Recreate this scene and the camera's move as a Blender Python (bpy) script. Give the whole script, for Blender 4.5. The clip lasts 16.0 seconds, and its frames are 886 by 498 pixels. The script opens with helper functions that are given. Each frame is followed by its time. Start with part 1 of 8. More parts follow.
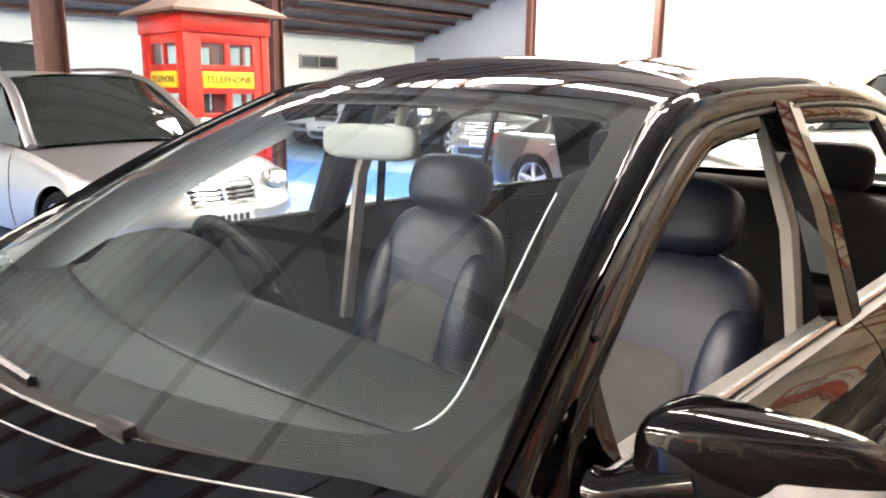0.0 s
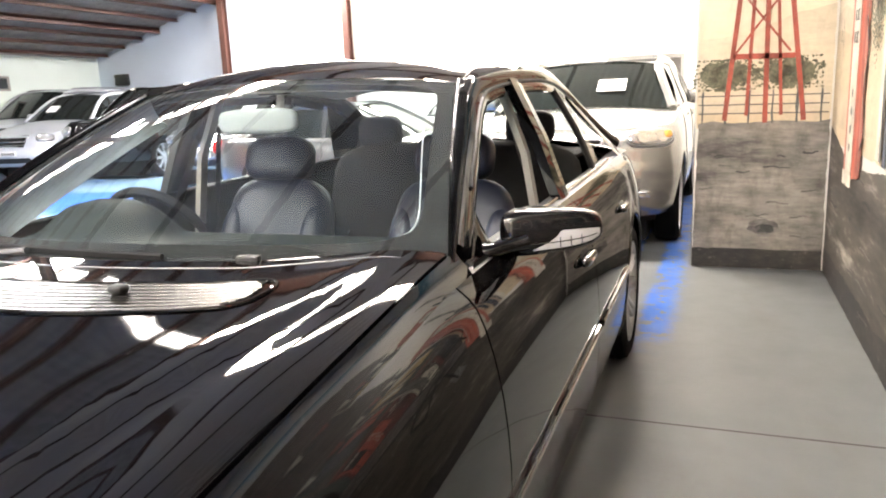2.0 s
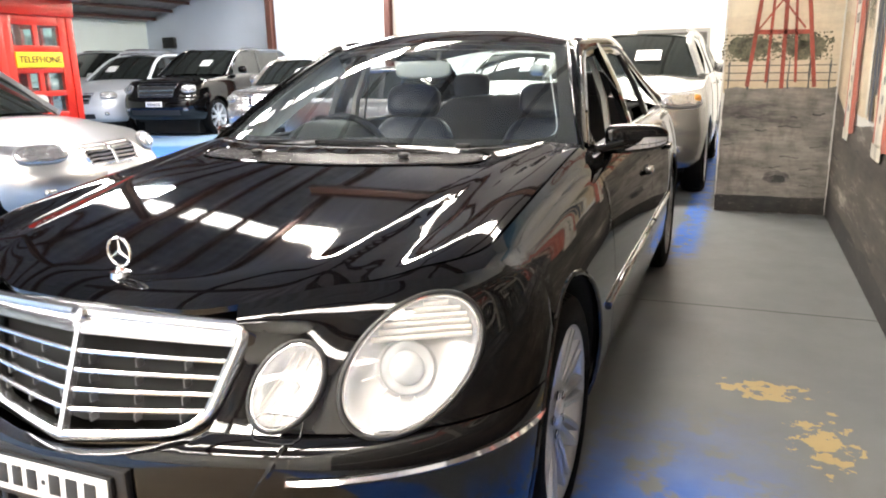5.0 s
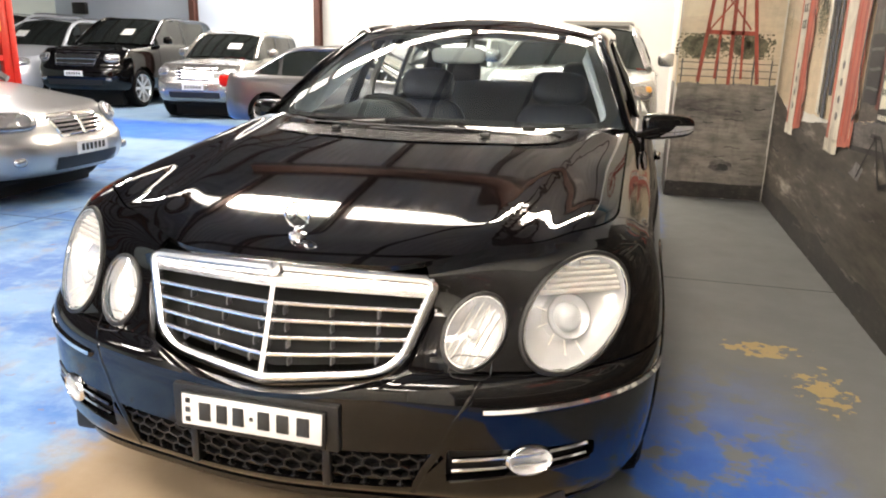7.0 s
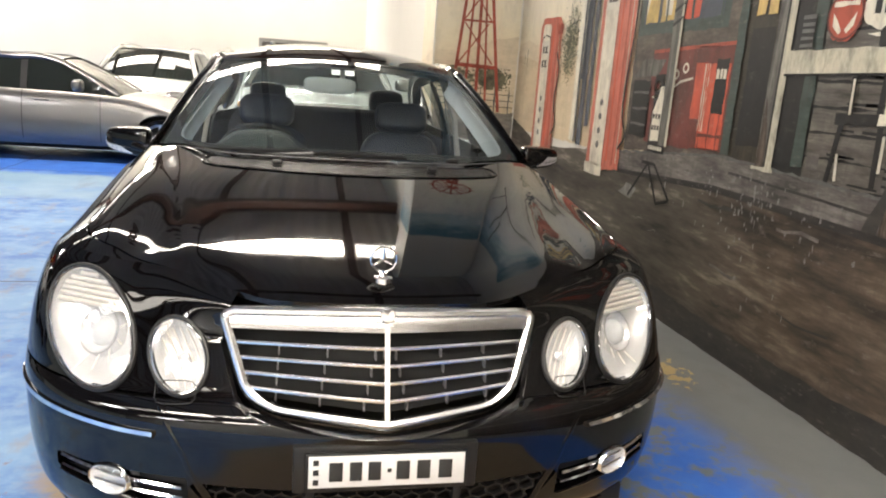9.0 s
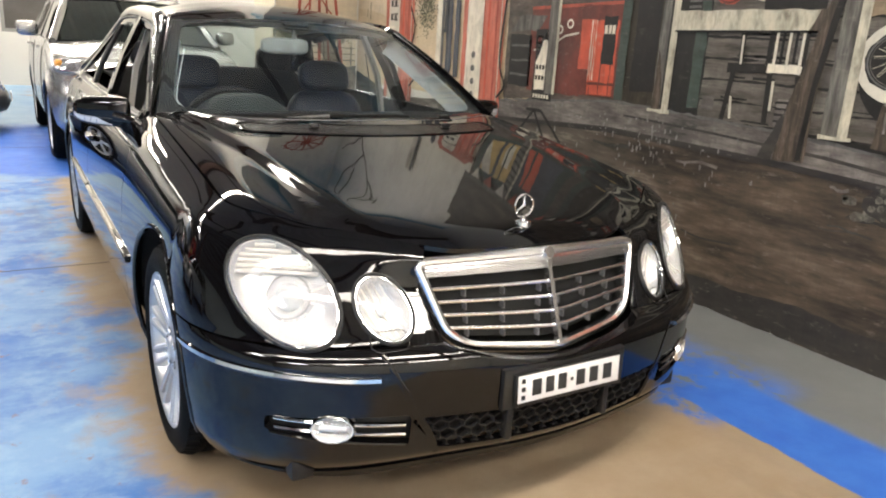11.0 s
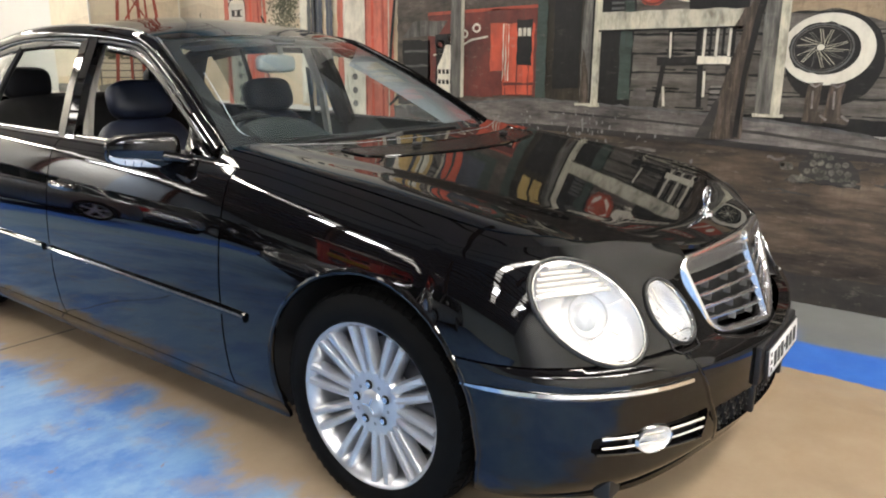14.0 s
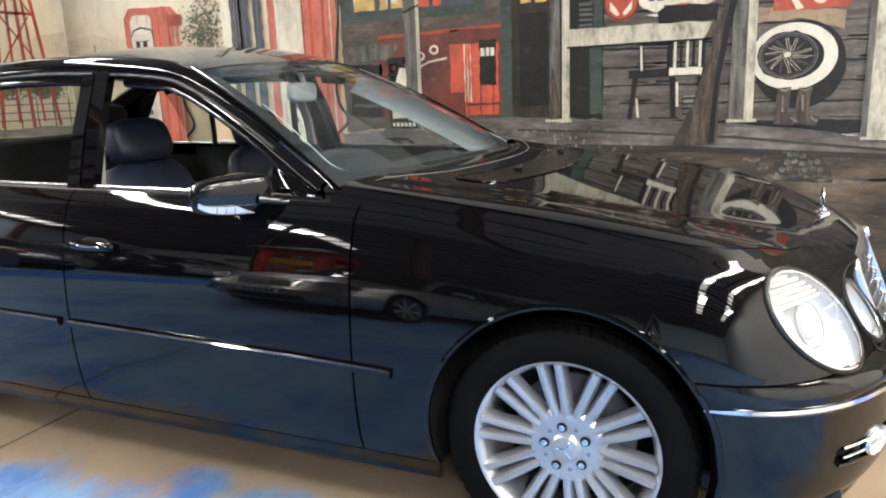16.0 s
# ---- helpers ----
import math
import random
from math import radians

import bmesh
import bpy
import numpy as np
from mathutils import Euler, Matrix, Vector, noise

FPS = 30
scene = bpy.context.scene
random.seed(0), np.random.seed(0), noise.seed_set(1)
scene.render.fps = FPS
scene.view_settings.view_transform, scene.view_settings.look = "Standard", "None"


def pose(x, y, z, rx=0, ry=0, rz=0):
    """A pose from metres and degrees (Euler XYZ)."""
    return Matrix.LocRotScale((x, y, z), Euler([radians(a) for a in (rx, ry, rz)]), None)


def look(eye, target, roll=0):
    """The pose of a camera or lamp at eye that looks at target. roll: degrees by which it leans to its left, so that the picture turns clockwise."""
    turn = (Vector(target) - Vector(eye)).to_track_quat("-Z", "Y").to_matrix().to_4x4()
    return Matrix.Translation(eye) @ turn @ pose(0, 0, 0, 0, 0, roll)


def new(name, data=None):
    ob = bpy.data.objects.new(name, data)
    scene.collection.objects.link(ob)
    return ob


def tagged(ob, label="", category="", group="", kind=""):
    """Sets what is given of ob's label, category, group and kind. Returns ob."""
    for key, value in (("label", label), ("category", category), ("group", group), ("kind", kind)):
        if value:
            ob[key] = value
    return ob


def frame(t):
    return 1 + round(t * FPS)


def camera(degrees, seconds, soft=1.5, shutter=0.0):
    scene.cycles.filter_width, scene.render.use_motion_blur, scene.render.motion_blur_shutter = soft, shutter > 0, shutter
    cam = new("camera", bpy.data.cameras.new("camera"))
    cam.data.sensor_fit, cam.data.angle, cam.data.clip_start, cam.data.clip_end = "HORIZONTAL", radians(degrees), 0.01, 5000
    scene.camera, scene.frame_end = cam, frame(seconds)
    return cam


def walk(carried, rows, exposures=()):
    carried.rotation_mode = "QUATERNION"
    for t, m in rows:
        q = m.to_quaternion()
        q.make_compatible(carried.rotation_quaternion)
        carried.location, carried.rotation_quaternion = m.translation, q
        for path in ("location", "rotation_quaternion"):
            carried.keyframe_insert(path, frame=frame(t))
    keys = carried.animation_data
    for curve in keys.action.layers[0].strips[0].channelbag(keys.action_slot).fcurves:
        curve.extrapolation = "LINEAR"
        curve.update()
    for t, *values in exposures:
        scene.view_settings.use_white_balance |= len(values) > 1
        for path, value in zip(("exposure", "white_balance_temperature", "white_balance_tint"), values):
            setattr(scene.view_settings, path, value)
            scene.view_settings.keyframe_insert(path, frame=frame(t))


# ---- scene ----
cam = camera(62.8, 16.0, soft=2.0)
PATH = [
    (0, (1.154, 0.245, 1.352), (-0.215, 1.641, 0.929), 0.8),
    (0.5, (1.12, -0.026, 1.347), (0.024, 1.586, 0.901), -1.1),
    (1, (1.221, -0.25, 1.332), (0.219, 1.429, 0.912), 1.0),
    (1.5, (1.284, -0.433, 1.313), (0.376, 1.293, 0.867), 0.2),
    (2, (1.272, -0.658, 1.292), (0.563, 1.167, 0.884), -2.5),
    (2.5, (1.251, -0.857, 1.28), (0.712, 1.017, 0.837), 0.5),
    (3, (1.298, -1.064, 1.263), (0.676, 0.797, 0.875), -1.1),
    (3.5, (1.304, -1.278, 1.26), (0.454, 0.454, 0.733), -1.1),
    (4, (1.23, -1.442, 1.241), (0.447, 0.325, 0.728), -3.1),
    (4.5, (1.199, -1.579, 1.24), (0.541, 0.257, 0.797), -1.9),
    (5, (1.27, -1.791, 1.248), (0.53, 0.003, 0.766), -1.3),
    (5.2, (1.273, -1.853, 1.255), (0.491, -0.081, 0.755), -1.5),
    (7.3, (0.652, -2.227, 1.274), (0.344, -0.321, 0.753), 3.2),
    (7.5, (0.557, -2.234, 1.286), (0.402, -0.302, 0.793), 4.9),
    (8, (0.297, -2.325, 1.277), (0.36, -0.386, 0.788), 5.5),
    (8.5, (0.026, -2.388, 1.303), (0.251, -0.488, 0.722), 4.3),
    (9, (-0.226, -2.337, 1.304), (0.185, -0.432, 0.855), 4.2),
    (9.5, (-0.475, -2.305, 1.31), (0.125, -0.46, 0.827), 4.2),
    (10, (-0.804, -2.312, 1.312), (-0.01, -0.559, 0.768), 2.5),
    (10.2, (-0.891, -2.303, 1.306), (-0.043, -0.579, 0.75), 1.9),
    (12.3, (-1.786, -1.872, 1.275), (-0.456, -0.446, 0.828), 1.4),
    (12.5, (-1.831, -1.793, 1.268), (-0.462, -0.404, 0.825), -0.8),
    (13, (-1.943, -1.611, 1.265), (-0.55, -0.259, 0.783), 0.5),
    (13.5, (-2.109, -1.46, 1.271), (-0.628, -0.194, 0.817), 0.6),
    (14, (-2.243, -1.26, 1.265), (-0.684, -0.113, 0.762), 0.5),
    (14.5, (-2.287, -1.01, 1.254), (-0.642, 0.047, 0.83), 0.7),
    (15, (-2.358, -0.792, 1.257), (-0.675, 0.187, 0.797), -0.6),
    (15.5, (-2.475, -0.61, 1.241), (-0.706, 0.211, 0.798), -0.5),
    (16, (-2.543, -0.409, 1.256), (-0.755, 0.37, 0.813), -2.1),
]
EXPOSURES = [(0, 0.25, 7200, 15), (2, 0.28, 6850, 13), (3.5, 0.0, 6500, 10), (5, -0.22, 6650, 11), (7.5, -0.85, 7150, 12), (9, -1.05, 6850, 10), (10, -1.03, 6750, 10), (12.5, -1.05, 6750, 10), (14.5, -0.92, 6500, 9), (16, -0.68, 6400, 10)]
walk(cam, [(t, look(eye, target, roll)) for t, eye, target, roll in PATH], EXPOSURES)

# ---- light ----
world = bpy.data.worlds.new("world")
scene.world = world
world.use_nodes = True
wn = world.node_tree.nodes
sky = wn.new("ShaderNodeTexSky")
sky.sky_type, sky.sun_disc, sky.sun_elevation, sky.sun_rotation = "NISHITA", False, radians(50), radians(140)
wn["Background"].inputs["Strength"].default_value = 0.12
world.node_tree.links.new(sky.outputs["Color"], wn["Background"].inputs["Color"])


def area_lamp(name, at, size, watts, colour, aim=(0, 0, -1)):
    """An area lamp under a roof opening, in place of daylight."""
    data = bpy.data.lights.new(name, "AREA")
    data.shape, data.size, data.size_y, data.energy, data.color = "RECTANGLE", size[0], size[1], watts, colour
    ob = new(name, data)
    ob.matrix_basis = look(at, Vector(at) + Vector(aim) + Vector((0, 0.001, 0)))
    return ob


# ---- materials ----
MATS = {}


def material(name, colour, rough=0.5, metal=0.0, vary=0.0, scale=8.0, bump=0.0, fine=60.0, coat=0.0, spec=0.5, dark=None, stretch=(1, 1, 1), detail=6.0):
    """A principled material whose colour wanders between colour and dark by noise at two scales, with fine relief."""
    if name in MATS:
        return MATS[name]
    m = bpy.data.materials.new(name)
    m.use_nodes = True
    n, l = m.node_tree.nodes, m.node_tree.links
    b = n["Principled BSDF"]
    b.inputs["Roughness"].default_value, b.inputs["Metallic"].default_value = rough, metal
    b.inputs["Coat Weight"].default_value, b.inputs["Specular IOR Level"].default_value = coat, spec
    b.inputs["Coat Roughness"].default_value = 0.03
    b.inputs["Base Color"].default_value = (*colour, 1)
    if vary or bump:
        geo = n.new("ShaderNodeNewGeometry")
        mp = n.new("ShaderNodeMapping")
        mp.inputs["Scale"].default_value = stretch
        l.new(geo.outputs["Position"], mp.inputs["Vector"])
    if vary:
        a, c = n.new("ShaderNodeTexNoise"), n.new("ShaderNodeTexNoise")
        a.inputs["Scale"].default_value, a.inputs["Detail"].default_value = scale, detail
        c.inputs["Scale"].default_value, c.inputs["Detail"].default_value = fine, 4
        mul = n.new("ShaderNodeMath")
        mul.operation = "MULTIPLY_ADD"
        mul.inputs[1].default_value, mul.inputs[2].default_value = 0.35, 0.0
        add = n.new("ShaderNodeMath")
        add.operation = "MULTIPLY_ADD"
        add.inputs[1].default_value = 0.65
        l.new(mp.outputs["Vector"], a.inputs["Vector"]), l.new(mp.outputs["Vector"], c.inputs["Vector"])
        l.new(c.outputs["Fac"], mul.inputs[0]), l.new(a.outputs["Fac"], add.inputs[0]), l.new(mul.outputs[0], add.inputs[2])
        ramp = n.new("ShaderNodeValToRGB")
        ramp.color_ramp.elements[0].position, ramp.color_ramp.elements[1].position = 0.5 - 0.22, 0.5 + 0.22
        low = dark if dark else tuple(x * (1 - vary) for x in colour)
        ramp.color_ramp.elements[0].color, ramp.color_ramp.elements[1].color = (*low, 1), (*colour, 1)
        l.new(add.outputs[0], ramp.inputs["Fac"]), l.new(ramp.outputs["Color"], b.inputs["Base Color"])
    if bump:
        f = n.new("ShaderNodeTexNoise")
        f.inputs["Scale"].default_value, f.inputs["Detail"].default_value = fine, 5
        bp = n.new("ShaderNodeBump")
        bp.inputs["Strength"].default_value, bp.inputs["Distance"].default_value = bump, 0.01
        l.new(mp.outputs["Vector"], f.inputs["Vector"]), l.new(f.outputs["Fac"], bp.inputs["Height"]), l.new(bp.outputs["Normal"], b.inputs["Normal"])
    MATS[name] = m
    return m


def glass(name, tint, gloss=1.0, veil=0.0):
    """A thin pane: it lets light through, reflects by Fresnel and can carry a pale diffuse veil."""
    m = bpy.data.materials.new(name)
    m.use_nodes = True
    n, l = m.node_tree.nodes, m.node_tree.links
    n.remove(n["Principled BSDF"])
    t, g, mix, lw = n.new("ShaderNodeBsdfTransparent"), n.new("ShaderNodeBsdfGlossy"), n.new("ShaderNodeMixShader"), n.new("ShaderNodeLayerWeight")
    t.inputs["Color"].default_value = (*tint, 1)
    g.inputs["Roughness"].default_value = 0.01
    lw.inputs["Blend"].default_value = 0.5
    power, scale = n.new("ShaderNodeMath"), n.new("ShaderNodeMath")
    power.operation, scale.operation = "POWER", "MULTIPLY_ADD"
    power.inputs[1].default_value, scale.inputs[1].default_value, scale.inputs[2].default_value = 5.0, 0.92, 0.08 * gloss
    l.new(lw.outputs["Facing"], power.inputs[0]), l.new(power.outputs[0], scale.inputs[0]), l.new(scale.outputs[0], mix.inputs["Fac"])
    l.new(t.outputs[0], mix.inputs[1]), l.new(g.outputs[0], mix.inputs[2])
    out = mix.outputs[0]
    if veil:
        d, film, cover = n.new("ShaderNodeBsdfDiffuse"), n.new("ShaderNodeMixShader"), n.new("ShaderNodeTexNoise")
        d.inputs["Color"].default_value = (0.52, 0.64, 0.72, 1)
        cover.inputs["Scale"].default_value, cover.inputs["Detail"].default_value = 3.0, 5
        thick = n.new("ShaderNodeMath")
        thick.operation = "MULTIPLY"
        thick.inputs[1].default_value = veil * 2
        l.new(cover.outputs["Fac"], thick.inputs[0]), l.new(thick.outputs[0], film.inputs["Fac"])
        l.new(out, film.inputs[1]), l.new(d.outputs[0], film.inputs[2])
        out = film.outputs[0]
    l.new(out, n["Material Output"].inputs["Surface"])
    return m


def glow(name, colour, strength):
    m = bpy.data.materials.new(name)
    m.use_nodes = True
    b = m.node_tree.nodes["Principled BSDF"]
    b.inputs["Base Color"].default_value = (0.8, 0.8, 0.8, 1)
    b.inputs["Emission Color"].default_value, b.inputs["Emission Strength"].default_value = (*colour, 1), strength
    return m


PAINT_BLACK = material("black_car_paint", (0.0022, 0.002, 0.0022), 0.03, spec=0.5)
TRIM_BLACK = material("black_plastic", (0.008, 0.008, 0.0085), 0.45, vary=0.3, scale=30, bump=0.05, fine=300)
RUBBER = material("tyre_rubber", (0.0045, 0.0045, 0.0045), 0.66, spec=0.06, vary=0.35, scale=20, bump=0.1, fine=200)
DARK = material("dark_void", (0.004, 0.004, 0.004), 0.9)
CHROME = material("chrome", (0.82, 0.82, 0.83), 0.06, metal=1.0)
GRILLE_CHROME = material("polished_grille_metal", (0.86, 0.86, 0.87), 0.2, metal=1.0)
SATIN = material("satin_aluminium", (0.62, 0.62, 0.63), 0.25, metal=1.0, vary=0.12, scale=40, fine=200)
ALLOY = material("silver_alloy_paint", (0.55, 0.56, 0.58), 0.28, metal=0.75, vary=0.12, scale=15, fine=120)
LEATHER_BLUE = material("dark_blue_leather", (0.010, 0.015, 0.036), 0.45, vary=0.35, scale=12, bump=0.12, fine=220)
LEATHER_GREY = material("grey_seat_fabric", (0.056, 0.056, 0.056), 0.75, vary=0.3, scale=16, bump=0.2, fine=400)
LEATHER_BLACK = material("black_leather", (0.012, 0.012, 0.014), 0.55, spec=0.25, vary=0.3, scale=12, bump=0.12, fine=220)
BENCH_GREY = material("dark_grey_bench_cloth", (0.032, 0.031, 0.03), 0.8, spec=0.2, vary=0.3, scale=16, bump=0.2, fine=400)
DASH_GREY = material("soft_grey_dashboard", (0.025, 0.03, 0.0285), 0.6, spec=0.18, vary=0.2, scale=20, bump=0.15, fine=500)
MIRROR_SHELL = material("pale_blue_grey_plastic", (0.3, 0.32, 0.32), 0.5, vary=0.1, scale=20)
CABIN_LIGHT = material("pale_grey_cabin_trim", (0.38, 0.365, 0.335), 0.7, vary=0.12, scale=20, bump=0.1, fine=400)
PILLAR_GREY = material("pale_pillar_cloth", (0.64, 0.69, 0.72), 0.8, vary=0.15, scale=20, bump=0.1, fine=400)
CARPET = material("dark_carpet", (0.02, 0.02, 0.022), 0.95, vary=0.4, scale=40, bump=0.3, fine=300)
WHITE_PLASTIC = material("white_plate", (0.66, 0.66, 0.66), 0.45, vary=0.08, scale=30)
PAPER = material("white_paper", (0.8, 0.8, 0.8), 0.7, vary=0.06, scale=20)
INK = material("black_ink", (0.02, 0.02, 0.02), 0.6)
GLASS_CLEAR = glass("clear_glass", (0.86, 0.945, 0.955), 0.8, 0.012)
GLASS_TINT = glass("grey_side_glass", (0.5, 0.55, 0.54), 0.5)
GLASS_LAMP = glass("lamp_glass", (0.97, 0.97, 0.96), 0.9, 0.05)
GLASS_DARK = material("dark_tinted_glass", (0.014, 0.017, 0.016), 0.03, spec=0.35)
REFLECTOR = material("bright_lamp_reflector", (0.8, 0.8, 0.81), 0.24, metal=0.5)
LAMP_SHADE = material("grey_lamp_shade", (0.22, 0.22, 0.23), 0.35, metal=0.3)
LAMP_RIBS = material("pale_lamp_ribs", (0.66, 0.62, 0.58), 0.4, metal=0.2)
AMBER = material("amber_plastic", (0.7, 0.3, 0.06), 0.3)
RED_LENS = material("red_lens", (0.45, 0.012, 0.01), 0.12)
MIRROR = material("mirror_glass", (0.75, 0.8, 0.8), 0.02, metal=1.0)


# ---- building tools ----
def link(name, me, mat, parent=None, label="", smooth=35):
    if smooth:
        me.polygons.foreach_set("use_smooth", [True] * len(me.polygons))
        me.set_sharp_from_angle(angle=radians(smooth))
    if mat:
        me.materials.append(mat)
    ob = new(name, me)
    if parent:
        ob.parent = parent
    return tagged(ob, label)


def part(name, bm, mat, parent=None, label="", smooth=35):
    """Links a bmesh as one mesh object under a thing or a part."""
    me = bpy.data.meshes.new(name)
    bmesh.ops.recalc_face_normals(bm, faces=bm.faces[:])
    bm.to_mesh(me)
    bm.free()
    return link(name, me, mat, parent, label, smooth)


def piece(name, verts, faces, mat, parent=None, label="", smooth=35):
    me = bpy.data.meshes.new(name)
    me.from_pydata([tuple(v) for v in verts], [], faces)
    me.update()
    return link(name, me, mat, parent, label, smooth)


def thing(name, label, category, group="", kind="", at=None):
    ob = new(name)
    ob.empty_display_size = 0.1
    if at is not None:
        ob.matrix_basis = at
    return tagged(ob, label, category, group, kind)


def add_box(bm, centre, size, bevel=0.0, rot=None, seg=2):
    r = bmesh.ops.create_cube(bm, size=1.0)
    vs = r["verts"]
    bmesh.ops.scale(bm, vec=size, verts=vs)
    if bevel:
        es = list({e for v in vs for e in v.link_edges})
        out = bmesh.ops.bevel(bm, geom=es, offset=bevel, segments=seg, profile=0.5, affect="EDGES")
        vs = list({v for f in out["faces"] for v in f.verts} | {v for v in vs if v.is_valid})
    m = Matrix.Translation(centre) @ (rot if rot else Matrix.Identity(4))
    bmesh.ops.transform(bm, matrix=m, verts=vs)
    return vs


def box(name, centre, size, mat, parent=None, bevel=0.0, rot=None, label="", seg=2):
    bm = bmesh.new()
    add_box(bm, centre, size, bevel, rot, seg)
    return part(name, bm, mat, parent, label)


def span(name, lo, hi, mat, parent=None, bevel=0.0, label=""):
    """A box from its low corner to its high corner."""
    c = [(a + b) / 2 for a, b in zip(lo, hi)]
    return box(name, c, [b - a for a, b in zip(lo, hi)], mat, parent, bevel, None, label)


def add_grid(bm, fn, nu, nv, closed_u=False):
    """Quads over fn(u, v), u and v from 0 to 1."""
    cols = nu if closed_u else nu + 1
    vs = [[bm.verts.new(fn(i / nu, j / nv)) for j in range(nv + 1)] for i in range(cols)]
    for i in range(nu):
        a, b = vs[i], vs[(i + 1) % cols]
        for j in range(nv):
            bm.faces.new((a[j], b[j], b[j + 1], a[j + 1]))
    return vs


def smooth_curve(points, n):
    """n + 1 points on a Catmull-Rom curve through the points."""
    p = [Vector(q) for q in points]
    p = [2 * p[0] - p[1], *p, 2 * p[-1] - p[-2]]
    out = []
    for k in range(n + 1):
        t = k / n * (len(p) - 3)
        i = min(int(t), len(p) - 4)
        t -= i
        a, b, c, d = p[i:i + 4]
        out.append(0.5 * (2 * b + (c - a) * t + (2 * a - 5 * b + 4 * c - d) * t * t + (3 * b - a - 3 * c + d) * t ** 3))
    return out


def add_sweep(bm, pts, section, up=(0, 0, 1), closed=False, caps=True, taper=None):
    """Sweeps a closed section of (side, height) pairs along points."""
    pts = [Vector(p) for p in pts]
    n, rings = len(pts), []
    for i, p in enumerate(pts):
        a = pts[i - 1] if (i or closed) else p
        b = pts[(i + 1) % n] if (i < n - 1 or closed) else p
        d = (b - a).normalized()
        u = Vector(up(i / max(1, n - 1))) if callable(up) else Vector(up)
        side = d.cross(u)
        side = side.normalized() if side.length > 1e-6 else Vector((1, 0, 0))
        h = side.cross(d)
        k = taper(i / max(1, n - 1)) if taper else 1.0
        rings.append([bm.verts.new(p + (side * s + h * t) * k) for s, t in section])
    m = len(section)
    for i in range(n if closed else n - 1):
        a, b = rings[i], rings[(i + 1) % n]
        for j in range(m):
            bm.faces.new((a[j], a[(j + 1) % m], b[(j + 1) % m], b[j]))
    if caps and not closed:
        bm.faces.new(rings[0]), bm.faces.new(rings[-1][::-1])


def disc_section(r, n=8, ry=None):
    return [(r * math.cos(2 * math.pi * k / n), (ry or r) * math.sin(2 * math.pi * k / n)) for k in range(n)]


def tube(name, pts, r, mat, parent=None, n=8, closed=False, up=(0, 0, 1), label=""):
    bm = bmesh.new()
    add_sweep(bm, pts, disc_section(r, n), up, closed)
    return part(name, bm, mat, parent, label)


def add_lathe(bm, profile, axis_m, n=32, close=False):
    """Turns (radius, height) pairs about the z axis of axis_m."""
    rings = []
    for r, h in profile:
        rings.append([bm.verts.new(axis_m @ Vector((r * math.cos(2 * math.pi * k / n), r * math.sin(2 * math.pi * k / n), h))) for k in range(n)])
    for a, b in zip(rings, rings[1:]):
        for k in range(n):
            bm.faces.new((a[k], a[(k + 1) % n], b[(k + 1) % n], b[k]))
    if close:
        bm.faces.new(rings[0][::-1]), bm.faces.new(rings[-1])


def lathe(name, profile, axis_m, mat, parent=None, n=32, close=False, label=""):
    bm = bmesh.new()
    add_lathe(bm, profile, axis_m, n, close)
    return part(name, bm, mat, parent, label)


def knots(*pairs):
    """A smooth function through (x, y) pairs (monotone cubic)."""
    xs, ys = [float(a) for a, b in pairs], [float(b) for a, b in pairs]
    d = [(ys[i + 1] - ys[i]) / (xs[i + 1] - xs[i]) for i in range(len(xs) - 1)]
    m = [d[0]] + [0.0 if a * b <= 0 else 2 * a * b / (a + b) for a, b in zip(d, d[1:])] + [d[-1]]

    def f(x):
        if x <= xs[0]:
            return ys[0]
        if x >= xs[-1]:
            return ys[-1]
        i = next(k for k in range(len(xs) - 1) if x <= xs[k + 1])
        h = xs[i + 1] - xs[i]
        t = (x - xs[i]) / h
        return (ys[i] * (1 + 2 * t) * (1 - t) ** 2 + m[i] * h * t * (1 - t) ** 2 + ys[i + 1] * t * t * (3 - 2 * t) + m[i + 1] * h * t * t * (t - 1))
    return f


def cut(bm, fn):
    """Removes the faces where fn(place) is negative, and draws the edge of the hole on fn = 0."""
    val = {v: fn(v.co) for v in bm.verts}
    for v in val:
        if abs(val[v]) < 0.0006:
            val[v] = 0.0
    for e in [e for e in bm.edges if val[e.verts[0]] * val[e.verts[1]] < 0]:
        a, b = e.verts
        t = val[a] / (val[a] - val[b])
        _, v = bmesh.utils.edge_split(e, a, t)
        val[v] = 0.0
    for f in bm.faces[:]:
        if min(val[v] for v in f.verts) < 0 < max(val[v] for v in f.verts):
            zero = [v for v in f.verts if val[v] == 0.0]
            if len(zero) >= 2 and not any(zero[0] in e.verts and zero[1] in e.verts for e in f.edges):
                bmesh.utils.face_split(f, zero[0], zero[1])
    gone = [f for f in bm.faces if sum(val[v] for v in f.verts) < -1e-9]
    bmesh.ops.delete(bm, geom=gone, context="FACES")


def flange(bm, depth, into):
    """Turns the open edges of a panel inwards, so that it has thickness. into(place) gives the way in."""
    es = [e for e in bm.edges if e.is_boundary]
    vs = {v for e in es for v in e.verts}
    way = {v.co.copy().freeze(): (into(v.co) * depth) for v in vs}
    r = bmesh.ops.extrude_edge_only(bm, edges=es)
    for v in [g for g in r["geom"] if isinstance(g, bmesh.types.BMVert)]:
        v.co += way[v.co.copy().freeze()]

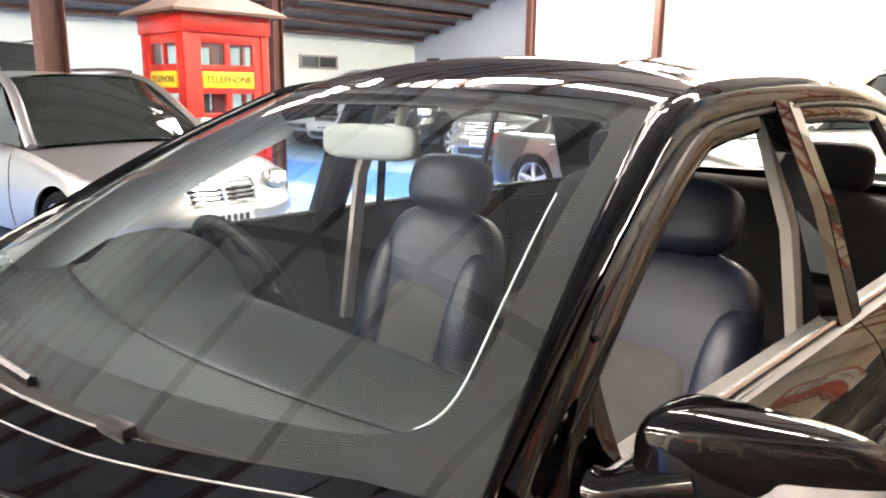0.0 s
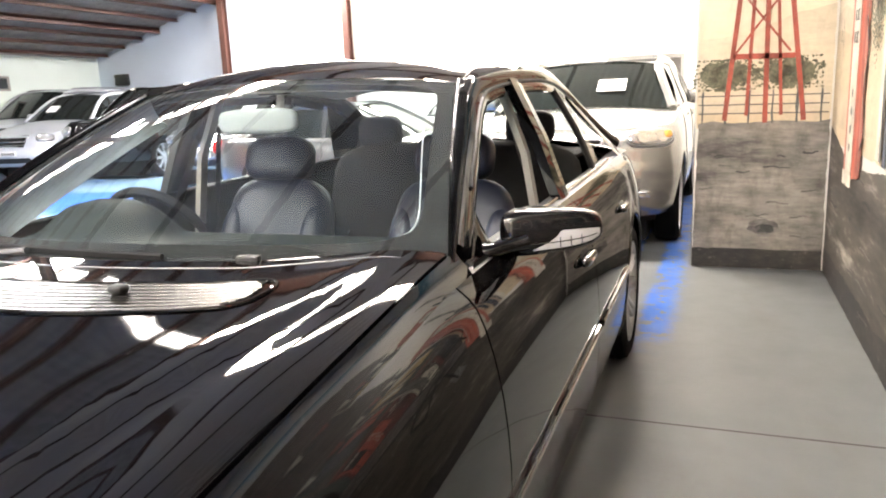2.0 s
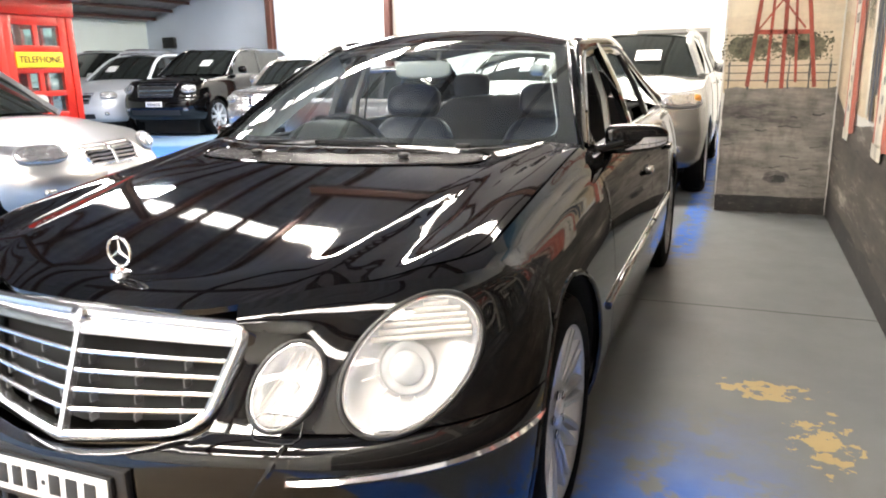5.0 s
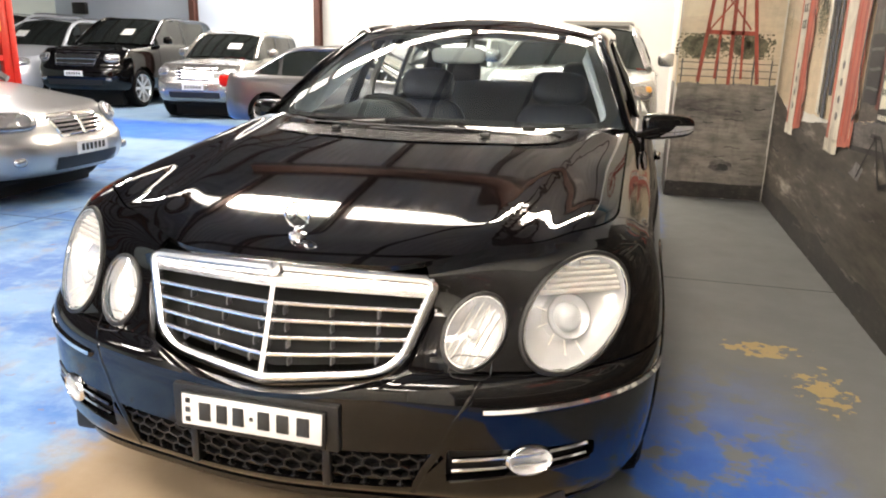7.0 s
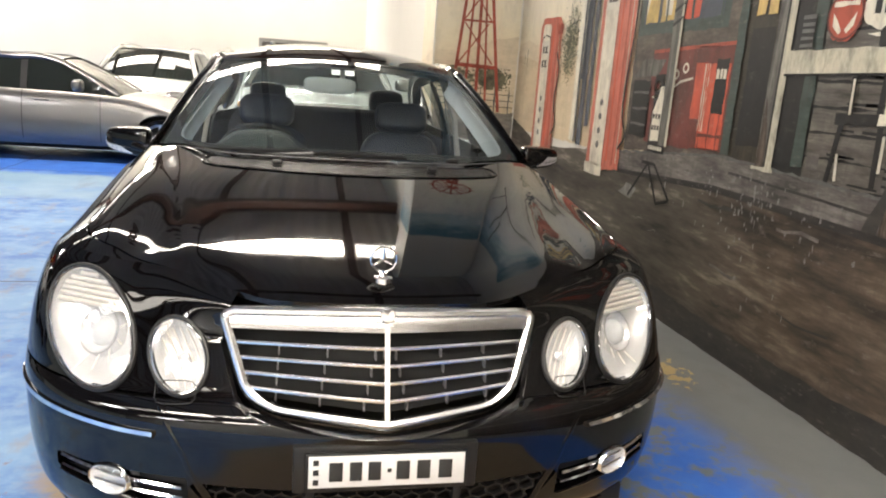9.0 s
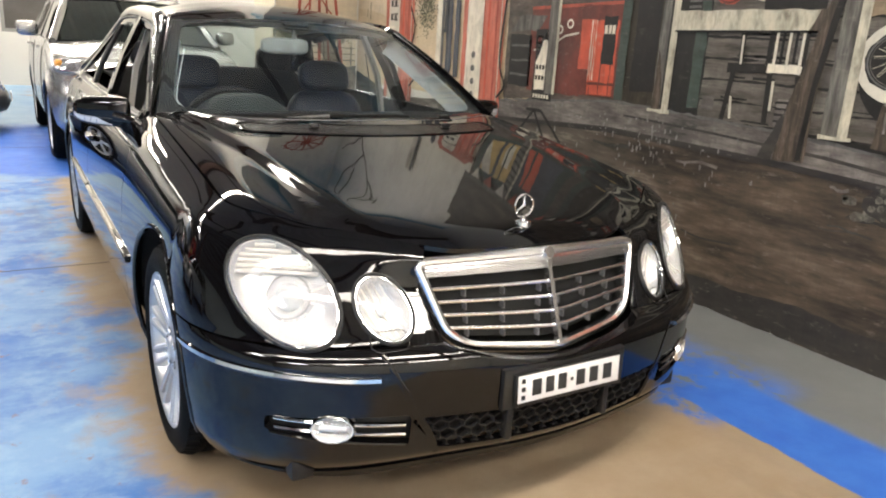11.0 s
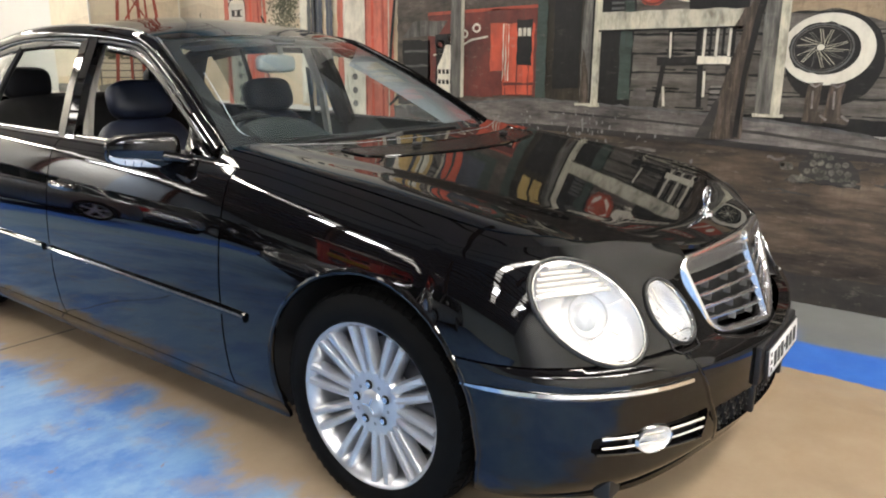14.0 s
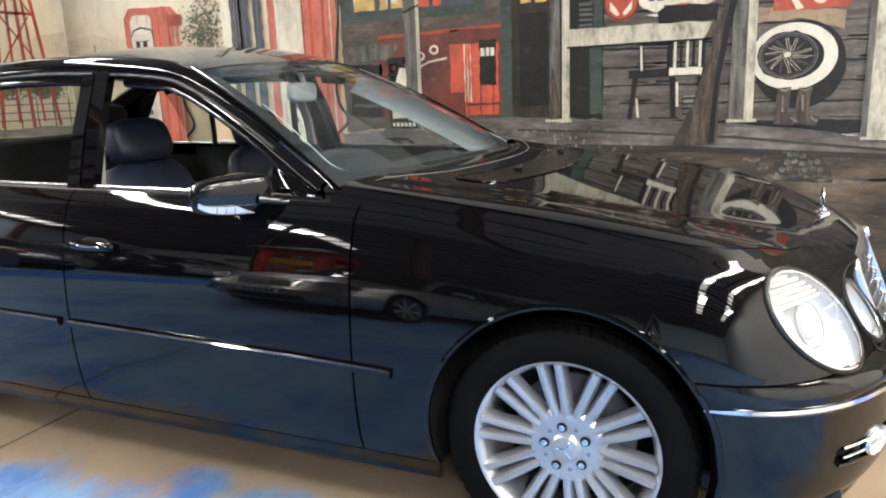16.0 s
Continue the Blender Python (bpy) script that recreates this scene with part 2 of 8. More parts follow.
# ---- hall ----
WALL_X, BACK_Y, LEFT_X, FRONT_Y, PIER_Y = 1.96, 15.4, -15.0, -9.0, 4.86
ROOF_LEFT, ROOF_TOP = 2.75, 5.6


def floor_material():
    """Worn floor: bare tan concrete, a grey walkway, pale blue and deep blue paint with ragged edges."""
    m = bpy.data.materials.new("worn_painted_concrete")
    m.use_nodes = True
    n, l = m.node_tree.nodes, m.node_tree.links
    b = n["Principled BSDF"]
    geo, sep = n.new("ShaderNodeNewGeometry"), n.new("ShaderNodeSeparateXYZ")
    l.new(geo.outputs["Position"], sep.inputs[0])

    def calc(op, a, c=0.0, d=0.0):
        q = n.new("ShaderNodeMath")
        q.operation = op
        for i, v in enumerate((a, c, d)):
            if isinstance(v, (int, float)):
                q.inputs[i].default_value = v
            else:
                l.new(v, q.inputs[i])
        return q.outputs[0]

    def tex(scale, detail=6.0, stretch=(1, 1, 1), shift=0.0):
        mp, t = n.new("ShaderNodeMapping"), n.new("ShaderNodeTexNoise")
        mp.inputs["Scale"].default_value, mp.inputs["Location"].default_value = stretch, (shift, shift * 2, 0)
        t.inputs["Scale"].default_value, t.inputs["Detail"].default_value, t.inputs["Roughness"].default_value = scale, detail, 0.62
        l.new(geo.outputs["Position"], mp.inputs["Vector"]), l.new(mp.outputs["Vector"], t.inputs["Vector"])
        return t.outputs["Fac"]

    def step(v, lo, hi):
        q = n.new("ShaderNodeMapRange")
        q.interpolation_type = "SMOOTHSTEP"
        l.new(v, q.inputs["Value"])
        q.inputs["From Min"].default_value, q.inputs["From Max"].default_value = lo, hi
        return q.outputs["Result"]

    def mix(fac, a, c):
        q = n.new("ShaderNodeMix")
        q.data_type = "RGBA"
        l.new(fac, q.inputs["Factor"])
        for i, v in ((6, a), (7, c)):
            if isinstance(v, tuple):
                q.inputs[i].default_value = (*v, 1)
            else:
                l.new(v, q.inputs[i])
        return q.outputs[2]

    wob, ragged, big = tex(2.2), tex(7.0, 9.0, (1, 1, 1), 3.0), tex(0.55, 4.0, (1, 1, 1), 7.0)
    x0, y0 = sep.outputs["X"], sep.outputs["Y"]
    x = calc("ADD", x0, calc("MULTIPLY", calc("SUBTRACT", wob, 0.5), 0.15))
    x = calc("ADD", x, calc("MULTIPLY", calc("SUBTRACT", ragged, 0.5), 0.16))
    y = calc("ADD", y0, calc("MULTIPLY", calc("SUBTRACT", tex(1.6, 6.0, (1, 1, 1), 5.0), 0.5), 1.0))
    tan = mix(tex(5.0, 8.0), (0.21, 0.152, 0.096), (0.34, 0.268, 0.19))
    tan = mix(calc("MULTIPLY", step(tex(1.3, 6.0, (1, 2.2, 1), 2.0), 0.45, 0.7), 0.6), tan, (0.24, 0.17, 0.1))
    grey = mix(tex(3.0, 8.0), (0.113, 0.12, 0.119), (0.158, 0.166, 0.163))
    pale = mix(step(tex(1.1, 9.0, (1, 1.5, 1), 21.0), 0.38, 0.62), (0.04, 0.13, 0.37), (0.15, 0.27, 0.45))
    pale = mix(calc("MULTIPLY", step(tex(7.0, 10.0, (1, 1, 1), 13.0), 0.45, 0.68), 0.36), pale, (0.27, 0.39, 0.5))
    pale = mix(calc("MULTIPLY", step(tex(3.4, 10.0, (1.7, 1, 1), 17.0), 0.53, 0.68), 0.45), pale, (0.24, 0.19, 0.13))
    pale = mix(calc("MULTIPLY", step(tex(11.0, 10.0, (1, 1, 1), 29.0), 0.62, 0.7), 0.6), pale, (0.2, 0.11, 0.06))
    deep = mix(tex(6.0, 8.0), (0.018, 0.075, 0.36), (0.05, 0.17, 0.52))
    # left side of the hall: pale blue paint, worn through to tan in streaks
    out = calc("MULTIPLY_ADD", x0, -1.0, -0.74)
    worn = calc("ADD", calc("MULTIPLY", tex(2.0, 10.0, (0.8, 1.3, 1), 11.0), 0.62), calc("MULTIPLY", tex(9.0, 8.0, (1, 1, 1), 31.0), 0.2))
    cover = calc("ADD", calc("MULTIPLY", step(out, -0.1, 0.7), 0.4), worn)
    cover = calc("ADD", cover, calc("MULTIPLY", step(calc("MULTIPLY", y0, -1.0), 0.4, 1.6), 0.12))
    left = calc("MULTIPLY", step(cover, 0.45, 0.6), step(out, 0.0, 0.1))
    colour = mix(left, tan, pale)
    far = step(y, 4.7, 5.0)
    inner = calc("SUBTRACT", y, calc("MULTIPLY", step(calc("MULTIPLY", x, -1.0), 1.0, 2.2), 1.6))
    deep_far = calc("MULTIPLY", step(inner, 4.7, 5.0), step(calc("MULTIPLY", y, -1.0), -8.8, -8.2))
    colour = mix(calc("MULTIPLY", far, step(tex(0.8, 4.0, (1, 1, 1), 4.0), 0.3, 0.45)), colour, mix(tex(1.0), (0.1, 0.21, 0.36), (0.24, 0.32, 0.38)))
    colour = mix(deep_far, colour, deep)
    # walkway along the painted wall, with a deep blue edge that is scuffed away in places
    walkway = calc("MAXIMUM", step(x0, 1.0, 1.01), calc("MULTIPLY", step(x, 0.66, 0.7), step(y, -0.6, -0.3)))
    colour = mix(walkway, colour, grey)
    xb = calc("ADD", x0, calc("MULTIPLY_ADD", wob, 0.07, calc("MULTIPLY_ADD", ragged, 0.05, -0.06)))
    band = calc("MULTIPLY", step(xb, 0.965, 0.98), step(calc("MULTIPLY", xb, -1.0), -1.37, -1.3))
    band = calc("MULTIPLY", band, step(calc("ADD", calc("MULTIPLY", y0, -1.0), calc("MULTIPLY", ragged, 0.9)), 0.75, 0.95))
    patchy = calc("MULTIPLY", step(x, 0.84, 0.9), step(calc("MULTIPLY", x, -1.0), -1.62, -1.28))
    near = calc("MULTIPLY", step(calc("MULTIPLY", y, -1.0), -0.95, 0.1), step(ragged, 0.38, 0.52))
    near = calc("MULTIPLY", near, step(calc("MULTIPLY", y0, -1.0), 0.75, 0.6))
    thin = calc("MULTIPLY", step(calc("MULTIPLY", x, -1.0), -1.1, -0.98), step(ragged, 0.4, 0.47))
    thin = calc("MULTIPLY", thin, step(y, 3.0, 3.4))
    colour = mix(calc("MAXIMUM", band, calc("MULTIPLY", patchy, calc("MAXIMUM", near, thin))), colour, deep)
    # yellow remains of an older coat
    chips = tex(16.0, 6.0, (1, 1, 1), 1.0)
    for cx, cy, kx, ky in ((1.42, 1.1, 1.0, 2.4), (1.6, 0.72, 2.6, 0.7)):
        px, py = calc("SUBTRACT", x0, cx), calc("SUBTRACT", y0, cy)
        spot = calc("SQRT", calc("ADD", calc("MULTIPLY", px, calc("MULTIPLY", px, kx)), calc("MULTIPLY", py, calc("MULTIPLY", py, ky))))
        spot = calc("ADD", spot, calc("MULTIPLY", calc("SUBTRACT", chips, 0.5), -0.9))
        colour = mix(step(calc("MULTIPLY", spot, -1.0), -0.115, -0.09), colour, (0.36, 0.27, 0.12))
    # dirt and tyre marks
    colour = mix(calc("MULTIPLY", step(tex(0.9, 9.0, (2.5, 0.8, 1), 9.0), 0.55, 0.75), 0.35), colour, (0.1, 0.085, 0.07))
    l.new(colour, b.inputs["Base Color"])
    rough = calc("MULTIPLY_ADD", tex(3.5, 8.0), 0.35, 0.4)
    b.inputs["Specular IOR Level"].default_value = 0.22
    l.new(rough, b.inputs["Roughness"])
    bp = n.new("ShaderNodeBump")
    bp.inputs["Strength"].default_value, bp.inputs["Distance"].default_value = 0.12, 0.004
    l.new(tex(30.0, 8.0), bp.inputs["Height"]), l.new(bp.outputs["Normal"], b.inputs["Normal"])
    return m


FLOOR = floor_material()
JOINT = material("dark_floor_joint", (0.05, 0.048, 0.045), 0.9)
WALL_WHITE = material("white_painted_blockwork", (0.68, 0.655, 0.595), 0.6, vary=0.08, scale=1.5, bump=0.06, fine=40)
WALL_BLUE = material("pale_blue_painted_wall", (0.62, 0.70, 0.80), 0.6, vary=0.1, scale=1.5, bump=0.06, fine=40)
WALL_GREEN = material("pale_green_painted_wall", (0.66, 0.74, 0.70), 0.6, vary=0.1, scale=1.5, bump=0.06, fine=40)
ROOF_IRON = material("dark_corrugated_iron", (0.42, 0.4, 0.39), 0.5, vary=0.5, scale=2.5, fine=30, stretch=(1, 3, 1))
ROOF_LINING = material("pale_roof_lining", (0.84, 0.76, 0.7), 0.6, vary=0.25, scale=1.2, fine=20, stretch=(1, 0.4, 1))
STEEL_BROWN = material("brown_primer_steel", (0.11, 0.045, 0.032), 0.5, vary=0.4, scale=8, fine=60)

span("floor", (LEFT_X - 0.2, FRONT_Y - 0.2, -0.2), (WALL_X + 0.2, BACK_Y + 0.2, 0.0), FLOOR)
tagged(bpy.data.objects["floor"], "worn concrete floor with blue and grey paint", "floor", kind="structure")


def floor_joint(a, c, w=0.012):
    a, c = Vector(a), Vector(c)
    d = (c - a).normalized()
    s = Vector((-d.y, d.x, 0)) * w / 2
    up = Vector((0, 0, 0.002))
    lip = Vector((0, 0, 0.0002))
    bm = bmesh.new()
    q = [bm.verts.new(p) for p in (a - s + lip, c - s + lip, c + s + lip, a + s + lip, a + up, c + up)]
    bm.faces.new((q[0], q[1], q[5], q[4])), bm.faces.new((q[4], q[5], q[2], q[3]))
    tagged(part("floor_joint", bm, JOINT, label="dark sawn joint in the concrete floor"), category="joint", kind="structure")


floor_joint((-14.9, 2.05, 0), (1.95, 2.12, 0))
floor_joint((-14.9, 6.6, 0), (1.05, 6.6, 0))
floor_joint((-14.9, -2.45, 0), (1.95, -2.4, 0))
floor_joint((-3.4, -8.9, 0), (-3.4, 15.3, 0))


def slab(name, lo, hi, mat, label):
    return tagged(span(name, lo, hi, mat, label=label), category="wall", kind="structure")


slab("wall_east", (WALL_X, FRONT_Y - 0.2, 0), (WALL_X + 0.2, BACK_Y + 0.2, 8.0), WALL_WHITE, "white painted hall wall behind the mural")
slab("wall_south", (LEFT_X - 0.2, FRONT_Y - 0.2, 0), (WALL_X, FRONT_Y, 8.0), WALL_WHITE, "white painted end wall of the hall")
slab("wall_west", (LEFT_X - 0.2, FRONT_Y, 0), (LEFT_X, BACK_Y + 0.2, 8.0), WALL_GREEN, "pale green painted side wall of the hall")


def back_wall():
    """End wall with one opening for the small dark window."""
    bm = bmesh.new()
    x0, x1, z0, z1 = -1.05, 0.5, 1.05, 1.98
    y = BACK_Y
    for lo, hi in (((-9.0, y, 0), (x0, y + 0.2, 8.0)), ((x1, y, 0), (WALL_X, y + 0.2, 8.0)), ((x0, y, 0), (x1, y + 0.2, z0)), ((x0, y, z1), (x1, y + 0.2, 8.0))):
        add_box(bm, [(a + b) / 2 for a, b in zip(lo, hi)], [b - a for a, b in zip(lo, hi)])
    return part("wall_north", bm, WALL_WHITE, label="white painted end wall with a small dark window")


tagged(back_wall(), category="wall", kind="structure")
slab("wall_north_blue", (LEFT_X, BACK_Y, 0), (-9.0, BACK_Y + 0.2, 8.0), WALL_BLUE, "pale blue painted end wall of the hall")
win = thing("window_1", "small dark window in a grey frame", "window", kind="structure")
WIN_GREY = material("grey_window_frame", (0.25, 0.24, 0.22), 0.5)
span("window_frame", (-1.05, BACK_Y + 0.01, 1.9), (0.5, BACK_Y + 0.1, 1.98), WIN_GREY, win)
span("window_frame", (-1.05, BACK_Y + 0.01, 1.05), (0.5, BACK_Y + 0.1, 1.12), WIN_GREY, win)
span("window_frame", (-1.05, BACK_Y + 0.01, 1.12), (-0.98, BACK_Y + 0.1, 1.9), WIN_GREY, win)
span("window_frame", (0.43, BACK_Y + 0.01, 1.12), (0.5, BACK_Y + 0.1, 1.9), WIN_GREY, win)
win2 = thing("window_2", "long dark high window in the side wall", "window", kind="structure")
WIN_DIM = material("dim_high_pane", (0.035, 0.04, 0.04), 0.15, vary=0.3, scale=3)
span("pane", (LEFT_X + 0.004, 11.4, 1.95), (LEFT_X + 0.02, 12.5, 2.2), WIN_DIM, win2)
for a, b in (((11.34, 1.9), (12.56, 1.95)), ((11.34, 2.2), (12.56, 2.25)), ((11.34, 1.95), (11.4, 2.2)), ((12.5, 1.95), (12.56, 2.2)), ((11.93, 1.95), (11.97, 2.2))):
    span("window_frame", (LEFT_X + 0.003, *a), (LEFT_X + 0.035, *b), WIN_GREY, win2)
span("pane", (-0.98, BACK_Y + 0.08, 1.12), (0.43, BACK_Y + 0.1, 1.9), material("dim_pane", (0.12, 0.11, 0.1), 0.15, vary=0.3, scale=3), win)


# roof: it climbs from the west eave, then lies nearly level over the car
def roof_z(x):
    return min(ROOF_LEFT + 0.3 * (x - LEFT_X), ROOF_TOP)


# the last row is an unseen addition that brightens the far end wall
SKY_ROWS = [(-7.6, -6.8), (-3.6, -2.8), (5.95, 6.42), (14.0, 14.8)]
SKYLIGHTS = [(-10.75 + 1.9 * k, min(-10.75 + 1.9 * k + 1.72, 1.9)) for k in range(7)]


def roof():
    """Corrugated sheets, one mesh, with the skylight strips left open."""
    bm = bmesh.new()
    xs = [LEFT_X - 0.2 + i * 0.095 for i in range(int((WALL_X + 0.4 - LEFT_X) / 0.095) + 1)]
    rows = [FRONT_Y - 0.2, *[y for r in SKY_ROWS for y in r], BACK_Y + 0.2]
    for j in range(len(rows) - 1):
        grid = []
        for i, x in enumerate(xs):
            z = roof_z(x) + (0.014 if i % 2 else 0.0)
            grid.append((bm.verts.new((x, rows[j], z)), bm.verts.new((x, rows[j + 1], z))))
        for i, (a, c) in enumerate(zip(grid, grid[1:])):
            mid = (xs[i] + xs[i + 1]) / 2
            if j % 2 and any(p <= mid <= q for p, q in SKYLIGHTS):
                continue
            bm.faces.new((a[0], c[0], c[1], a[1]))
    bmesh.ops.solidify(bm, geom=bm.faces[:], thickness=0.02)
    ob = part("ceiling", bm, ROOF_IRON, label="dark corrugated iron roof underside with pale lining over the hall", smooth=0)
    ob.data.materials.append(ROOF_LINING)
    for p in ob.data.polygons:
        p.material_index = 1 if p.center.x > -5.4 else 0
    return ob


tagged(roof(), category="roof", kind="structure")
SKY_GLOW = glow("translucent_roof_sheet", (1.0, 0.95, 0.88), 14.0)
ROW_WATTS = (300, 330, 430, 420)
for row, (y0, y1) in enumerate(SKY_ROWS):
    for i, (p, q) in enumerate(SKYLIGHTS):
        s = thing("skylight", "bright translucent roof skylight sheet, far row added", "skylight", "roof skylights")
        bm = bmesh.new()
        add_grid(bm, lambda u, v: (p + (q - p) * u, y0 + (y1 - y0) * v, roof_z(p + (q - p) * u) + 0.045), 18, 1)
        bmesh.ops.solidify(bm, geom=bm.faces[:], thickness=0.006)
        part("sheet", bm, SKY_GLOW, s)
    for k in (1, 3, 5):
        p, q = SKYLIGHTS[k]
        zc = roof_z((p + q) / 2)
        # the k 1 lamps are boosted and cooled to brighten the west side
        area_lamp("skylight_row_lamp", ((p + q) / 2, (y0 + y1) / 2, min(roof_z(p), zc) - 0.05), (q - p, y1 - y0), ROW_WATTS[row] * (1.8 if k == 1 else 1.0), (0.95, 0.96, 1.0) if k == 1 else (1.0, 0.925, 0.83))


def steel(name, lo, hi, label):
    """An I beam between two corners of its box, along its longest side."""
    size = [b - a for a, b in zip(lo, hi)]
    ax = size.index(max(size))
    c = [(a + b) / 2 for a, b in zip(lo, hi)]
    o = [i for i in range(3) if i != ax]
    bm = bmesh.new()
    t = 0.014
    for sgn in (-1, 1):
        cc, ss = list(c), list(size)
        cc[o[1]] += sgn * (size[o[1]] / 2 - t / 2)
        ss[o[1]] = t
        add_box(bm, cc, ss, 0.002, seg=1)
    ss = list(size)
    ss[o[0]], ss[o[1]] = 0.012, size[o[1]] - 2 * t
    add_box(bm, c, ss)
    ob = part(name, bm, STEEL_BROWN, label=label)
    return tagged(ob, category="beam", kind="structure")


for k in range(9):
    x = -12.74 + 1.9 * k
    if x < WALL_X:
        steel("purlin", (x - 0.05, FRONT_Y, roof_z(x) - 0.16), (x + 0.05, BACK_Y, roof_z(x) - 0.02), "brown painted steel purlin under the roof")
for k in range(15):
    x = -14.6 + 0.62 * k
    steel("batten", (x - 0.045, FRONT_Y, roof_z(x) - 0.1), (x + 0.045, BACK_Y, roof_z(x) - 0.015), "dark steel batten under the sloping roof")
for y in (-5.2, 1.2, 7.6):
    steel("roof_beam", (-5.4, y - 0.09, ROOF_TOP - 0.42), (WALL_X, y + 0.09, ROOF_TOP - 0.18), "brown painted steel roof beam")
for x in (-10.6, -7.1):
    steel("column", (x - 0.08, BACK_Y - 0.24, 0), (x + 0.08, BACK_Y - 0.04, roof_z(x)), "brown steel column against the end wall")
steel("column", (-7.15, 2.75, 0), (-6.9, 3.0, roof_z(-7)), "brown steel column beside the red kiosk")
steel("column", (-7.38, 5.62, 0), (-7.23, 5.77, roof_z(-7.3)), "brown steel column in the hall")


def truss(y):
    """A lattice truss that climbs with the roof."""
    t = thing("roof_truss", "reddish steel lattice truss under the sloping roof", "truss")
    pts = [-14.6 + 0.8 * k for k in range(13)]
    r = 0.025
    low = lambda x: min(roof_z(x) - 0.25, 3.05 + 0.1 * (x + 14.6))
    tube("top_chord", [(x, y, roof_z(x) - 0.1) for x in pts], 0.03, STEEL_BROWN, t, 6)
    tube("bottom_chord", [(x, y, low(x)) for x in pts], 0.035, STEEL_BROWN, t, 6)
    for i, (a, c) in enumerate(zip(pts, pts[1:])):
        tube("lattice_bar", [(a, y, roof_z(a) - 0.1), (c, y, low(c))] if i % 2 else [(a, y, low(a)), (c, y, roof_z(c) - 0.1)], r, STEEL_BROWN, t, 5, up=(0, 1, 0))


truss(9.6)

# a small electrical box on the end wall
box("switch_box", (-14.15, BACK_Y - 0.06, 2.14), (0.42, 0.12, 0.3), TRIM_BLACK, bevel=0.01)
tagged(bpy.data.objects["switch_box"], "small dark switch box on the end wall", "switch box")

# ---- painted wall ----
def paint(name, stops, scale=3.0, stretch=(1, 1, 1), rough=0.5, fine=25.0, ramp_axis=None):
    """Brushed wall paint: noise (or height, for a painted sky) through a ramp of (position, colour) stops."""
    m = bpy.data.materials.new(name)
    m.use_nodes = True
    n, l = m.node_tree.nodes, m.node_tree.links
    b = n["Principled BSDF"]
    b.inputs["Roughness"].default_value, b.inputs["Specular IOR Level"].default_value = rough, 0.35
    geo, mp = n.new("ShaderNodeNewGeometry"), n.new("ShaderNodeMapping")
    mp.inputs["Scale"].default_value = stretch
    l.new(geo.outputs["Position"], mp.inputs["Vector"])
    a, c = n.new("ShaderNodeTexNoise"), n.new("ShaderNodeTexNoise")
    a.inputs["Scale"].default_value, a.inputs["Detail"].default_value, a.inputs["Roughness"].default_value = scale, 8, 0.65
    c.inputs["Scale"].default_value, c.inputs["Detail"].default_value = fine, 6
    l.new(mp.outputs["Vector"], a.inputs["Vector"]), l.new(mp.outputs["Vector"], c.inputs["Vector"])
    k = n.new("ShaderNodeMath")
    k.operation = "MULTIPLY_ADD"
    k.inputs[1].default_value = 0.3
    half = n.new("ShaderNodeMath")
    half.operation = "MULTIPLY_ADD"
    half.inputs[1].default_value, half.inputs[2].default_value = 0.9, -0.1
    l.new(a.outputs["Fac"], half.inputs[0]), l.new(c.outputs["Fac"], k.inputs[0]), l.new(half.outputs[0], k.inputs[2])
    fac = k.outputs[0]
    if ramp_axis:
        lo, hi, wob = ramp_axis
        sep, rng, add = n.new("ShaderNodeSeparateXYZ"), n.new("ShaderNodeMapRange"), n.new("ShaderNodeMath")
        l.new(geo.outputs["Position"], sep.inputs[0]), l.new(sep.outputs["Z"], rng.inputs["Value"])
        rng.inputs["From Min"].default_value, rng.inputs["From Max"].default_value = lo, hi
        add.operation = "MULTIPLY_ADD"
        add.inputs[1].default_value = wob
        sub = n.new("ShaderNodeMath")
        sub.operation = "SUBTRACT"
        sub.inputs[1].default_value = 0.5
        l.new(fac, sub.inputs[0]), l.new(sub.outputs[0], add.inputs[0]), l.new(rng.outputs["Result"], add.inputs[2])
        fac = add.outputs[0]
    # muted colours, darkened by group to paint in the light's fall-off along the wall
    grime = 0.35 if any(k in name for k in ("sky", "dune", "whitewall", "black")) else 1.0
    dimming = 1.0 if any(k in name for k in ("sky", "dune", "pump", "cream", "rust")) else 0.56 if any(k in name for k in ("plank", "grey", "ground", "log")) else 1.0 if any(k in name for k in ("whitewall", "pale")) else 0.8
    stops = [(p, tuple(dimming * (0.87 * v + 0.13 * (0.3 * c[0] + 0.6 * c[1] + 0.1 * c[2])) for v in c)) for p, c in stops]
    r = n.new("ShaderNodeValToRGB")
    e = r.color_ramp.elements
    e[0].position, e[0].color = stops[0][0], (*stops[0][1], 1)
    e[1].position, e[1].color = stops[-1][0], (*stops[-1][1], 1)
    for p, col in stops[1:-1]:
        q = e.new(p)
        q.color = (*col, 1)
    l.new(fac, r.inputs["Fac"])
    # brushed streaks and grime that run over every colour of the wall
    col = r.outputs["Color"]
    for scale, strain, lo, hi, most, tone in ((3.2, (1, 1, 0.6), 0.48, 0.72, 0.5, (0.035, 0.03, 0.026)), (11.0, (1, 2.4, 0.5), 0.5, 0.7, 0.45, (0.05, 0.043, 0.036)), (16.0, (1, 0.7, 2.0), 0.58, 0.74, 0.35, (0.34, 0.31, 0.26))):
        sm, no, rg, mx = n.new("ShaderNodeMapping"), n.new("ShaderNodeTexNoise"), n.new("ShaderNodeMapRange"), n.new("ShaderNodeMix")
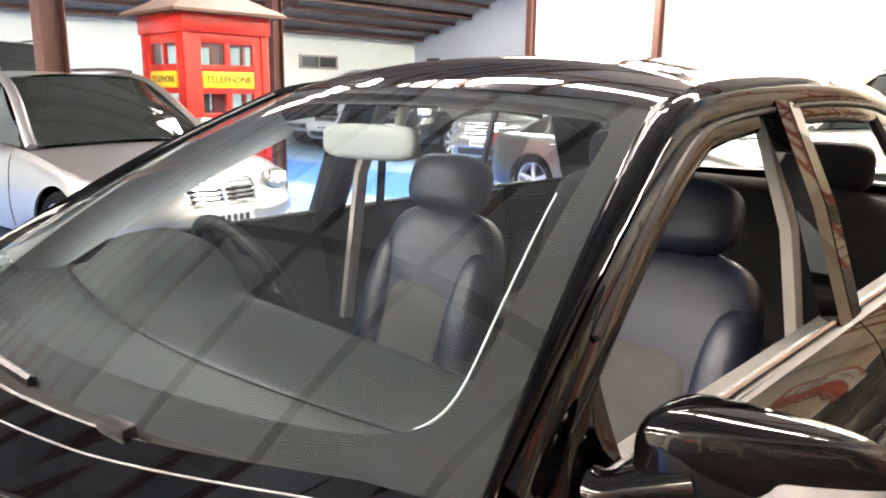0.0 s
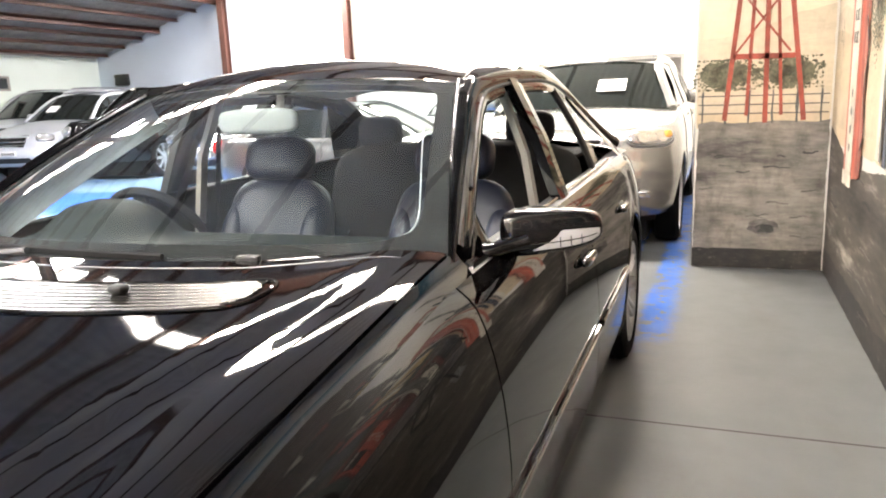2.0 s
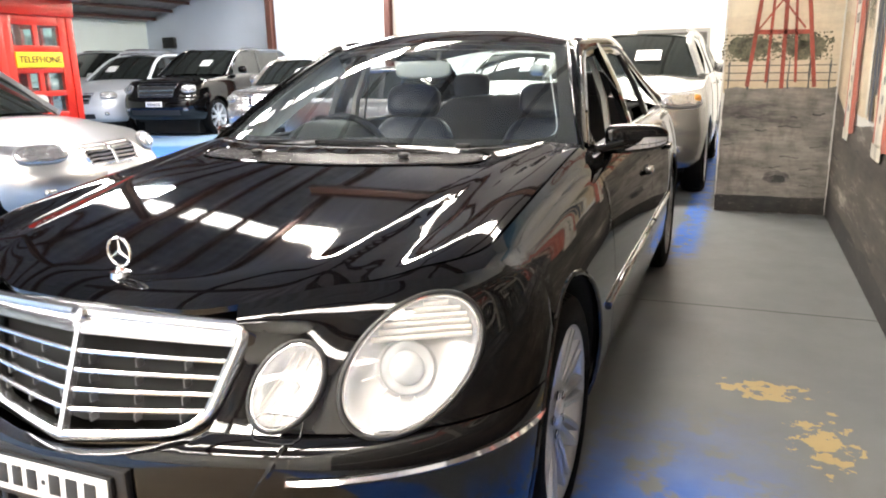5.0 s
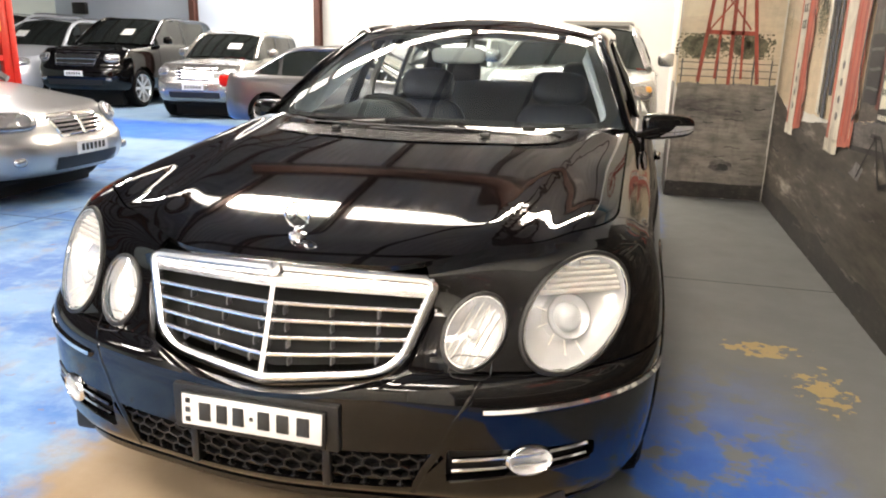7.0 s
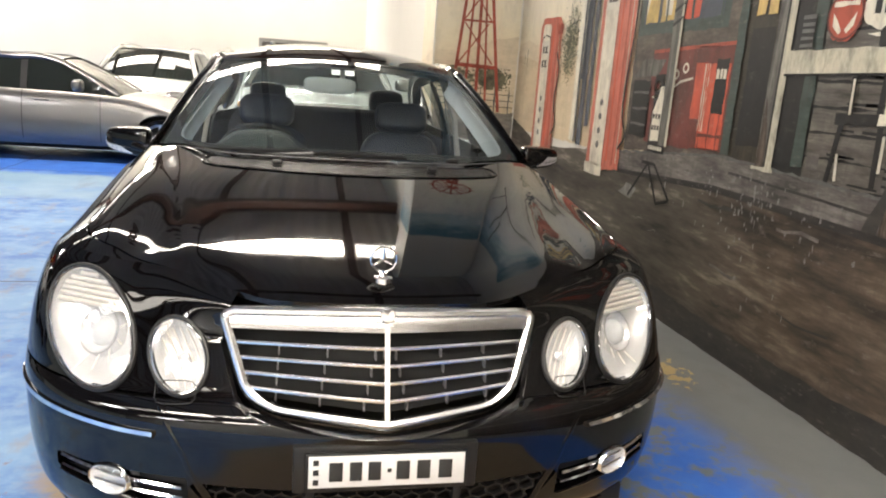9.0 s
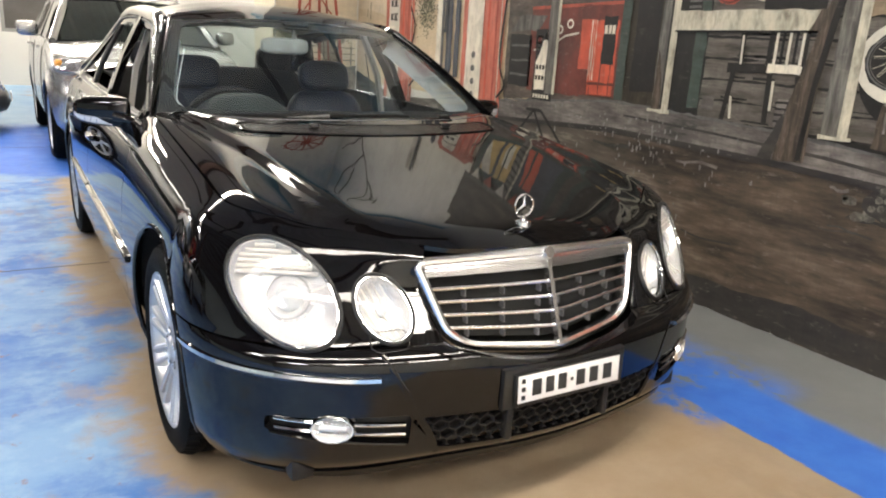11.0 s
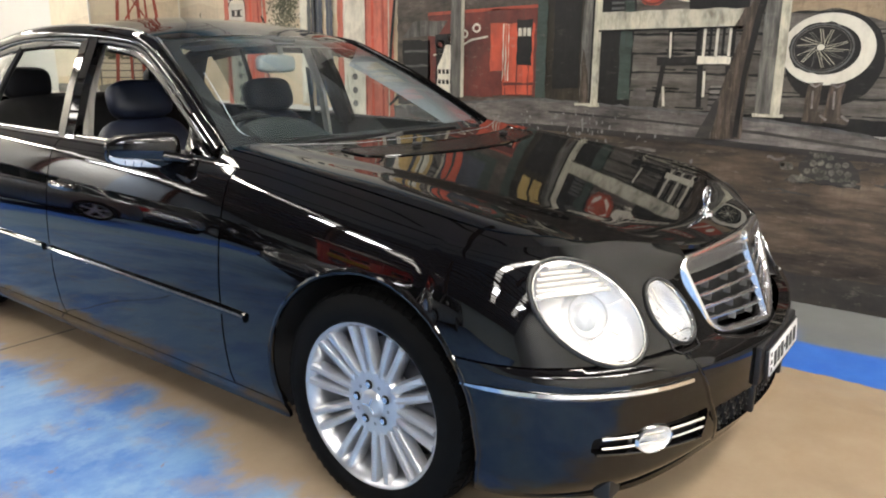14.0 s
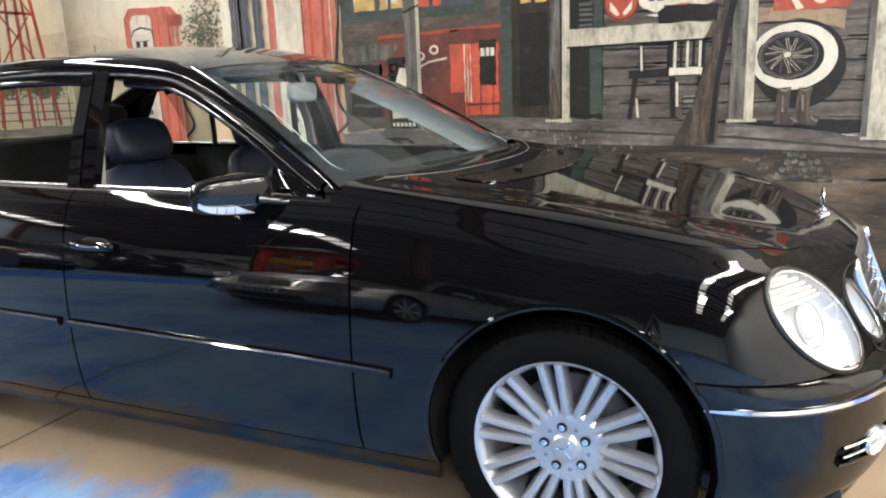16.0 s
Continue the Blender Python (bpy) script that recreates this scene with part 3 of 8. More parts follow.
        sm.inputs["Scale"].default_value, sm.inputs["Location"].default_value = strain, (scale, 0, scale)
        no.inputs["Scale"].default_value, no.inputs["Detail"].default_value, no.inputs["Roughness"].default_value = scale, 9, 0.7
        rg.inputs["From Min"].default_value, rg.inputs["From Max"].default_value, rg.inputs["To Max"].default_value = lo, hi, most * grime
        mx.data_type = "RGBA"
        mx.inputs[7].default_value = (*tone, 1)
        l.new(geo.outputs["Position"], sm.inputs["Vector"]), l.new(sm.outputs["Vector"], no.inputs["Vector"]), l.new(no.outputs["Fac"], rg.inputs["Value"])
        l.new(rg.outputs["Result"], mx.inputs["Factor"]), l.new(col, mx.inputs[6])
        col = mx.outputs[2]
    l.new(col, b.inputs["Base Color"])
    return m


def mono(name, col, k=0.35, scale=6.0, stretch=(1, 1, 1)):
    return paint(name, [(0.3, tuple(c * (1 - k) for c in col)), (0.5, col), (0.7, tuple(min(1, c * (1 + k * 0.6)) for c in col))], scale, stretch)


M_DARKDIRT = paint("mural_dark_dirt", [(0.3, (0.022, 0.022, 0.022)), (0.48, (0.062, 0.06, 0.056)), (0.62, (0.12, 0.11, 0.1)), (0.78, (0.3, 0.29, 0.28))], 2.2, (1, 0.6, 1.4), fine=18)
def ground_paint():
    """Brown dirt that turns to dark rock towards the pumps."""
    m = paint("mural_ground", [(0.34, (0.022, 0.018, 0.015)), (0.44, (0.08, 0.06, 0.045)), (0.54, (0.17, 0.122, 0.082)), (0.64, (0.31, 0.222, 0.148)), (0.74, (0.42, 0.33, 0.24))], 2.1, (1, 0.45, 2.6), fine=14)
    n, l = m.node_tree.nodes, m.node_tree.links
    b = n["Principled BSDF"]
    brown = b.inputs["Base Color"].links[0].from_socket
    fac = [x for x in n if x.type == "VALTORGB"][0].inputs["Fac"].links[0].from_socket
    rock = n.new("ShaderNodeValToRGB")
    e = rock.color_ramp.elements
    e[0].position, e[0].color, e[1].position, e[1].color = 0.3, (0.026, 0.023, 0.02, 1), 0.74, (0.43, 0.38, 0.32, 1)
    q = e.new(0.55)
    q.color = (0.1, 0.087, 0.07, 1)
    geo, sep, add, rng, mix = n.new("ShaderNodeNewGeometry"), n.new("ShaderNodeSeparateXYZ"), n.new("ShaderNodeMath"), n.new("ShaderNodeMapRange"), n.new("ShaderNodeMix")
    mix.data_type = "RGBA"
    add.operation = "MULTIPLY_ADD"
    add.inputs[1].default_value = 2.4
    rng.interpolation_type = "SMOOTHSTEP"
    rng.inputs["From Min"].default_value, rng.inputs["From Max"].default_value = 1.6, 2.9
    l.new(geo.outputs["Position"], sep.inputs[0]), l.new(fac, add.inputs[0]), l.new(sep.outputs["Y"], add.inputs[2])
    l.new(add.outputs[0], rng.inputs["Value"]), l.new(rng.outputs["Result"], mix.inputs["Factor"])
    l.new(fac, rock.inputs["Fac"]), l.new(brown, mix.inputs[6]), l.new(rock.outputs["Color"], mix.inputs[7])
    l.new(mix.outputs[2], b.inputs["Base Color"])
    return m


M_GROUND = ground_paint()
M_FOOT = paint("mural_dark_foot", [(0.3, (0.02, 0.02, 0.022)), (0.55, (0.05, 0.045, 0.042)), (0.75, (0.1, 0.085, 0.07))], 3, (1, 0.5, 2), fine=20)
M_PIERROCK = paint("mural_grey_rock", [(0.3, (0.1, 0.094, 0.086)), (0.47, (0.34, 0.31, 0.265)), (0.66, (0.6, 0.54, 0.45))], 2.2, (0.6, 1, 2.6), fine=16)
M_STONE = paint("mural_porch_stone", [(0.32, (0.055, 0.05, 0.047)), (0.5, (0.17, 0.15, 0.135)), (0.68, (0.33, 0.3, 0.27))], 5, (1, 0.5, 2.4), fine=22)
M_SKY = paint("mural_sky", [(0.0, (0.62, 0.48, 0.29)), (0.25, (0.74, 0.65, 0.46)), (0.5, (0.77, 0.72, 0.6)), (0.84, (0.74, 0.74, 0.7)), (0.91, (0.4, 0.55, 0.6)), (1.0, (0.07, 0.27, 0.38))], 2.5, (1, 1, 3), ramp_axis=(1.0, 4.2, 0.25), rough=0.45)
M_DUNE = mono("mural_dune", (0.6, 0.47, 0.29), 0.2, 3, (1, 1, 3))
M_DUNE2 = mono("mural_far_dune", (0.66, 0.55, 0.38), 0.15, 3, (1, 1, 3))
M_PLANK = paint("mural_grey_plank", [(0.3, (0.07, 0.06, 0.05)), (0.5, (0.19, 0.167, 0.138)), (0.72, (0.36, 0.32, 0.27))], 5, (1, 0.5, 4), fine=30)
M_BROWN = paint("mural_dark_brown_wall", [(0.3, (0.035, 0.028, 0.022)), (0.55, (0.13, 0.102, 0.078)), (0.75, (0.24, 0.19, 0.14))], 4, (1, 1, 3))
M_BLACK = mono("mural_black", (0.016, 0.015, 0.014), 0.4, 8)
M_DOOR = paint("mural_door", [(0.3, (0.016, 0.013, 0.009)), (0.6, (0.05, 0.038, 0.022)), (0.8, (0.08, 0.06, 0.035))], 4, (1, 4, 1))
M_GREEN = mono("mural_green_frame", (0.055, 0.085, 0.07), 0.4, 6, (1, 1, 3))
M_POST = paint("mural_pale_post", [(0.3, (0.2, 0.185, 0.135)), (0.48, (0.47, 0.44, 0.33)), (0.66, (0.6, 0.555, 0.41))], 5, (1, 2, 0.9), fine=30)
M_POSTGREY = paint("mural_grey_post", [(0.3, (0.05, 0.046, 0.04)), (0.5, (0.19, 0.18, 0.155)), (0.7, (0.4, 0.385, 0.33))], 6, (1, 4, 0.5), fine=30)
M_CREAM = mono("mural_cream", (0.68, 0.63, 0.5), 0.2, 6)
M_RED = mono("mural_red", (0.5, 0.075, 0.032), 0.35, 7)
M_ORANGE = mono("mural_orange_red", (0.72, 0.09, 0.028), 0.3, 7)
M_DARKRED = mono("mural_dark_red", (0.19, 0.038, 0.026), 0.4, 7)
M_PUMPRED = mono("mural_pump_red", (0.55, 0.13, 0.075), 0.3, 7, (1, 3, 1))
M_RUST = mono("mural_rust_red", (0.4, 0.062, 0.03), 0.4, 9)
M_YELLOW = mono("mural_yellow", (0.75, 0.5, 0.12), 0.3, 7)
M_WOODBROWN = paint("mural_brown_log", [(0.3, (0.03, 0.023, 0.018)), (0.5, (0.12, 0.088, 0.063)), (0.7, (0.3, 0.225, 0.165))], 7, (1, 4, 0.6))
M_LEAF = paint("mural_leaves", [(0.35, (0.07, 0.07, 0.042)), (0.5, (0.17, 0.165, 0.095)), (0.66, (0.32, 0.295, 0.18))], 16, fine=60)
M_BLUE = mono("mural_blue_grey", (0.1, 0.12, 0.16), 0.4, 5)
M_TAN = mono("mural_tan_board", (0.4, 0.29, 0.17), 0.3, 4, (1, 1, 3))
M_WHITEWALL = mono("mural_whitewall", (0.6, 0.57, 0.47), 0.15, 5)
M_GREY = mono("mural_mid_grey", (0.2, 0.2, 0.19), 0.4, 6)
M_TURTLE = paint("mural_tortoise", [(0.35, (0.04, 0.039, 0.03)), (0.52, (0.13, 0.125, 0.1)), (0.68, (0.28, 0.265, 0.21))], 22, fine=70)

mural = thing("mural", "large painted roadside petrol stop mural covering the wall", "mural")


def on_wall(pts, lay):
    return [(WALL_X - 0.003 - 0.0012 * lay, y, z) for y, z in pts]


def on_pier(pts, lay):
    return [(x, PIER_Y - 0.003 - 0.0012 * lay, z) for x, z in pts]


def shape(name, pts, mat, lay, place=on_wall):
    """One painted patch of the mural, with the unsteady outline of a brush."""
    r, out = random.Random(len(pts) + int(1000 * pts[0][0] + 77 * pts[0][1])), []
    size = max(max(p[i] for p in pts) - min(p[i] for p in pts) for i in (0, 1))
    amp = min(0.005, size * 0.03)
    for (a, b), (c, d) in zip(pts, pts[1:] + pts[:1]):
        k = max(1, int(math.hypot(c - a, d - b) / 0.045))
        out += [(a + (c - a) * i / k + r.uniform(-amp, amp), b + (d - b) * i / k + r.uniform(-amp, amp)) for i in range(k)]
    pts = out
    ob = piece(name, place(pts, lay), [list(range(len(pts)))], mat, mural, smooth=0)
    return ob


def rect(name, y0, y1, z0, z1, mat, lay, place=on_wall):
    return shape(name, [(y0, z0), (y1, z0), (y1, z1), (y0, z1)], mat, lay, place)


def oval(name, cy, cz, ry, rz, mat, lay, n=40, place=on_wall, rough=0.0):
    rnd = random.Random(int(cy * 100 + cz * 1000))
    return shape(name, [(cy + ry * math.cos(2 * math.pi * k / n) * (1 + rough * rnd.uniform(-1, 1)), cz + rz * math.sin(2 * math.pi * k / n) * (1 + rough * rnd.uniform(-1, 1))) for k in range(n)], mat, lay, place)


def stroke(name, pts, w, mat, lay, place=on_wall):
    """A brush line of width w along the points."""
    p = [Vector((a, b)) for a, b in pts]
    left, right = [], []
    for i, q in enumerate(p):
        d = (p[min(i + 1, len(p) - 1)] - p[max(i - 1, 0)]).normalized()
        s = Vector((-d.y, d.x)) * w / 2
        s = s * (0.8 + 0.4 * ((i * 7919 + len(p) * 31) % 17) / 17)
        left.append(q + s), right.append(q - s)
    v = place([tuple(a) for a in left], lay) + place([tuple(a) for a in right], lay)
    k = len(p)
    return piece(name, v, [(i, i + 1, k + i + 1, k + i) for i in range(k - 1)], mat, mural, smooth=0)


def ring(name, cy, cz, r0, r1, mat, lay, squash=1.0, n=48, place=on_wall):
    out = [(cy + r1 * math.cos(2 * math.pi * k / n), cz + squash * r1 * math.sin(2 * math.pi * k / n)) for k in range(n)]
    inn = [(cy + r0 * math.cos(2 * math.pi * k / n), cz + squash * r0 * math.sin(2 * math.pi * k / n)) for k in range(n)]
    v = place(out, lay) + place(inn, lay)
    return piece(name, v, [(k, (k + 1) % n, n + (k + 1) % n, n + k) for k in range(n)], mat, mural, smooth=0)


def foliage(name, centres, place, lay, seed):
    """Many small dabs of leaf paint, one object."""
    r, vs, fs = random.Random(seed), [], []
    for i, (a, b) in enumerate(centres):
        w, h, n = r.uniform(0.005, 0.017), r.uniform(0.004, 0.013), 6
        o = len(vs)
        vs += place([(a + w * math.cos(2 * math.pi * k / n) * r.uniform(0.6, 1.2), b + h * math.sin(2 * math.pi * k / n) * r.uniform(0.6, 1.2)) for k in range(n)], lay + (i % 6) * 0.2)
        fs.append(list(range(o, o + n)))
    ob = piece(name, vs, fs, M_LEAF, mural, smooth=0)
    return tagged(ob, kind="stuff")


def wander(y0, y1, z, amp, seed, n=14):
    rnd = random.Random(seed)
    return [(y0 + (y1 - y0) * k / n, z + rnd.uniform(-amp, amp)) for k in range(n + 1)]


# ground, sky and porch
MY0, MY1, MTOP = -4.2, PIER_Y, 3.3
rect("painted_sky", MY1, 1.9, 0.9, 4.3, M_SKY, 0)
for y, z, dy, dz in ((4.5, 2.7, -0.7, 1.0), (4.15, 3.2, 0.45, 0.6), (3.95, 3.5, -0.6, 0.25), (4.35, 2.95, 0.4, 0.35), (3.6, 3.62, -0.35, 0.4), (4.3, 3.55, 0.2, 0.5)):
    stroke("painted_branch", [(y + dy * i / 5, z + dz * i / 5 + 0.03 * math.sin(i * 1.9 + y)) for i in range(6)], 0.025, M_BROWN, 3)
shape("painted_dune", [(MY1, 1.0), (2.2, 1.0), (2.2, 1.72), *wander(2.6, MY1, 1.72, 0.03, 3, 8)], M_DUNE2, 1)
shape("painted_dune", [(MY1, 1.0), (2.2, 1.0), (2.2, 1.55), *[(2.4 + 0.35 * k, 1.56 + 0.05 * math.sin(k * 1.1)) for k in range(8)]], M_DUNE, 2)
shape("painted_ground", [(MY1, 0.0), (MY0, 0.0), (MY0, 0.82), (-1.05, 0.84), (0.0, 0.9), (2.0, 0.95), (3.2, 0.86), (4.0, 0.8), (MY1, 1.0)], M_GROUND, 3)
shape("painted_ground", [(MY1, 0.002), (MY0, 0.002), *wander(MY0, MY1, 0.17, 0.025, 8, 30)], M_FOOT, 5)
rnd = random.Random(21)
for k in range(34):
    y, z, w = rnd.uniform(-1.6, 4.6), rnd.uniform(0.12, 0.8), rnd.uniform(0.08, 0.35)
    stroke("painted_furrow", [(y + w * i / 5, z + 0.008 * math.sin(i * 1.1 + k) + rnd.uniform(-0.004, 0.004)) for i in range(6)], rnd.uniform(0.006, 0.02), (M_FOOT, M_STONE, M_DARKDIRT)[k % 3], 6 + k % 3 * 0.3)
M_CHALK = mono("mural_pale_scuff", (0.22, 0.215, 0.205), 0.4, 20)
for k in range(130):
    y, z = rnd.choice((rnd.gauss(0.95, 0.12), rnd.gauss(0.48, 0.13), rnd.gauss(0.72, 0.09), rnd.gauss(1.5, 0.5))), rnd.gauss(0.86, 0.1)
    z = z if z < 0.98 else rnd.uniform(0.3, 0.9)
    oval("painted_scuff", y, z, rnd.uniform(0.002, 0.009), rnd.uniform(0.003, 0.02), M_CHALK, 7.5, 7, rough=0.5)
shape("painted_wall", [(2.25, 0.95), (1.05, 1.02), (1.05, MTOP), (2.25, MTOP)], M_BROWN, 4)
rect("painted_wall", 1.05, 0.72, 1.0, MTOP, M_DOOR, 4)
rect("painted_wall", 0.72, MY0, 0.92, MTOP, M_BLACK, 4)
for k in range(22):
    z = 1.0 + 0.105 * k
    if z < MTOP - 0.1:
        shape("painted_board", [(0.46, z + 0.003), (MY0, z - 0.03), (MY0, z + 0.068), (0.46, z + 0.098)], M_PLANK, 5)
for k in range(9):
    rect("painted_board", 2.22, 1.12, 1.1 + 0.09 * k, 1.18 + 0.09 * k, M_BROWN, 5)
shape("painted_porch", [(2.3, 0.80), (1.12, 0.86), (0.0, 0.84), (-1.05, 0.80), (MY0, 0.74), (MY0, 0.82), (-1.03, 0.88), (-0.58, 0.945), (0.02, 0.99), (1.1, 1.03), (2.3, 0.93)], M_STONE, 6)
shape("painted_porch_edge", [(2.3, 0.925), (1.1, 1.022), (0.02, 0.982), (-0.58, 0.937), (-1.03, 0.872), (MY0, 0.812), (MY0, 0.824), (-1.03, 0.886), (-0.58, 0.952), (0.02, 0.998), (1.1, 1.036), (2.3, 0.938)], M_GREY, 7)

stroke("painted_porch_shade", [(2.3, 0.8), (1.12, 0.855), (0.0, 0.835), (-1.05, 0.795), (MY0, 0.735)], 0.03, M_FOOT, 7.2)
stroke("painted_porch_shade", [(1.0, 0.955), (0.3, 0.93), (-0.3, 0.9), (-1.05, 0.83)], 0.014, M_FOOT, 7.1)
for k in range(30):
    y, z = rnd.uniform(-1.0, 0.44), 1.02 + 0.105 * rnd.randrange(5)
    stroke("painted_board_gap", [(y, z - 0.002 - 0.007 * (0.46 - y)), (y - rnd.uniform(0.05, 0.2), z - 0.004 - 0.007 * (0.5 - y))], rnd.uniform(0.005, 0.014), M_BLACK, 6)

# shop window with lit blinds
rect("painted_window_frame", 2.22, 1.2, 1.68, 2.35, M_GREEN, 6)
rect("painted_window_pane", 2.16, 1.26, 1.745, 2.28, M_BLUE, 7)
rect("painted_blind", 2.14, 1.98, 1.75, 2.27, M_YELLOW, 8)
rect("painted_blind", 1.94, 1.77, 1.75, 2.27, M_YELLOW, 8)
rect("painted_notice", 1.9, 1.81, 1.78, 2.1, M_CREAM, 9)
shape("painted_curtain", [(2.14, 1.78), (2.0, 2.27), (2.1, 2.27), (2.14, 2.2)], M_CREAM, 9)
shape("painted_curtain", [(1.66, 1.75), (1.5, 1.75), (1.46, 2.2), (1.6, 2.2)], M_ORANGE, 8)
for k in range(3):
    rect("painted_window_bar", 2.16 - 0.3 * k - 0.28, 2.16 - 0.3 * k - 0.3, 1.745, 2.28, M_GREEN, 9.5)
# cooler chest and dispenser
rect("painted_chest", 1.97, 1.42, 1.03, 1.58, M_DARKRED, 7)
stroke("painted_chest_rim", [(1.97, 1.575), (1.1, 1.6)], 0.02, M_RED, 8)
rect("painted_dispenser", 1.44, 1.1, 1.045, 1.59, M_DARKRED, 8)
rect("painted_dispenser_door", 1.45, 1.33, 1.2, 1.5, M_ORANGE, 9)
rect("painted_dispenser_door", 1.35, 1.12, 1.05, 1.5, M_ORANGE, 8.5)
rect("painted_dispenser_panel", 1.245, 1.135, 1.24, 1.52, M_BLACK, 9.2)
rect("painted_dispenser_grid", 1.345, 1.12, 1.11, 1.13, M_DARKRED, 9.5)
for k in range(3):
    rect("painted_dispenser_bar", 1.33 - 0.085 * k, 1.322 - 0.085 * k, 1.05, 1.24, M_DARKRED, 9.5)
    rect("painted_highlight", 1.35 - 0.02 * k, 1.345 - 0.02 * k, 1.14, 1.5, M_CREAM, 10)
# flowing white mark on the chest: plain bars
for k in range(4):
    oval("painted_mark", 1.86 - 0.1 * k, 1.37 + 0.035 * k, 0.034, 0.03, M_CREAM, 9, 14)
    oval("painted_mark", 1.86 - 0.1 * k, 1.37 + 0.035 * k, 0.02, 0.017, M_DARKRED, 9.6, 14)
stroke("painted_mark", [(1.92, 1.3), (1.75, 1.33), (1.6, 1.4), (1.47, 1.42)], 0.012, M_CREAM, 9)
for k in range(3):
    rect("painted_mark", 1.235 - 0.032 * k, 1.21 - 0.032 * k, 1.42, 1.47, M_CREAM, 10)
# bench top and dark goods below it
shape("painted_bench_top", [(2.2, 1.42), (1.88, 1.43), (1.8, 1.53), (2.1, 1.53)], M_POSTGREY, 8)
rect("painted_crate", 2.2, 1.95, 1.05, 1.4, M_BLACK, 7)
for k in range(3):
    rect("painted_crate_slat", 2.18, 1.97, 1.12 + 0.1 * k, 1.135 + 0.1 * k, M_GREY, 8)
# bottle shaped board
rect("painted_board_sign", 1.9, 1.69, 0.97, 1.44, M_BLACK, 9)
shape("painted_bottle", [(1.885, 1.04), (1.705, 1.04), (1.705, 1.22), (1.75, 1.29), (1.77, 1.37), (1.82, 1.37), (1.84, 1.29), (1.885, 1.22)], M_CREAM, 10)
for k in range(2):
    for i in range(5):
        rect("painted_letter_bar", 1.875 - 0.034 * i, 1.852 - 0.034 * i, 1.175 - 0.07 * k, 1.205 - 0.07 * k, M_BLACK, 11)
for i in range(6):
    rect("painted_letter_bar", 1.885 - 0.03 * i, 1.865 - 0.03 * i, 0.985, 1.01, M_CREAM, 10.5)
# folding frame standing on the ground
for a, c in (((2.09, 0.66), (1.86, 0.9)), ((1.86, 0.9), (1.7, 0.67)), ((1.95, 0.9), (1.78, 0.9)), ((1.7, 0.67), (1.55, 0.71)), ((1.55, 0.71), (1.78, 0.9))):
    stroke("painted_frame_leg", [a, c], 0.02, M_BLACK, 9)
shape("painted_paper", [(2.24, 0.66), (2.05, 0.64), (1.98, 0.72), (2.12, 0.74)], M_CHALK, 8)


def pump(y0, y1, zb, zt, lay):
    """A tall old petrol pump: y0 is its left side, y1 its right."""
    w = y0 - y1
    split = y0 - w * 0.52
    shape("painted_pump_body", [(y0, zb), (y1, zb + 0.06), (y1, zt - 0.02), (y1 + w * 0.12, zt + 0.045), (y0 - w * 0.1, zt + 0.05), (y0, zt - 0.02)], M_PUMPRED, lay)
    shape("painted_pump_face", [(y0 - w * 0.11, zb + 0.05), (split, zb + 0.05), (split, zt - 0.05), (split + w * 0.06, zt + 0.0), (y0 - w * 0.17, zt + 0.0), (y0 - w * 0.11, zt - 0.05)], M_CREAM, lay + 1)
    rect("painted_pump_plinth", y0 + 0.02, split, zb - 0.02, zb + 0.06, M_CREAM, lay + 1)
    stroke("painted_pump_hood", [(y0 - w * 0.11, zt - 0.16), (y0 - w * 0.16, zt - 0.115), (y0 - w * 0.3, zt - 0.095), (split + w * 0.03, zt - 0.115), (split, zt - 0.16)], 0.012, M_BLACK, lay + 2.6)
    rect("painted_pump_dial", y0 - w * 0.15, split + w * 0.04, zt - 0.42, zt - 0.14, M_WHITEWALL, lay + 2)
    for r in range(2):
        rect("painted_dial_window", y0 - w * 0.18, split + w * 0.07, zt - 0.25 - 0.12 * r, zt - 0.19 - 0.12 * r, M_PLANK, lay + 2.5)
        for k in range(4):
            a = y0 - w * 0.2 - k * w * 0.068
            rect("painted_dial_bar", a, a - w * 0.045, zt - 0.24 - 0.12 * r, zt - 0.2 - 0.12 * r, M_WHITEWALL if k % 2 else M_BLACK, lay + 3)
    for k in range(4):
        oval("painted_pump_mark", (y0 - w * 0.11 + split) / 2, zb + 0.2 + 0.1 * k, w * 0.05, 0.025, M_GREY, lay + 3, 12)
    stroke("painted_pump_edge", [(split, zb + 0.05), (split, zt - 0.04)], 0.014, M_RUST, lay + 2)
    stroke("painted_pump_edge", [(y1 + w * 0.18, zb + 0.08), (y1 + w * 0.18, zt)], 0.02, M_RUST, lay + 2)
    stroke("painted_pump_light", [(split - w * 0.12, zb + 0.1), (split - w * 0.12, zt - 0.02)], 0.025, M_ORANGE, lay + 2)
    stroke("painted_pump_light", [(y1 + w * 0.08, zb + 0.1), (y1 + w * 0.08, zt - 0.06)], 0.012, M_POST, lay + 2)
    rect("painted_pump_box", y1 + w * 0.16, y1 - w * 0.06, zt - 0.1, zt - 0.02, M_RUST, lay + 2.4)
    stroke("painted_hose", smooth_hose(y1, zb, zt), 0.022, M_BLACK, lay + 3)


def smooth_hose(y, zb, zt):
    return [(a.x, a.y) for a in smooth_curve([(y + 0.06, zt - 0.25, 0), (y - 0.03, zt - 0.42, 0), (y + 0.03, zb + 0.5, 0), (y - 0.05, zb + 0.3, 0), (y + 0.04, zb + 0.2, 0)], 16)]


pump(4.2, 3.66, 0.72, 1.86, 8)
pump(2.84, 2.28, 0.74, 2.3, 12)
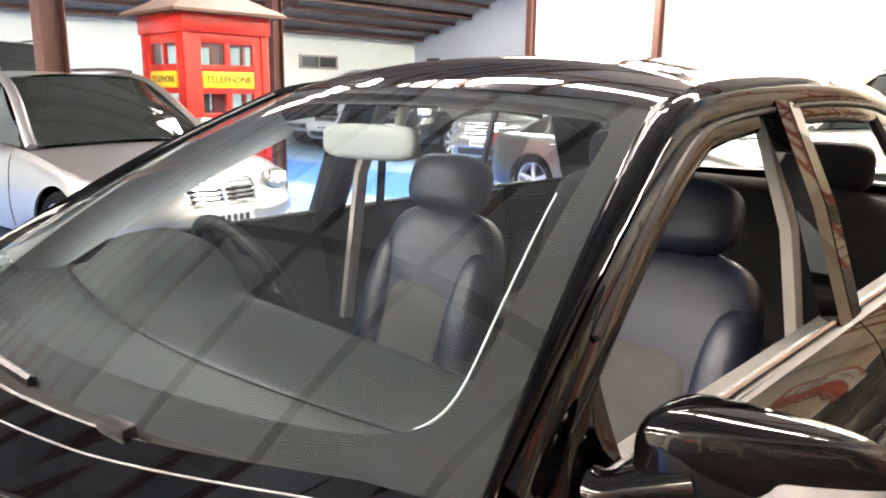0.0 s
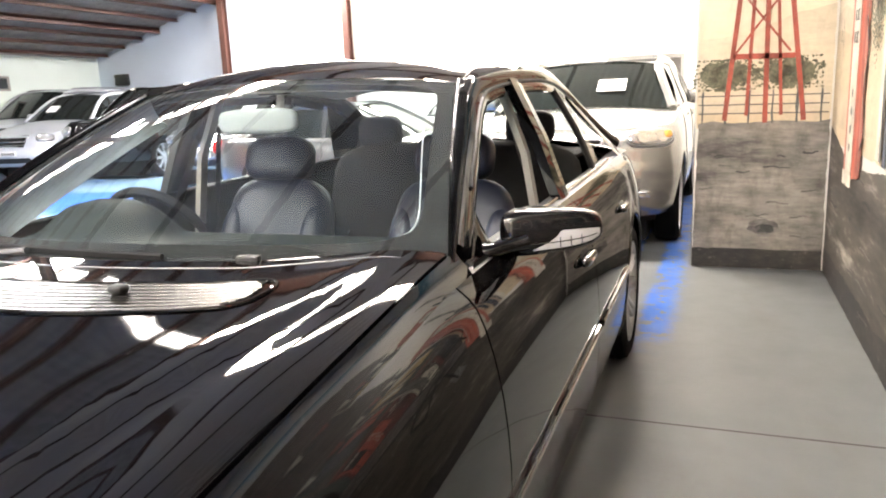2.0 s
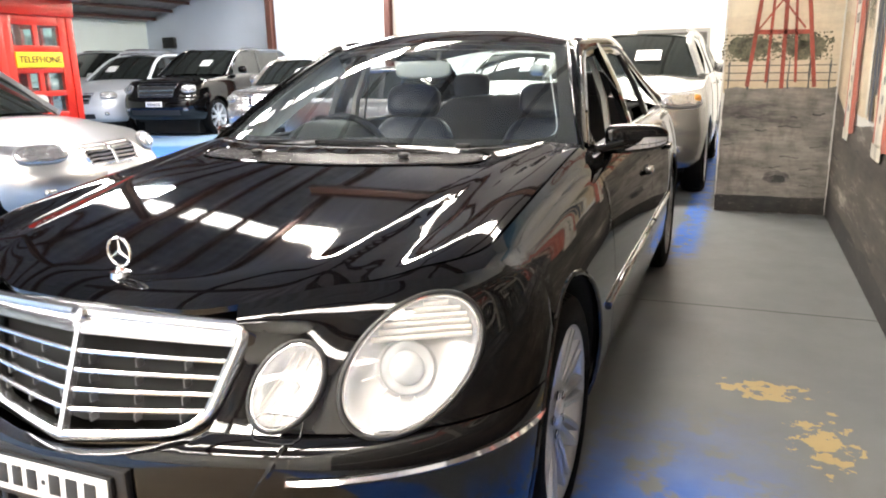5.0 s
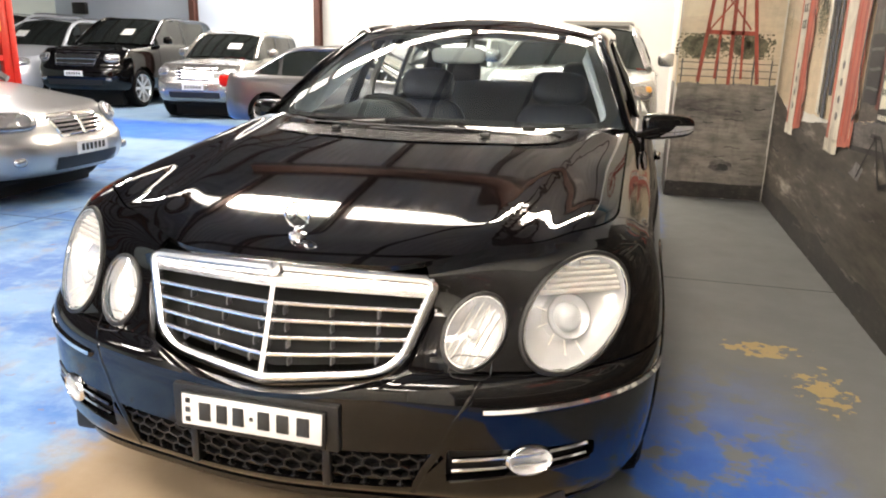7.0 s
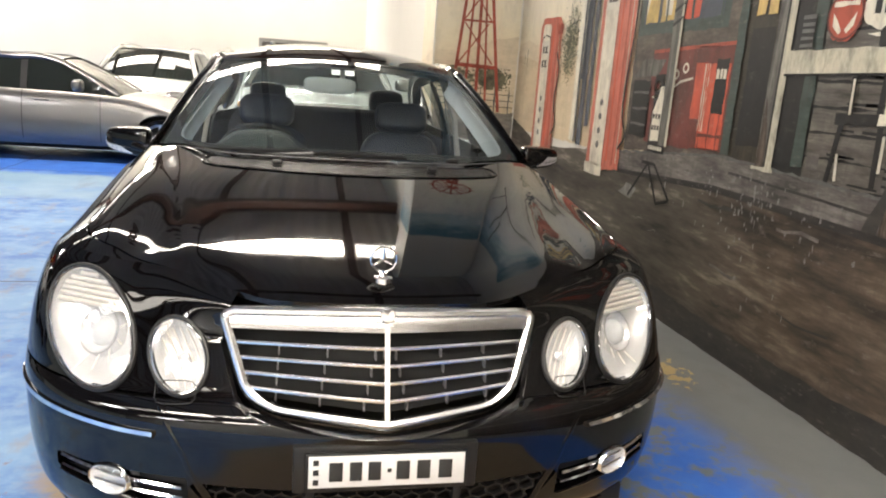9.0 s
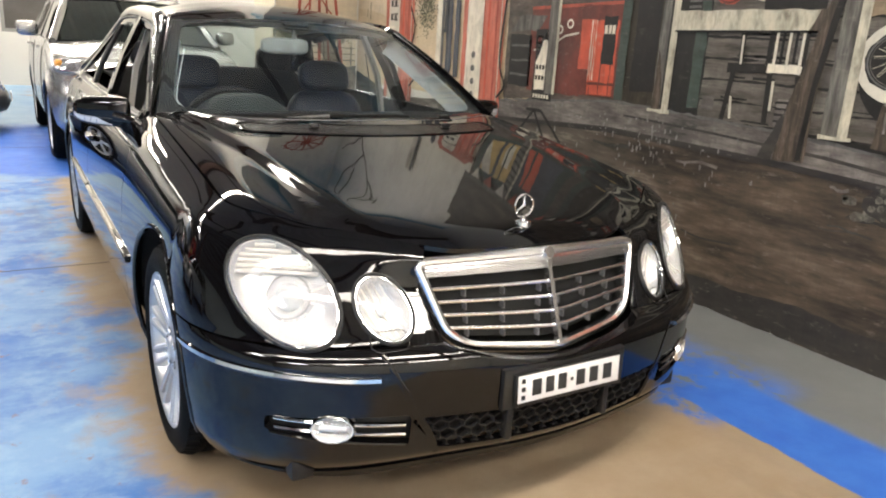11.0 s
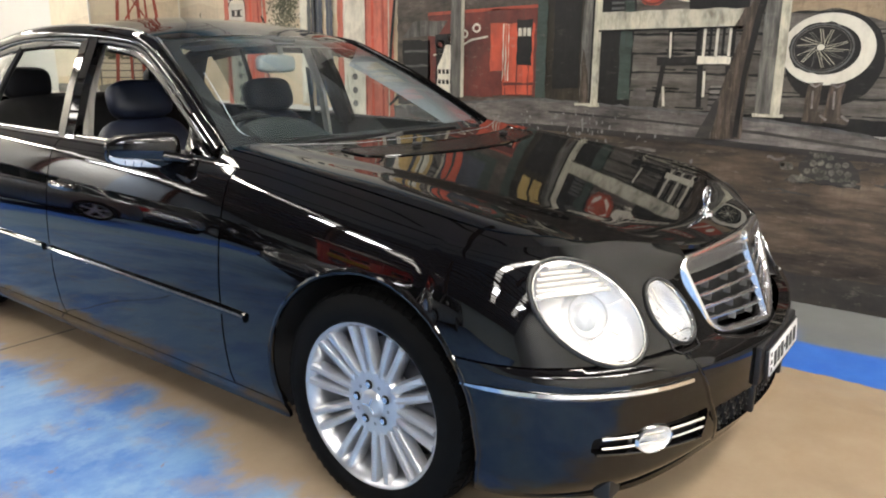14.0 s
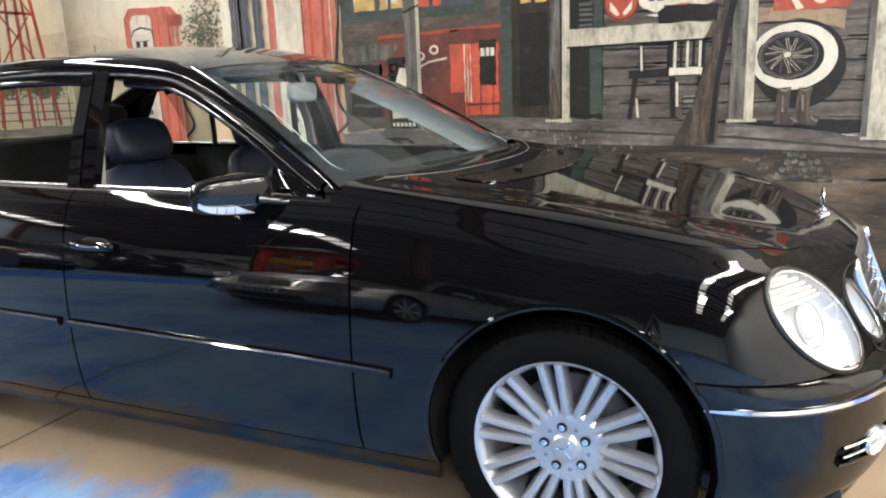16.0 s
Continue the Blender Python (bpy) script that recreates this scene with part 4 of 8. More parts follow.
# bush, pole and tall cactus between the pumps
rnd = random.Random(4)
foliage("painted_bush", [(rnd.gauss(3.43, 0.085), rnd.gauss(1.68, 0.12)) for k in range(800)], on_wall, 9, 4)
rect("painted_pole", 3.25, 3.17, 0.92, 2.9, M_CREAM, 11)
rect("painted_pole_shade", 3.17, 3.13, 0.92, 2.9, M_GREY, 11)
for cy, z0, z1, w in ((3.05, 0.9, 2.2, 0.09), (2.93, 1.05, 2.3, 0.07), (3.1, 1.4, 1.95, 0.05)):
    shape("painted_cactus", [(cy + w / 2, z0), (cy - w / 2, z0), (cy - w / 2, z1), (cy, z1 + 0.05), (cy + w / 2, z1)], M_BLUE, 10)
    stroke("painted_cactus_rib", [(cy, z0), (cy, z1)], 0.012, M_GREY, 10.5)
for cy, z0, z1 in ((4.55, 1.5, 1.66), (4.62, 1.52, 1.6)):
    stroke("painted_small_cactus", [(cy, z0), (cy, z1)], 0.014, M_LEAF, 6)

# posts, rail and door frame
rect("painted_post", 1.77, 1.66, 1.02, 2.4, M_POSTGREY, 12)
stroke("painted_post_light", [(1.67, 1.02), (1.67, 2.4)], 0.025, M_POST, 13)
for k in range(8):
    stroke("painted_barber_stripe", [(1.77, 1.72 + 0.08 * k), (1.66, 1.76 + 0.08 * k)], 0.018, M_BLACK, 13)
rect("painted_door_frame", 1.1, 1.03, 1.04, 2.4, M_GREEN, 9)
rect("painted_door_panel", 0.98, 0.8, 1.1, 1.66, M_BLACK, 6)
rect("painted_door_pane", 0.97, 0.9, 1.72, 1.86, M_YELLOW, 7)
rect("painted_door_pane", 0.88, 0.81, 1.72, 1.86, M_YELLOW, 7)
rect("painted_post", 0.785, 0.7, 1.01, 2.4, M_POSTGREY, 11)
stroke("painted_post_shade", [(0.715, 1.02), (0.72, 2.4)], 0.012, M_BLACK, 12.5)
shape("painted_post_shade", [(0.785, 1.01), (0.72, 1.01), (0.735, 1.2), (0.78, 1.35)], M_WOODBROWN, 11.5)
stroke("painted_post_light", [(0.685, 1.02), (0.69, 2.4)], 0.045, M_POST, 12)
rect("painted_post_base", 0.81, 0.65, 1.0, 1.02, M_POST, 12)
rect("painted_door_frame", 0.54, 0.465, 1.05, 2.4, M_GREEN, 9)
rect("painted_dark_gap", 0.66, 0.54, 1.05, 2.4, M_BLACK, 8)
shape("painted_rail", [(0.68, 1.44), (-0.17, 1.45), (-0.2, 1.548), (0.68, 1.55)], M_POST, 13)
stroke("painted_rail_edge", [(0.68, 1.442), (-0.17, 1.452)], 0.01, M_BLACK, 14)
shape("painted_rail_end", [(-0.1, 1.448), (-0.17, 1.45), (-0.2, 1.548), (-0.15, 1.548)], M_WOODBROWN, 14)
for k in range(5):
    rect("painted_jar", 0.605, 0.525, 1.56 + 0.03 * k, 1.575 + 0.03 * k, M_GREY, 14)
rect("painted_jar", 0.61, 0.52, 1.55, 1.7, M_BLACK, 13.5)
# chair on the porch
stroke("painted_chair_seat", [(0.31, 1.27), (-0.12, 1.28)], 0.045, M_BLACK, 10)
rect("painted_chair_cushion", 0.08, -0.1, 1.26, 1.3, M_CREAM, 11)
for a, c in (((0.27, 1.25), (0.3, 1.01)), ((0.06, 1.25), (0.05, 1.02)), ((-0.09, 1.25), (-0.11, 1.08)), ((0.23, 1.25), (0.24, 1.44)), ((0.08, 1.28), (0.08, 1.46)), ((-0.1, 1.28), (-0.1, 1.46))):
    stroke("painted_chair_leg", [a, c], 0.028, M_BLACK, 10.5)
stroke("painted_chair_light", [(0.235, 1.29), (0.24, 1.43)], 0.012, M_CREAM, 11)
stroke("painted_chair_light", [(0.25, 1.02), (0.262, 1.13)], 0.014, M_CREAM, 11)
stroke("painted_chair_light", [(0.03, 1.08), (0.035, 1.22)], 0.014, M_CREAM, 11)
for k in range(5):
    stroke("painted_chair_slat", [(0.05 - 0.034 * k, 1.3), (0.05 - 0.034 * k, 1.45)], 0.014, M_BLACK if k % 2 else M_CREAM, 11)
rect("painted_can", -0.005, -0.09, 1.015, 1.14, M_STONE, 12)
for k in range(4):
    rect("painted_can_band", 0.0, -0.092, 1.03 + 0.03 * k, 1.042 + 0.03 * k, M_BLACK, 13)
rect("painted_tin", 0.44, 0.36, 1.05, 1.12, M_STONE, 10)
# leaning log and pale post
shape("painted_log", [(-0.03, 0.85), (-0.195, 0.86), (-0.2, 1.2), (-0.235, 1.5), (-0.4, 2.3), (-0.33, 2.3), (-0.168, 1.5), (-0.085, 1.2)], M_WOODBROWN, 15)
stroke("painted_log_shade", [(-0.165, 0.87), (-0.18, 1.2), (-0.222, 1.5), (-0.38, 2.3)], 0.03, M_BLACK, 15.5)
shape("painted_log_shade", [(0.05, 0.86), (-0.03, 0.85), (-0.08, 1.18), (-0.05, 1.08)], M_FOOT, 14.8)
rect("painted_post", -0.25, -0.34, 0.99, 2.4, M_POSTGREY, 13)
stroke("painted_post_light", [(-0.355, 1.0), (-0.35, 2.4)], 0.045, M_POST, 14)
rect("painted_post_base", -0.24, -0.4, 0.985, 1.005, M_POST, 14.5)
rect("painted_post", -0.92, -1.04, 0.88, 2.4, M_POST, 13)
stroke("painted_post_light", [(-0.93, 0.9), (-0.93, 2.4)], 0.03, M_POSTGREY, 14)
# spare wheel with a white side wall
oval("painted_tyre", -0.6, 1.29, 0.225, 0.235, M_BLACK, 10)
ring("painted_white_wall", -0.565, 1.335, 0.15, 0.215, M_WHITEWALL, 11, 0.82)
oval("painted_wheel_disc", -0.54, 1.34, 0.155, 0.127, M_BLACK, 11.5)
ring("painted_wheel_rim", -0.54, 1.34, 0.138, 0.147, M_GREY, 12, 0.82)
ring("painted_wheel_rim", -0.54, 1.34, 0.128, 0.132, M_STONE, 12, 0.82)
for k in range(28):
    a = 2 * math.pi * k / 28
    stroke("painted_spoke", [(-0.535 + 0.025 * math.cos(a + 0.5), 1.345 + 0.02 * math.sin(a + 0.5)), (-0.54 + (0.12 if k % 4 else 0.1) * math.cos(a + (0.3 if k % 2 else -0.3)), 1.34 + 0.095 * math.sin(a + (0.3 if k % 2 else -0.3)))], 0.0032, M_POST if k % 3 else M_POSTGREY, 12.5)
oval("painted_wheel_hub", -0.535, 1.345, 0.019, 0.016, M_WHITEWALL, 13, 16)
for y in (-0.5, -0.6):
    shape("painted_boot", [(y, 1.17), (y - 0.07, 1.17), (y - 0.06, 1.03), (y - 0.11, 0.99), (y - 0.1, 0.96), (y + 0.01, 0.97)], M_WOODBROWN, 14)
    stroke("painted_boot_light", [(y - 0.01, 1.165), (y - 0.035, 1.15), (y - 0.065, 1.17)], 0.012, M_STONE, 14.3)
    stroke("painted_boot_light", [(y - 0.025, 1.13), (y - 0.03, 1.04)], 0.01, M_STONE, 14.3)
    stroke("painted_boot_light", [(y - 0.07, 1.01), (y - 0.105, 0.985)], 0.012, M_STONE, 14.3)
    stroke("painted_boot_sole", [(y + 0.01, 0.966), (y - 0.11, 0.958)], 0.014, M_BLACK, 14.4)
# tin signs
oval("painted_round_sign", 0.36, 1.68, 0.1, 0.105, M_RED, 11)
ring("painted_round_sign_rim", 0.36, 1.68, 0.09, 0.1, M_DARKRED, 12)
rect("painted_sign_bar", 0.43, 0.29, 1.715, 1.735, M_CREAM, 12.2)
for sgn in (-1, 1):
    shape("painted_wing", [(0.36 + 0.008 * sgn, 1.62), (0.36 + 0.065 * sgn, 1.69), (0.36 + 0.06 * sgn, 1.64), (0.36 + 0.02 * sgn, 1.605)], M_CREAM, 12.2)
oval("painted_oval_sign", 0.05, 1.7, 0.22, 0.1, M_CREAM, 11)
shape("painted_arrow", [(0.22, 1.6), (0.05, 1.58), (0.05, 1.62)], M_CREAM, 11.5)
for k in range(7):
    rect("painted_sign_bar", 0.205 - 0.05 * k, 0.172 - 0.05 * k, 1.675, 1.73, M_BLACK, 12)
rect("painted_sign_bar", 0.12, -0.02, 1.63, 1.65, M_RED, 12)
shape("painted_shelf", [(0.15, 1.55), (-0.17, 1.55), (-0.18, 1.64), (0.1, 1.645), (0.15, 1.61)], M_BLACK, 13.2)
shape("painted_tan_board", [(-0.37, 1.52), (-0.6, 1.53), (-0.8, 1.46), (-0.8, 1.56), (-0.37, 1.6)], M_TAN, 9)
rect("painted_red_sign", -0.45, -0.82, 1.575, 1.72, M_RED, 10)
shape("painted_red_sign_band", [(-0.47, 1.72), (-0.5, 1.72), (-0.6, 1.58), (-0.57, 1.58)], M_CREAM, 11)
oval("painted_red_sign_disc", -0.68, 1.64, 0.04, 0.04, M_CREAM, 11, 20)
rect("painted_wide_sign", 0.05, -0.8, 1.95, 2.1, M_RED, 10)
rect("painted_wide_sign_band", 0.02, -0.77, 2.0, 2.06, M_CREAM, 11)
for k in range(9):
    rect("painted_sign_bar", -0.02 - 0.08 * k, -0.075 - 0.08 * k, 2.01, 2.05, M_DARKRED, 12)
oval("painted_oval_sign", 0.3, 2.05, 0.16, 0.08, M_TAN, 10)
rect("painted_orange_sign", -0.95, -1.7, 1.9, 2.35, M_ORANGE, 10)
# awning with a row of small flags
shape("painted_awning", [(2.3, 2.42), (MY0, 2.42), (MY0, 3.0), (2.3, 3.0)], M_BROWN, 15)
stroke("painted_awning_edge", [(2.3, 2.42), (MY0, 2.42)], 0.05, M_POSTGREY, 16)
for k in range(30):
    y = 2.2 - 0.19 * k
    shape("painted_flag", [(y, 2.4), (y - 0.12, 2.4), (y - 0.06, 2.27)], (M_WHITEWALL, M_RED)[k % 2], 17)
# tortoise on the ground
shape("painted_tortoise_shade", [(-0.44, 0.655), (-0.8, 0.65), (-0.8, 0.668), (-0.46, 0.675)], M_FOOT, 8.2)
for y, z, w, h in ((-0.445, 0.735, 0.035, 0.022), (-0.42, 0.745, 0.018, 0.014), (-0.49, 0.672, 0.035, 0.022), (-0.54, 0.685, 0.03, 0.03), (-0.75, 0.67, 0.035, 0.018)):
    oval("painted_tortoise_limb", y, z, w, h, M_TURTLE, 8.5, 14, rough=0.12)
shape("painted_tortoise_shell", [(-0.5, 0.72), (-0.53, 0.69), (-0.62, 0.665), (-0.72, 0.665), (-0.795, 0.68), (-0.78, 0.73), (-0.74, 0.785), (-0.68, 0.822), (-0.6, 0.83), (-0.54, 0.8), (-0.505, 0.76)], M_FOOT, 9)
for row, (z, y0, y1, n) in enumerate(((0.8, -0.57, -0.67, 3), (0.76, -0.54, -0.73, 5), (0.72, -0.535, -0.765, 6), (0.686, -0.58, -0.775, 6))):
    for k in range(n):
        y = y0 + (y1 - y0) * (k + 0.5 * (row % 2)) / n
        oval("painted_shell_plate", y - 0.012, z + 0.006 * math.sin(k * 2.0), 0.0175, 0.0165 if row < 3 else 0.011, M_TURTLE, 10, 7, rough=0.14)

# ---- return wall with the wind pump painting ----
PIER_X = 1.09
slab("wall_return", (PIER_X, PIER_Y, 0), (WALL_X, PIER_Y + 0.65, 7.0), WALL_WHITE, "square projecting wall pier with the painting on it")
slab("wall_beyond", (1.38, PIER_Y + 0.65, 0), (WALL_X, BACK_Y, 7.0), WALL_WHITE, "plain white painted wall beyond the pier")


def on_pier_side(pts, lay):
    return [(PIER_X - 0.003 - 0.0012 * lay, y, z) for y, z in pts]


rect("painted_sky", PIER_Y + 0.01, PIER_Y + 0.64, 1.0, 4.3, M_SKY, 0, on_pier_side)
shape("painted_dune", [(PIER_Y + 0.01, 1.1), (PIER_Y + 0.64, 1.1), (PIER_Y + 0.64, 1.5), (PIER_Y + 0.3, 1.56), (PIER_Y + 0.01, 1.6)], M_DUNE2, 1, on_pier_side)
rect("painted_ground", PIER_Y + 0.01, PIER_Y + 0.64, 0.002, 1.04, M_PIERROCK, 2, on_pier_side)
rect("painted_sky", PIER_X + 0.01, WALL_X - 0.02, 1.0, 4.3, M_SKY, 0, on_pier)
shape("painted_dune", [(PIER_X + 0.01, 1.1), (WALL_X - 0.02, 1.1), (WALL_X - 0.02, 1.78), (1.7, 1.74), (1.4, 1.62), (PIER_X + 0.01, 1.6)], M_DUNE2, 1, on_pier)
shape("painted_ground", [(PIER_X + 0.002, 0.0), (WALL_X - 0.02, 0.0), (WALL_X - 0.02, 1.04), *wander(WALL_X - 0.1, PIER_X + 0.02, 1.04, 0.012, 31, 8)], M_PIERROCK, 2, on_pier)
rect("painted_ground", PIER_X + 0.002, WALL_X - 0.02, 0.0, 0.14, M_FOOT, 3, on_pier)
oval("painted_burrow", 1.56, 0.3, 0.1, 0.055, M_STONE, 4, 40, on_pier, 0.1)
oval("painted_burrow", 1.57, 0.29, 0.06, 0.032, M_DARKDIRT, 4.5, 30, on_pier, 0.12)
prnd = random.Random(5)
for k in range(20):
    x, z, w = prnd.uniform(1.12, 1.8), prnd.uniform(0.15, 0.92), prnd.uniform(0.05, 0.2)
    stroke("painted_furrow", [(min(1.93, x + w * i / 5), z + 0.006 * math.sin(i * 0.9 + k) + prnd.uniform(-0.004, 0.004)) for i in range(6)], prnd.uniform(0.004, 0.011), (M_DARKDIRT, M_STONE, M_PIERROCK)[k % 3], 5 + k % 4 * 0.3, on_pier)
M_TREEWASH = mono("mural_tree_wash", (0.27, 0.245, 0.14), 0.35, 12)
for x in (1.27, 1.69):
    oval("painted_tree_wash", x, 1.36, 0.15, 0.1, M_TREEWASH, 3.5, 40, on_pier, 0.2)
rnd = random.Random(9)
foliage("painted_tree", [(1.48 + rnd.choice((-1, 1)) * min(0.4, abs(rnd.gauss(0.19, 0.085))), 1.36 + max(-0.1, min(0.1, rnd.gauss(0, 0.05)))) for k in range(1900)], on_pier, 4, 9)
for z in (1.1, 1.16, 1.22):
    stroke("painted_fence_wire", [(PIER_X + 0.02, z), (WALL_X - 0.03, z - 0.01)], 0.008, M_GREY, 5, on_pier)
for k in range(6):
    rect("painted_fence_post", 1.13 + 0.15 * k, 1.142 + 0.15 * k, 1.03, 1.25, M_GREY, 5.2, on_pier)
for a, c, w in (((1.28, 1.05), (1.46, 2.95), 0.03), ((1.78, 1.04), (1.54, 2.95), 0.03), ((1.42, 1.08), (1.48, 2.95), 0.022), ((1.54, 1.03), (1.52, 2.95), 0.03), ((1.64, 1.08), (1.53, 2.95), 0.02), ((1.32, 1.48), (1.71, 1.47), 0.035), ((1.36, 1.9), (1.66, 1.9), 0.02), ((1.4, 2.25), (1.6, 2.25), 0.02)):
    stroke("painted_tower_leg", [a, c], w, M_RUST, 6, on_pier)
for a, c in (((1.34, 1.5), (1.62, 1.88)), ((1.68, 1.5), (1.38, 1.88)), ((1.37, 1.9), (1.6, 2.24)), ((1.65, 1.9), (1.41, 2.24)), ((1.41, 2.27), (1.56, 2.58)), ((1.6, 2.27), (1.45, 2.58))):
    stroke("painted_tower_brace", [a, c], 0.014, M_RUST, 7, on_pier)
ring("painted_wind_wheel", 1.5, 3.08, 0.2, 0.225, M_RUST, 7, 1.0, 32, on_pier)
for k in range(12):
    a = 2 * math.pi * k / 12
    stroke("painted_wind_vane", [(1.5, 3.08), (1.5 + 0.26 * math.cos(a), 3.08 + 0.26 * math.sin(a))], 0.022, M_RUST, 8, on_pier)

# ---- the black saloon ----
from mathutils.bvhtree import BVHTree

FRONT, YF, YR, TAIL = -0.865, -0.22, 2.95, 4.0
AXLE_R = 2.854
inset_side = knots((0, 0.06), (0.05, 0.04), (0.14, 0.018), (0.34, 0.002), (0.5, 0.0), (0.6, 0.003), (0.7, 0.0105), (0.8, 0.0235), (0.9, 0.045), (0.96, 0.066), (1, 0.1))
inset_front = knots((0, 0.09), (0.05, 0.05), (0.12, 0.015), (0.28, 0.0), (0.44, 0.0), (0.52, 0.008), (0.565, 0.03), (0.585, 0.058), (0.63, 0.078), (0.71, 0.11), (0.8, 0.145), (0.88, 0.182), (0.95, 0.22), (1, 0.262))
inset_rear = knots((0, 0.1), (0.1, 0.03), (0.3, 0.0), (0.5, 0.0), (0.55, 0.03), (0.8, 0.05), (0.95, 0.09), (1, 0.14))
half_width = knots((-0.22, 0.909), (0.5, 0.91), (1.4, 0.911), (2.4, 0.908), (2.95, 0.895))
shoulder = knots((-0.66, 0.811), (-0.5, 0.82), (-0.36, 0.83), (-0.22, 0.842), (0.0, 0.866), (0.25, 0.899), (0.62, 0.939), (1.2, 0.951), (2.0, 0.96), (2.95, 0.975))
trunk_z = knots((2.95, 1.06), (3.3, 1.055), (3.7, 1.035), (4.0, 1.0))


def smoothstep(a, b, x):
    t = max(0.0, min(1.0, (x - a) / (b - a)))
    return t * t * (3 - 2 * t)


def spine(y):
    """Middle line of the bonnet; it rises towards the windscreen."""
    s = y + 0.22
    return 0.885 + 0.178 * s - 0.03 * s * s


def col_of(y):
    return 1 + (y - YF) / (YR - YF)


def body_point(c, q):
    """The car's skin: c runs round the plan from the nose (0) along the side (1 to 2) to the tail (3), q from sill to shoulder."""
    if c <= 1:
        th = c * math.pi / 2
        s, k = math.sin(th) ** (2 / 1.85), max(0.0, math.cos(th)) ** (2 / 2.7)
        zs = shoulder(YF - (YF - FRONT - inset_front(1.0)) * k)
        zb = 0.185 + 0.035 * (1 - smoothstep(0.2, 0.6, c))
        z = zb + (zs - zb) * q
        w = half_width(YF) - inset_side(q) - 0.006 * (1 - c)
        # towards the middle the upper edge comes forward and down to the top of the grille
        dip = (1 - smoothstep(0.2, 0.5, c)) * smoothstep(0.78, 1.0, q)
        return Vector((w * s, YF - (YF - FRONT - inset_front(q)) * k - 0.1 * dip, z - 0.034 * dip))
    if c <= 2:
        y = YF + (YR - YF) * (c - 1)
        zb = 0.185
        return Vector((half_width(y) - inset_side(q), y, zb + (shoulder(y) - zb) * q))
    th = (3 - c) * math.pi / 2
    s, k = math.sin(th) ** (2 / 2.8), max(0.0, math.cos(th)) ** (2 / 2.8)
    zs, zb = 0.975, 0.185 + 0.03 * (c - 2)
    z = zb + (zs - zb) * q
    return Vector(((half_width(YR) - inset_side(q)) * s, YR + (TAIL - YR - inset_rear(q)) * k, z))


def crease(x, y):
    xr = 0.47 + 0.19 * (y + 0.5)
    rise = 0.05 * max(0.0, min(abs(x) - xr - 0.02, 0.07))
    sink = 0.012 * min(1.0, (x / 0.42) ** 2) * smoothstep(0.0, 0.5, y)
    return 0.008 * (1 - smoothstep(xr - 0.014, xr + 0.036, abs(x))) + rise * smoothstep(-0.35, 0.2, y) - sink


def pods(x, y):
    """Low ridges that run back over the bonnet from the four lamps, with valleys between them."""
    big = 0.009 * math.exp(-((abs(x) - 0.70 - 0.06 * (y + 0.4)) / 0.075) ** 2) * (1 - smoothstep(-0.3, 0.3, y))
    small = 0.007 * math.exp(-((abs(x) - 0.475 - 0.1 * (y + 0.6)) / 0.06) ** 2) * (1 - smoothstep(-0.6, -0.1, y))
    dip = 0.006 * math.exp(-((abs(x) - 0.575 - 0.1 * (y + 0.6)) / 0.04) ** 2) * (1 - smoothstep(-0.45, 0.15, y))
    return big + small - dip


bow = lambda r: 0.15 * r ** 2 + 0.85 * r ** 17


def hood_point(c, t):
    """From the shoulder (t 0) over to the middle line (t 1)."""
    e = body_point(c, 1.0)
    r = 1 - t
    x = e.x * r
    if c <= 1:
        y = YF + (e.y - YF) * r
        base, drop = spine(y), spine(e.y) - e.z
    else:
        y = e.y - 0.235 * max(0.0, 1 - (x / 0.75) ** 2) * min(1.0, max(0.0, e.y / 0.635)) ** 2
        base, drop = spine(y), spine(e.y) - e.z
    return Vector((x, y, base - drop * bow(r) + crease(x, y) * smoothstep(0.0, 0.2, t) + pods(x, y) * smoothstep(0.0, 0.12, t) * smoothstep(0.12, 0.3, c)))


def hood_z(x, y):
    """Height of the bonnet at a place behind the front axle."""
    ye = min(0.635, y + 0.235 * max(0.0, 1 - (x / 0.75) ** 2) * max(0.0, min(1.0, y / 0.4)) ** 2)
    c = col_of(max(YF, ye))
    e = body_point(c, 1.0)
    r = min(1.0, abs(x) / e.x)
    return spine(y) - (spine(e.y) - e.z) * bow(r) + crease(x, y) + pods(x, y)


def mir(p, sx):
    return Vector((p.x * sx, p.y, p.z))


def arch(yc, r, zc=0.345):
    return lambda p: (math.hypot(p.y - yc, p.z - zc) - r) if abs(p.x) > 0.55 else 1.0


def inward(p):
    v = Vector((-p.x, 0, -0.15 if p.z > 0.7 else 0.0))
    if p.y < -0.2:
        v = Vector((-p.x * 0.7, 0.6, -0.2 if p.z > 0.7 else 0))
    return v.normalized() if v.length > 1e-5 else Vector((0, 1, 0))


car = thing("black_saloon_car", "glossy black four-door saloon car with chrome grille", "car")


def skin(name, sx, c0, c1, qlo, qhi, nc, nq, holes=(), mat=PAINT_BLACK, label="", rim=0.014):
    """One body panel between two plan columns; qlo and qhi may depend on the column."""
    lo = qlo if callable(qlo) else (lambda c: qlo)
    hi = qhi if callable(qhi) else (lambda c: qhi)
    bm = bmesh.new()

    def at(u, v):
        c = c0 + (c1 - c0) * u
        return mir(body_point(c, lo(c) + (hi(c) - lo(c)) * v), sx)
    add_grid(bm, at, nc, nq)
    for h in holes:
        cut(bm, h)
    flange(bm, rim, inward)
    return part(name, bm, mat, car, label, smooth=40)


